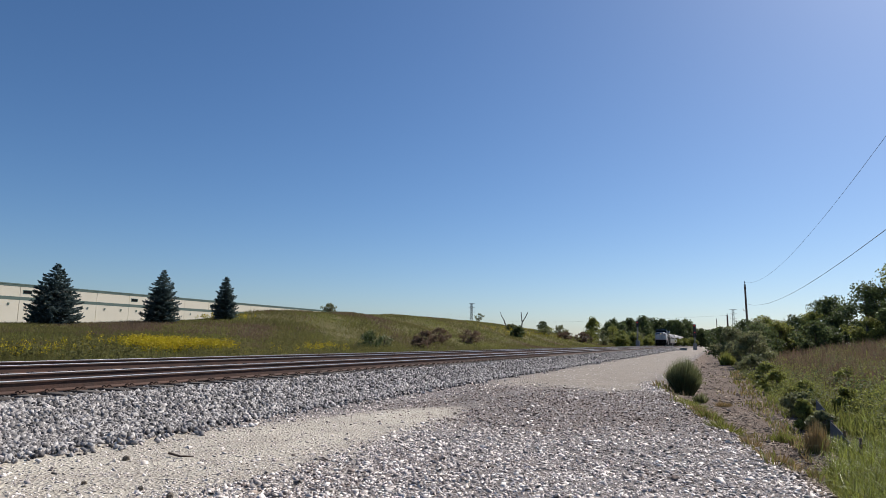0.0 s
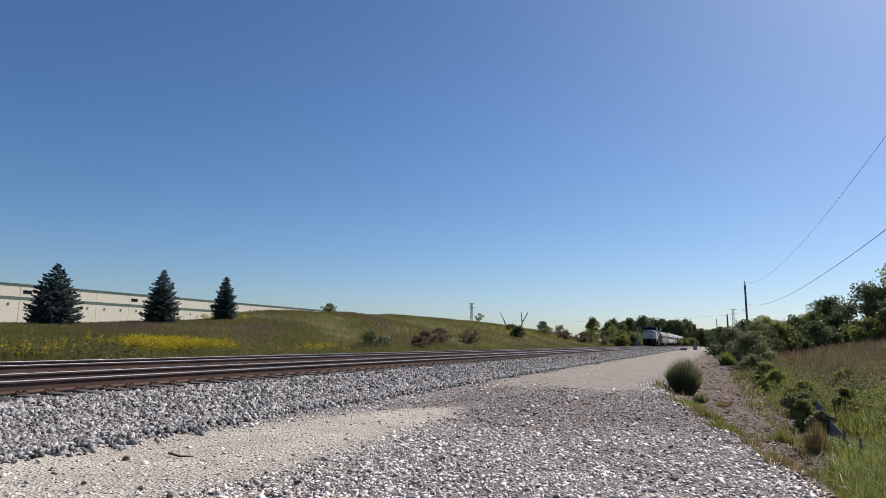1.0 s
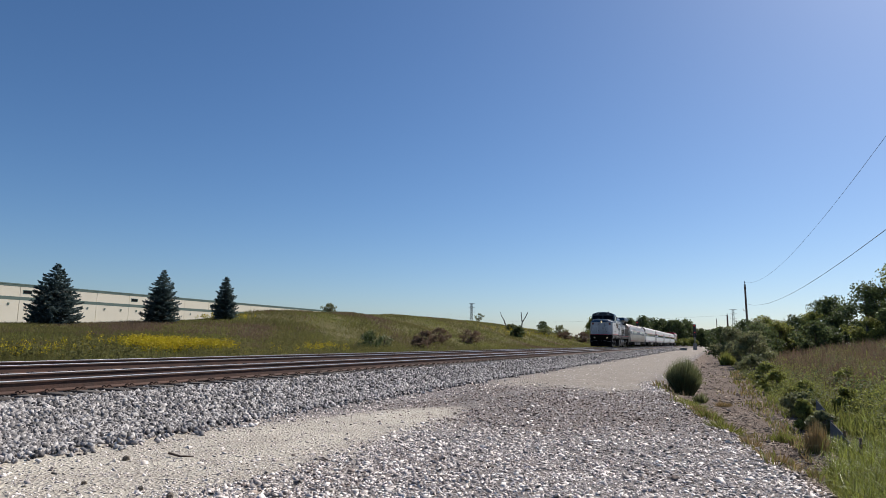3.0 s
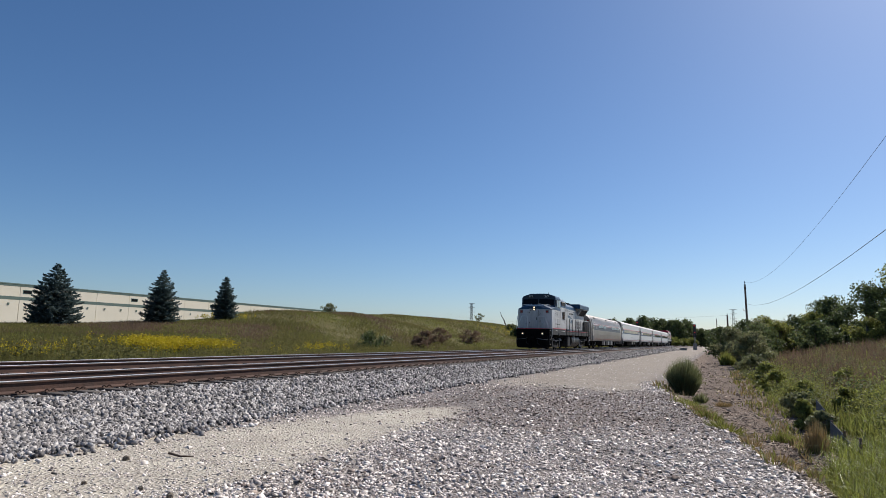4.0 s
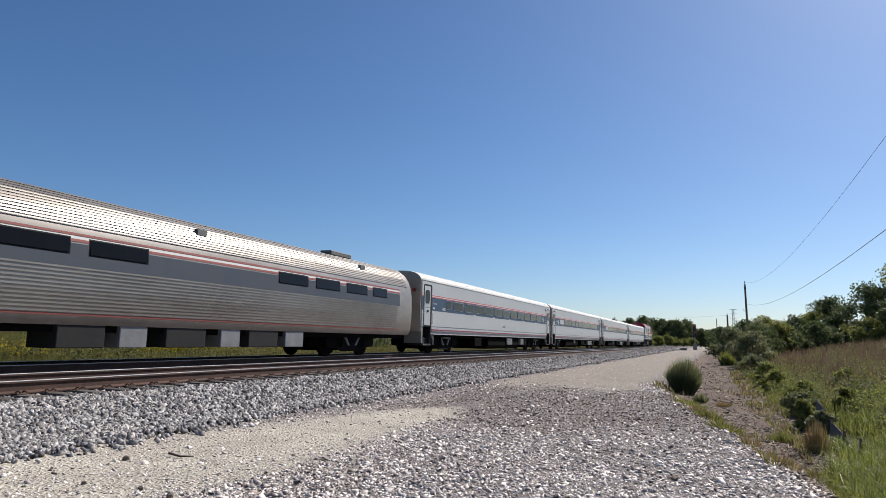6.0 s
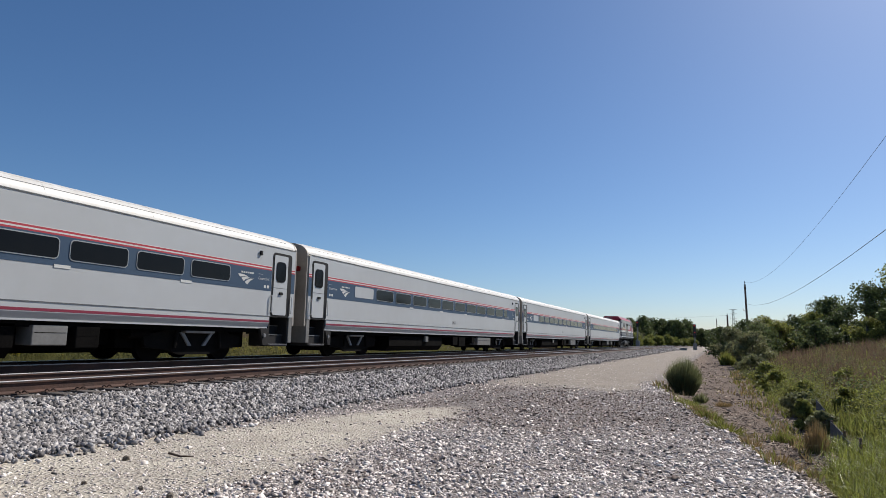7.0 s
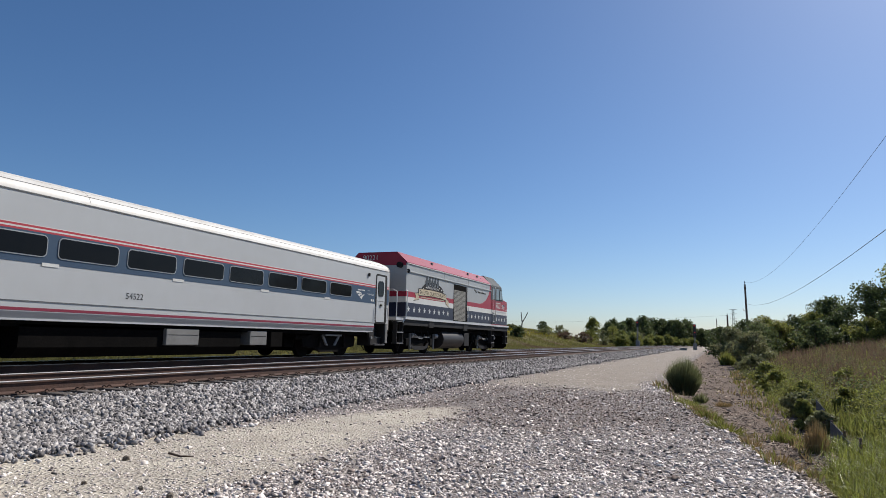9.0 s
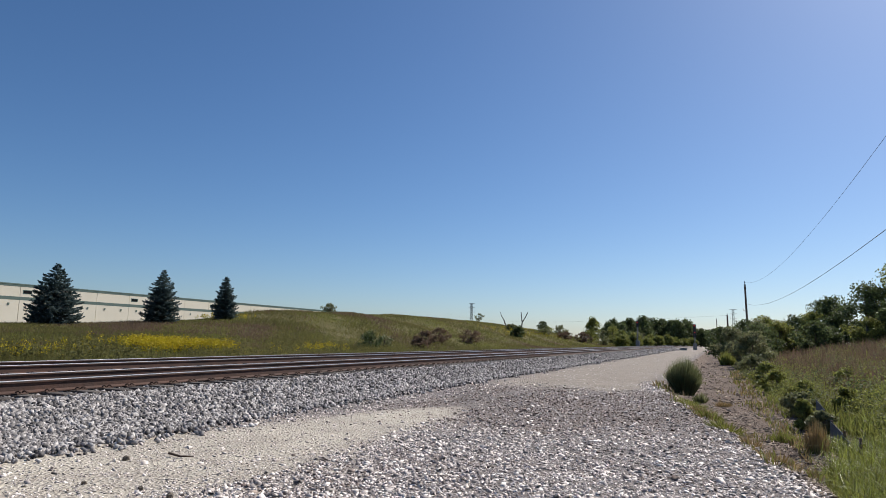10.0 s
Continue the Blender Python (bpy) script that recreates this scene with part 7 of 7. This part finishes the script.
    n.matrix_basis = Matrix.Translation((-0.75, A - 0.02, 4.25)) @ Matrix(((0, 1, 0, 0), (1, 0, 0, 0), (0, 0, 1, 0), (0, 0, 0, 1)))
    part("end_lamp", B(-0.85, -0.65, A - 0.12, A, 3.35, 3.6, bevel=0.03), M_RUBBER, t)
    part("marker_light", rod(bmesh.new(), (1.2, A - 0.2, 4.0), (1.2, A, 4.0), 0.13, 12), M_RUBBER, t)
    part("marker_light", rod(bmesh.new(), (1.56, A + 0.05, 3.75), (1.5, A + 0.2, 3.72), 0.08, 10), M_RUBBER, t)
    part("end_platform", B(-1.45, 1.45, 0.05, A, 1.5, 1.62), M_RAILING, t)
    part("end_handrail", pipe(bmesh.new(), [(1.42, 0.1, 1.6), (1.42, 0.1, 2.75), (1.2, 0.1, 2.85), (0.1, 0.12, 2.85), (0.0, 0.12, 2.7), (0.0, 0.12, 1.6)], 0.025), M_RAILING, t)
    part("side_handrail", pipe(bmesh.new(), [(1.54, A + 0.05, 2.85), (1.58, A, 2.8), (1.58, A - 0.05, 1.75), (1.5, A - 0.2, 1.4)], 0.025), M_RAILING, t)
    side_steps(t, 0.42, 1.48, 0.5, 1.45, 0.6, 3)
    side_steps(t, C + 0.4, 1.48, 0.55, 1.45, 0.5, 3)
    part("sand_box", B(1.2, 1.48, C + 0.1, C + 0.7, 0.3, 0.5), M_TRUCK, t)
    side_steps(t, nf - 0.12, 1.45, 0.5, 1.45, 0.4, 3)
    part("pilot", loft(bmesh.new(), [(-1.45, 0.3), (-1.2, 0.15), (1.2, 0.15), (1.45, 0.3), (1.45, 1.4), (-1.45, 1.4)], [nf - 0.25, nf + 0.25], [(1, 1, 1.4), (0.85, 0.9, 1.4)]), M_UNDER, t, "black pilot plate")
    part("coupler", B(-0.15, 0.15, nf, nf + 0.6, 0.75, 1.05, bevel=0.04), M_TRUCK, t)
    part("coupler", B(-0.15, 0.15, -0.5, 0.6, 0.75, 1.05, bevel=0.04), M_TRUCK, t)
    # underneath
    part("frame_beam", B(-1.2, 1.2, 0.3, nf, 1.0, 1.3), M_UNDER, t)
    tk = part("fuel_tank", rod(bmesh.new(), (0.92, 5.65, 0.70), (0.92, 8.6, 0.70), 0.48, 24), M_TANKBROWN, t, "brownish grey cylindrical tank", smooth=True)
    part("equipment_box", B(0.7, 1.4, 8.65, 9.4, 0.35, 1.05, bevel=0.02), M_DARK, t, "grey equipment box with louvres")
    part("body_bracket", B(1.3, 1.48, 3.6, 4.1, 1.25, 1.56), M_DARK, t)
    part("body_bracket", B(1.3, 1.48, 8.3, 8.9, 1.2, 1.62), M_DARK, t)
    part("underframe", B(-1.0, 1.0, 3.0, 12, 0.6, 1.0), M_UNDER, t)
    loco_truck(t, 3.15, 1.37)
    loco_truck(t, 12.6, 1.37)
    return t


TRAIN = [(locomotive(), -55.25), (cafe_car(-35.07), -35.07)]
for k, (num, var) in enumerate((("54580", 1), ("54524", 0), ("54560", 0), ("54522", 1))):
    TRAIN.append((coach(-8.47 + 27.1 * k, num, var), -8.47 + 27.1 * k))
TRAIN.append((cab_car(100.0), 100.0))


def run(s):
    """Metres gone since the seventh second: a slight gain of speed before it."""
    d = s - 7.0
    return SPEED * d + 0.73 * max(0.0, -d)


def motions():
    for ob, y0 in TRAIN:
        walk(ob, [(s * 0.5, pose(X_FAR, y0 - run(s * 0.5), 0)) for s in range(21)])


motions()
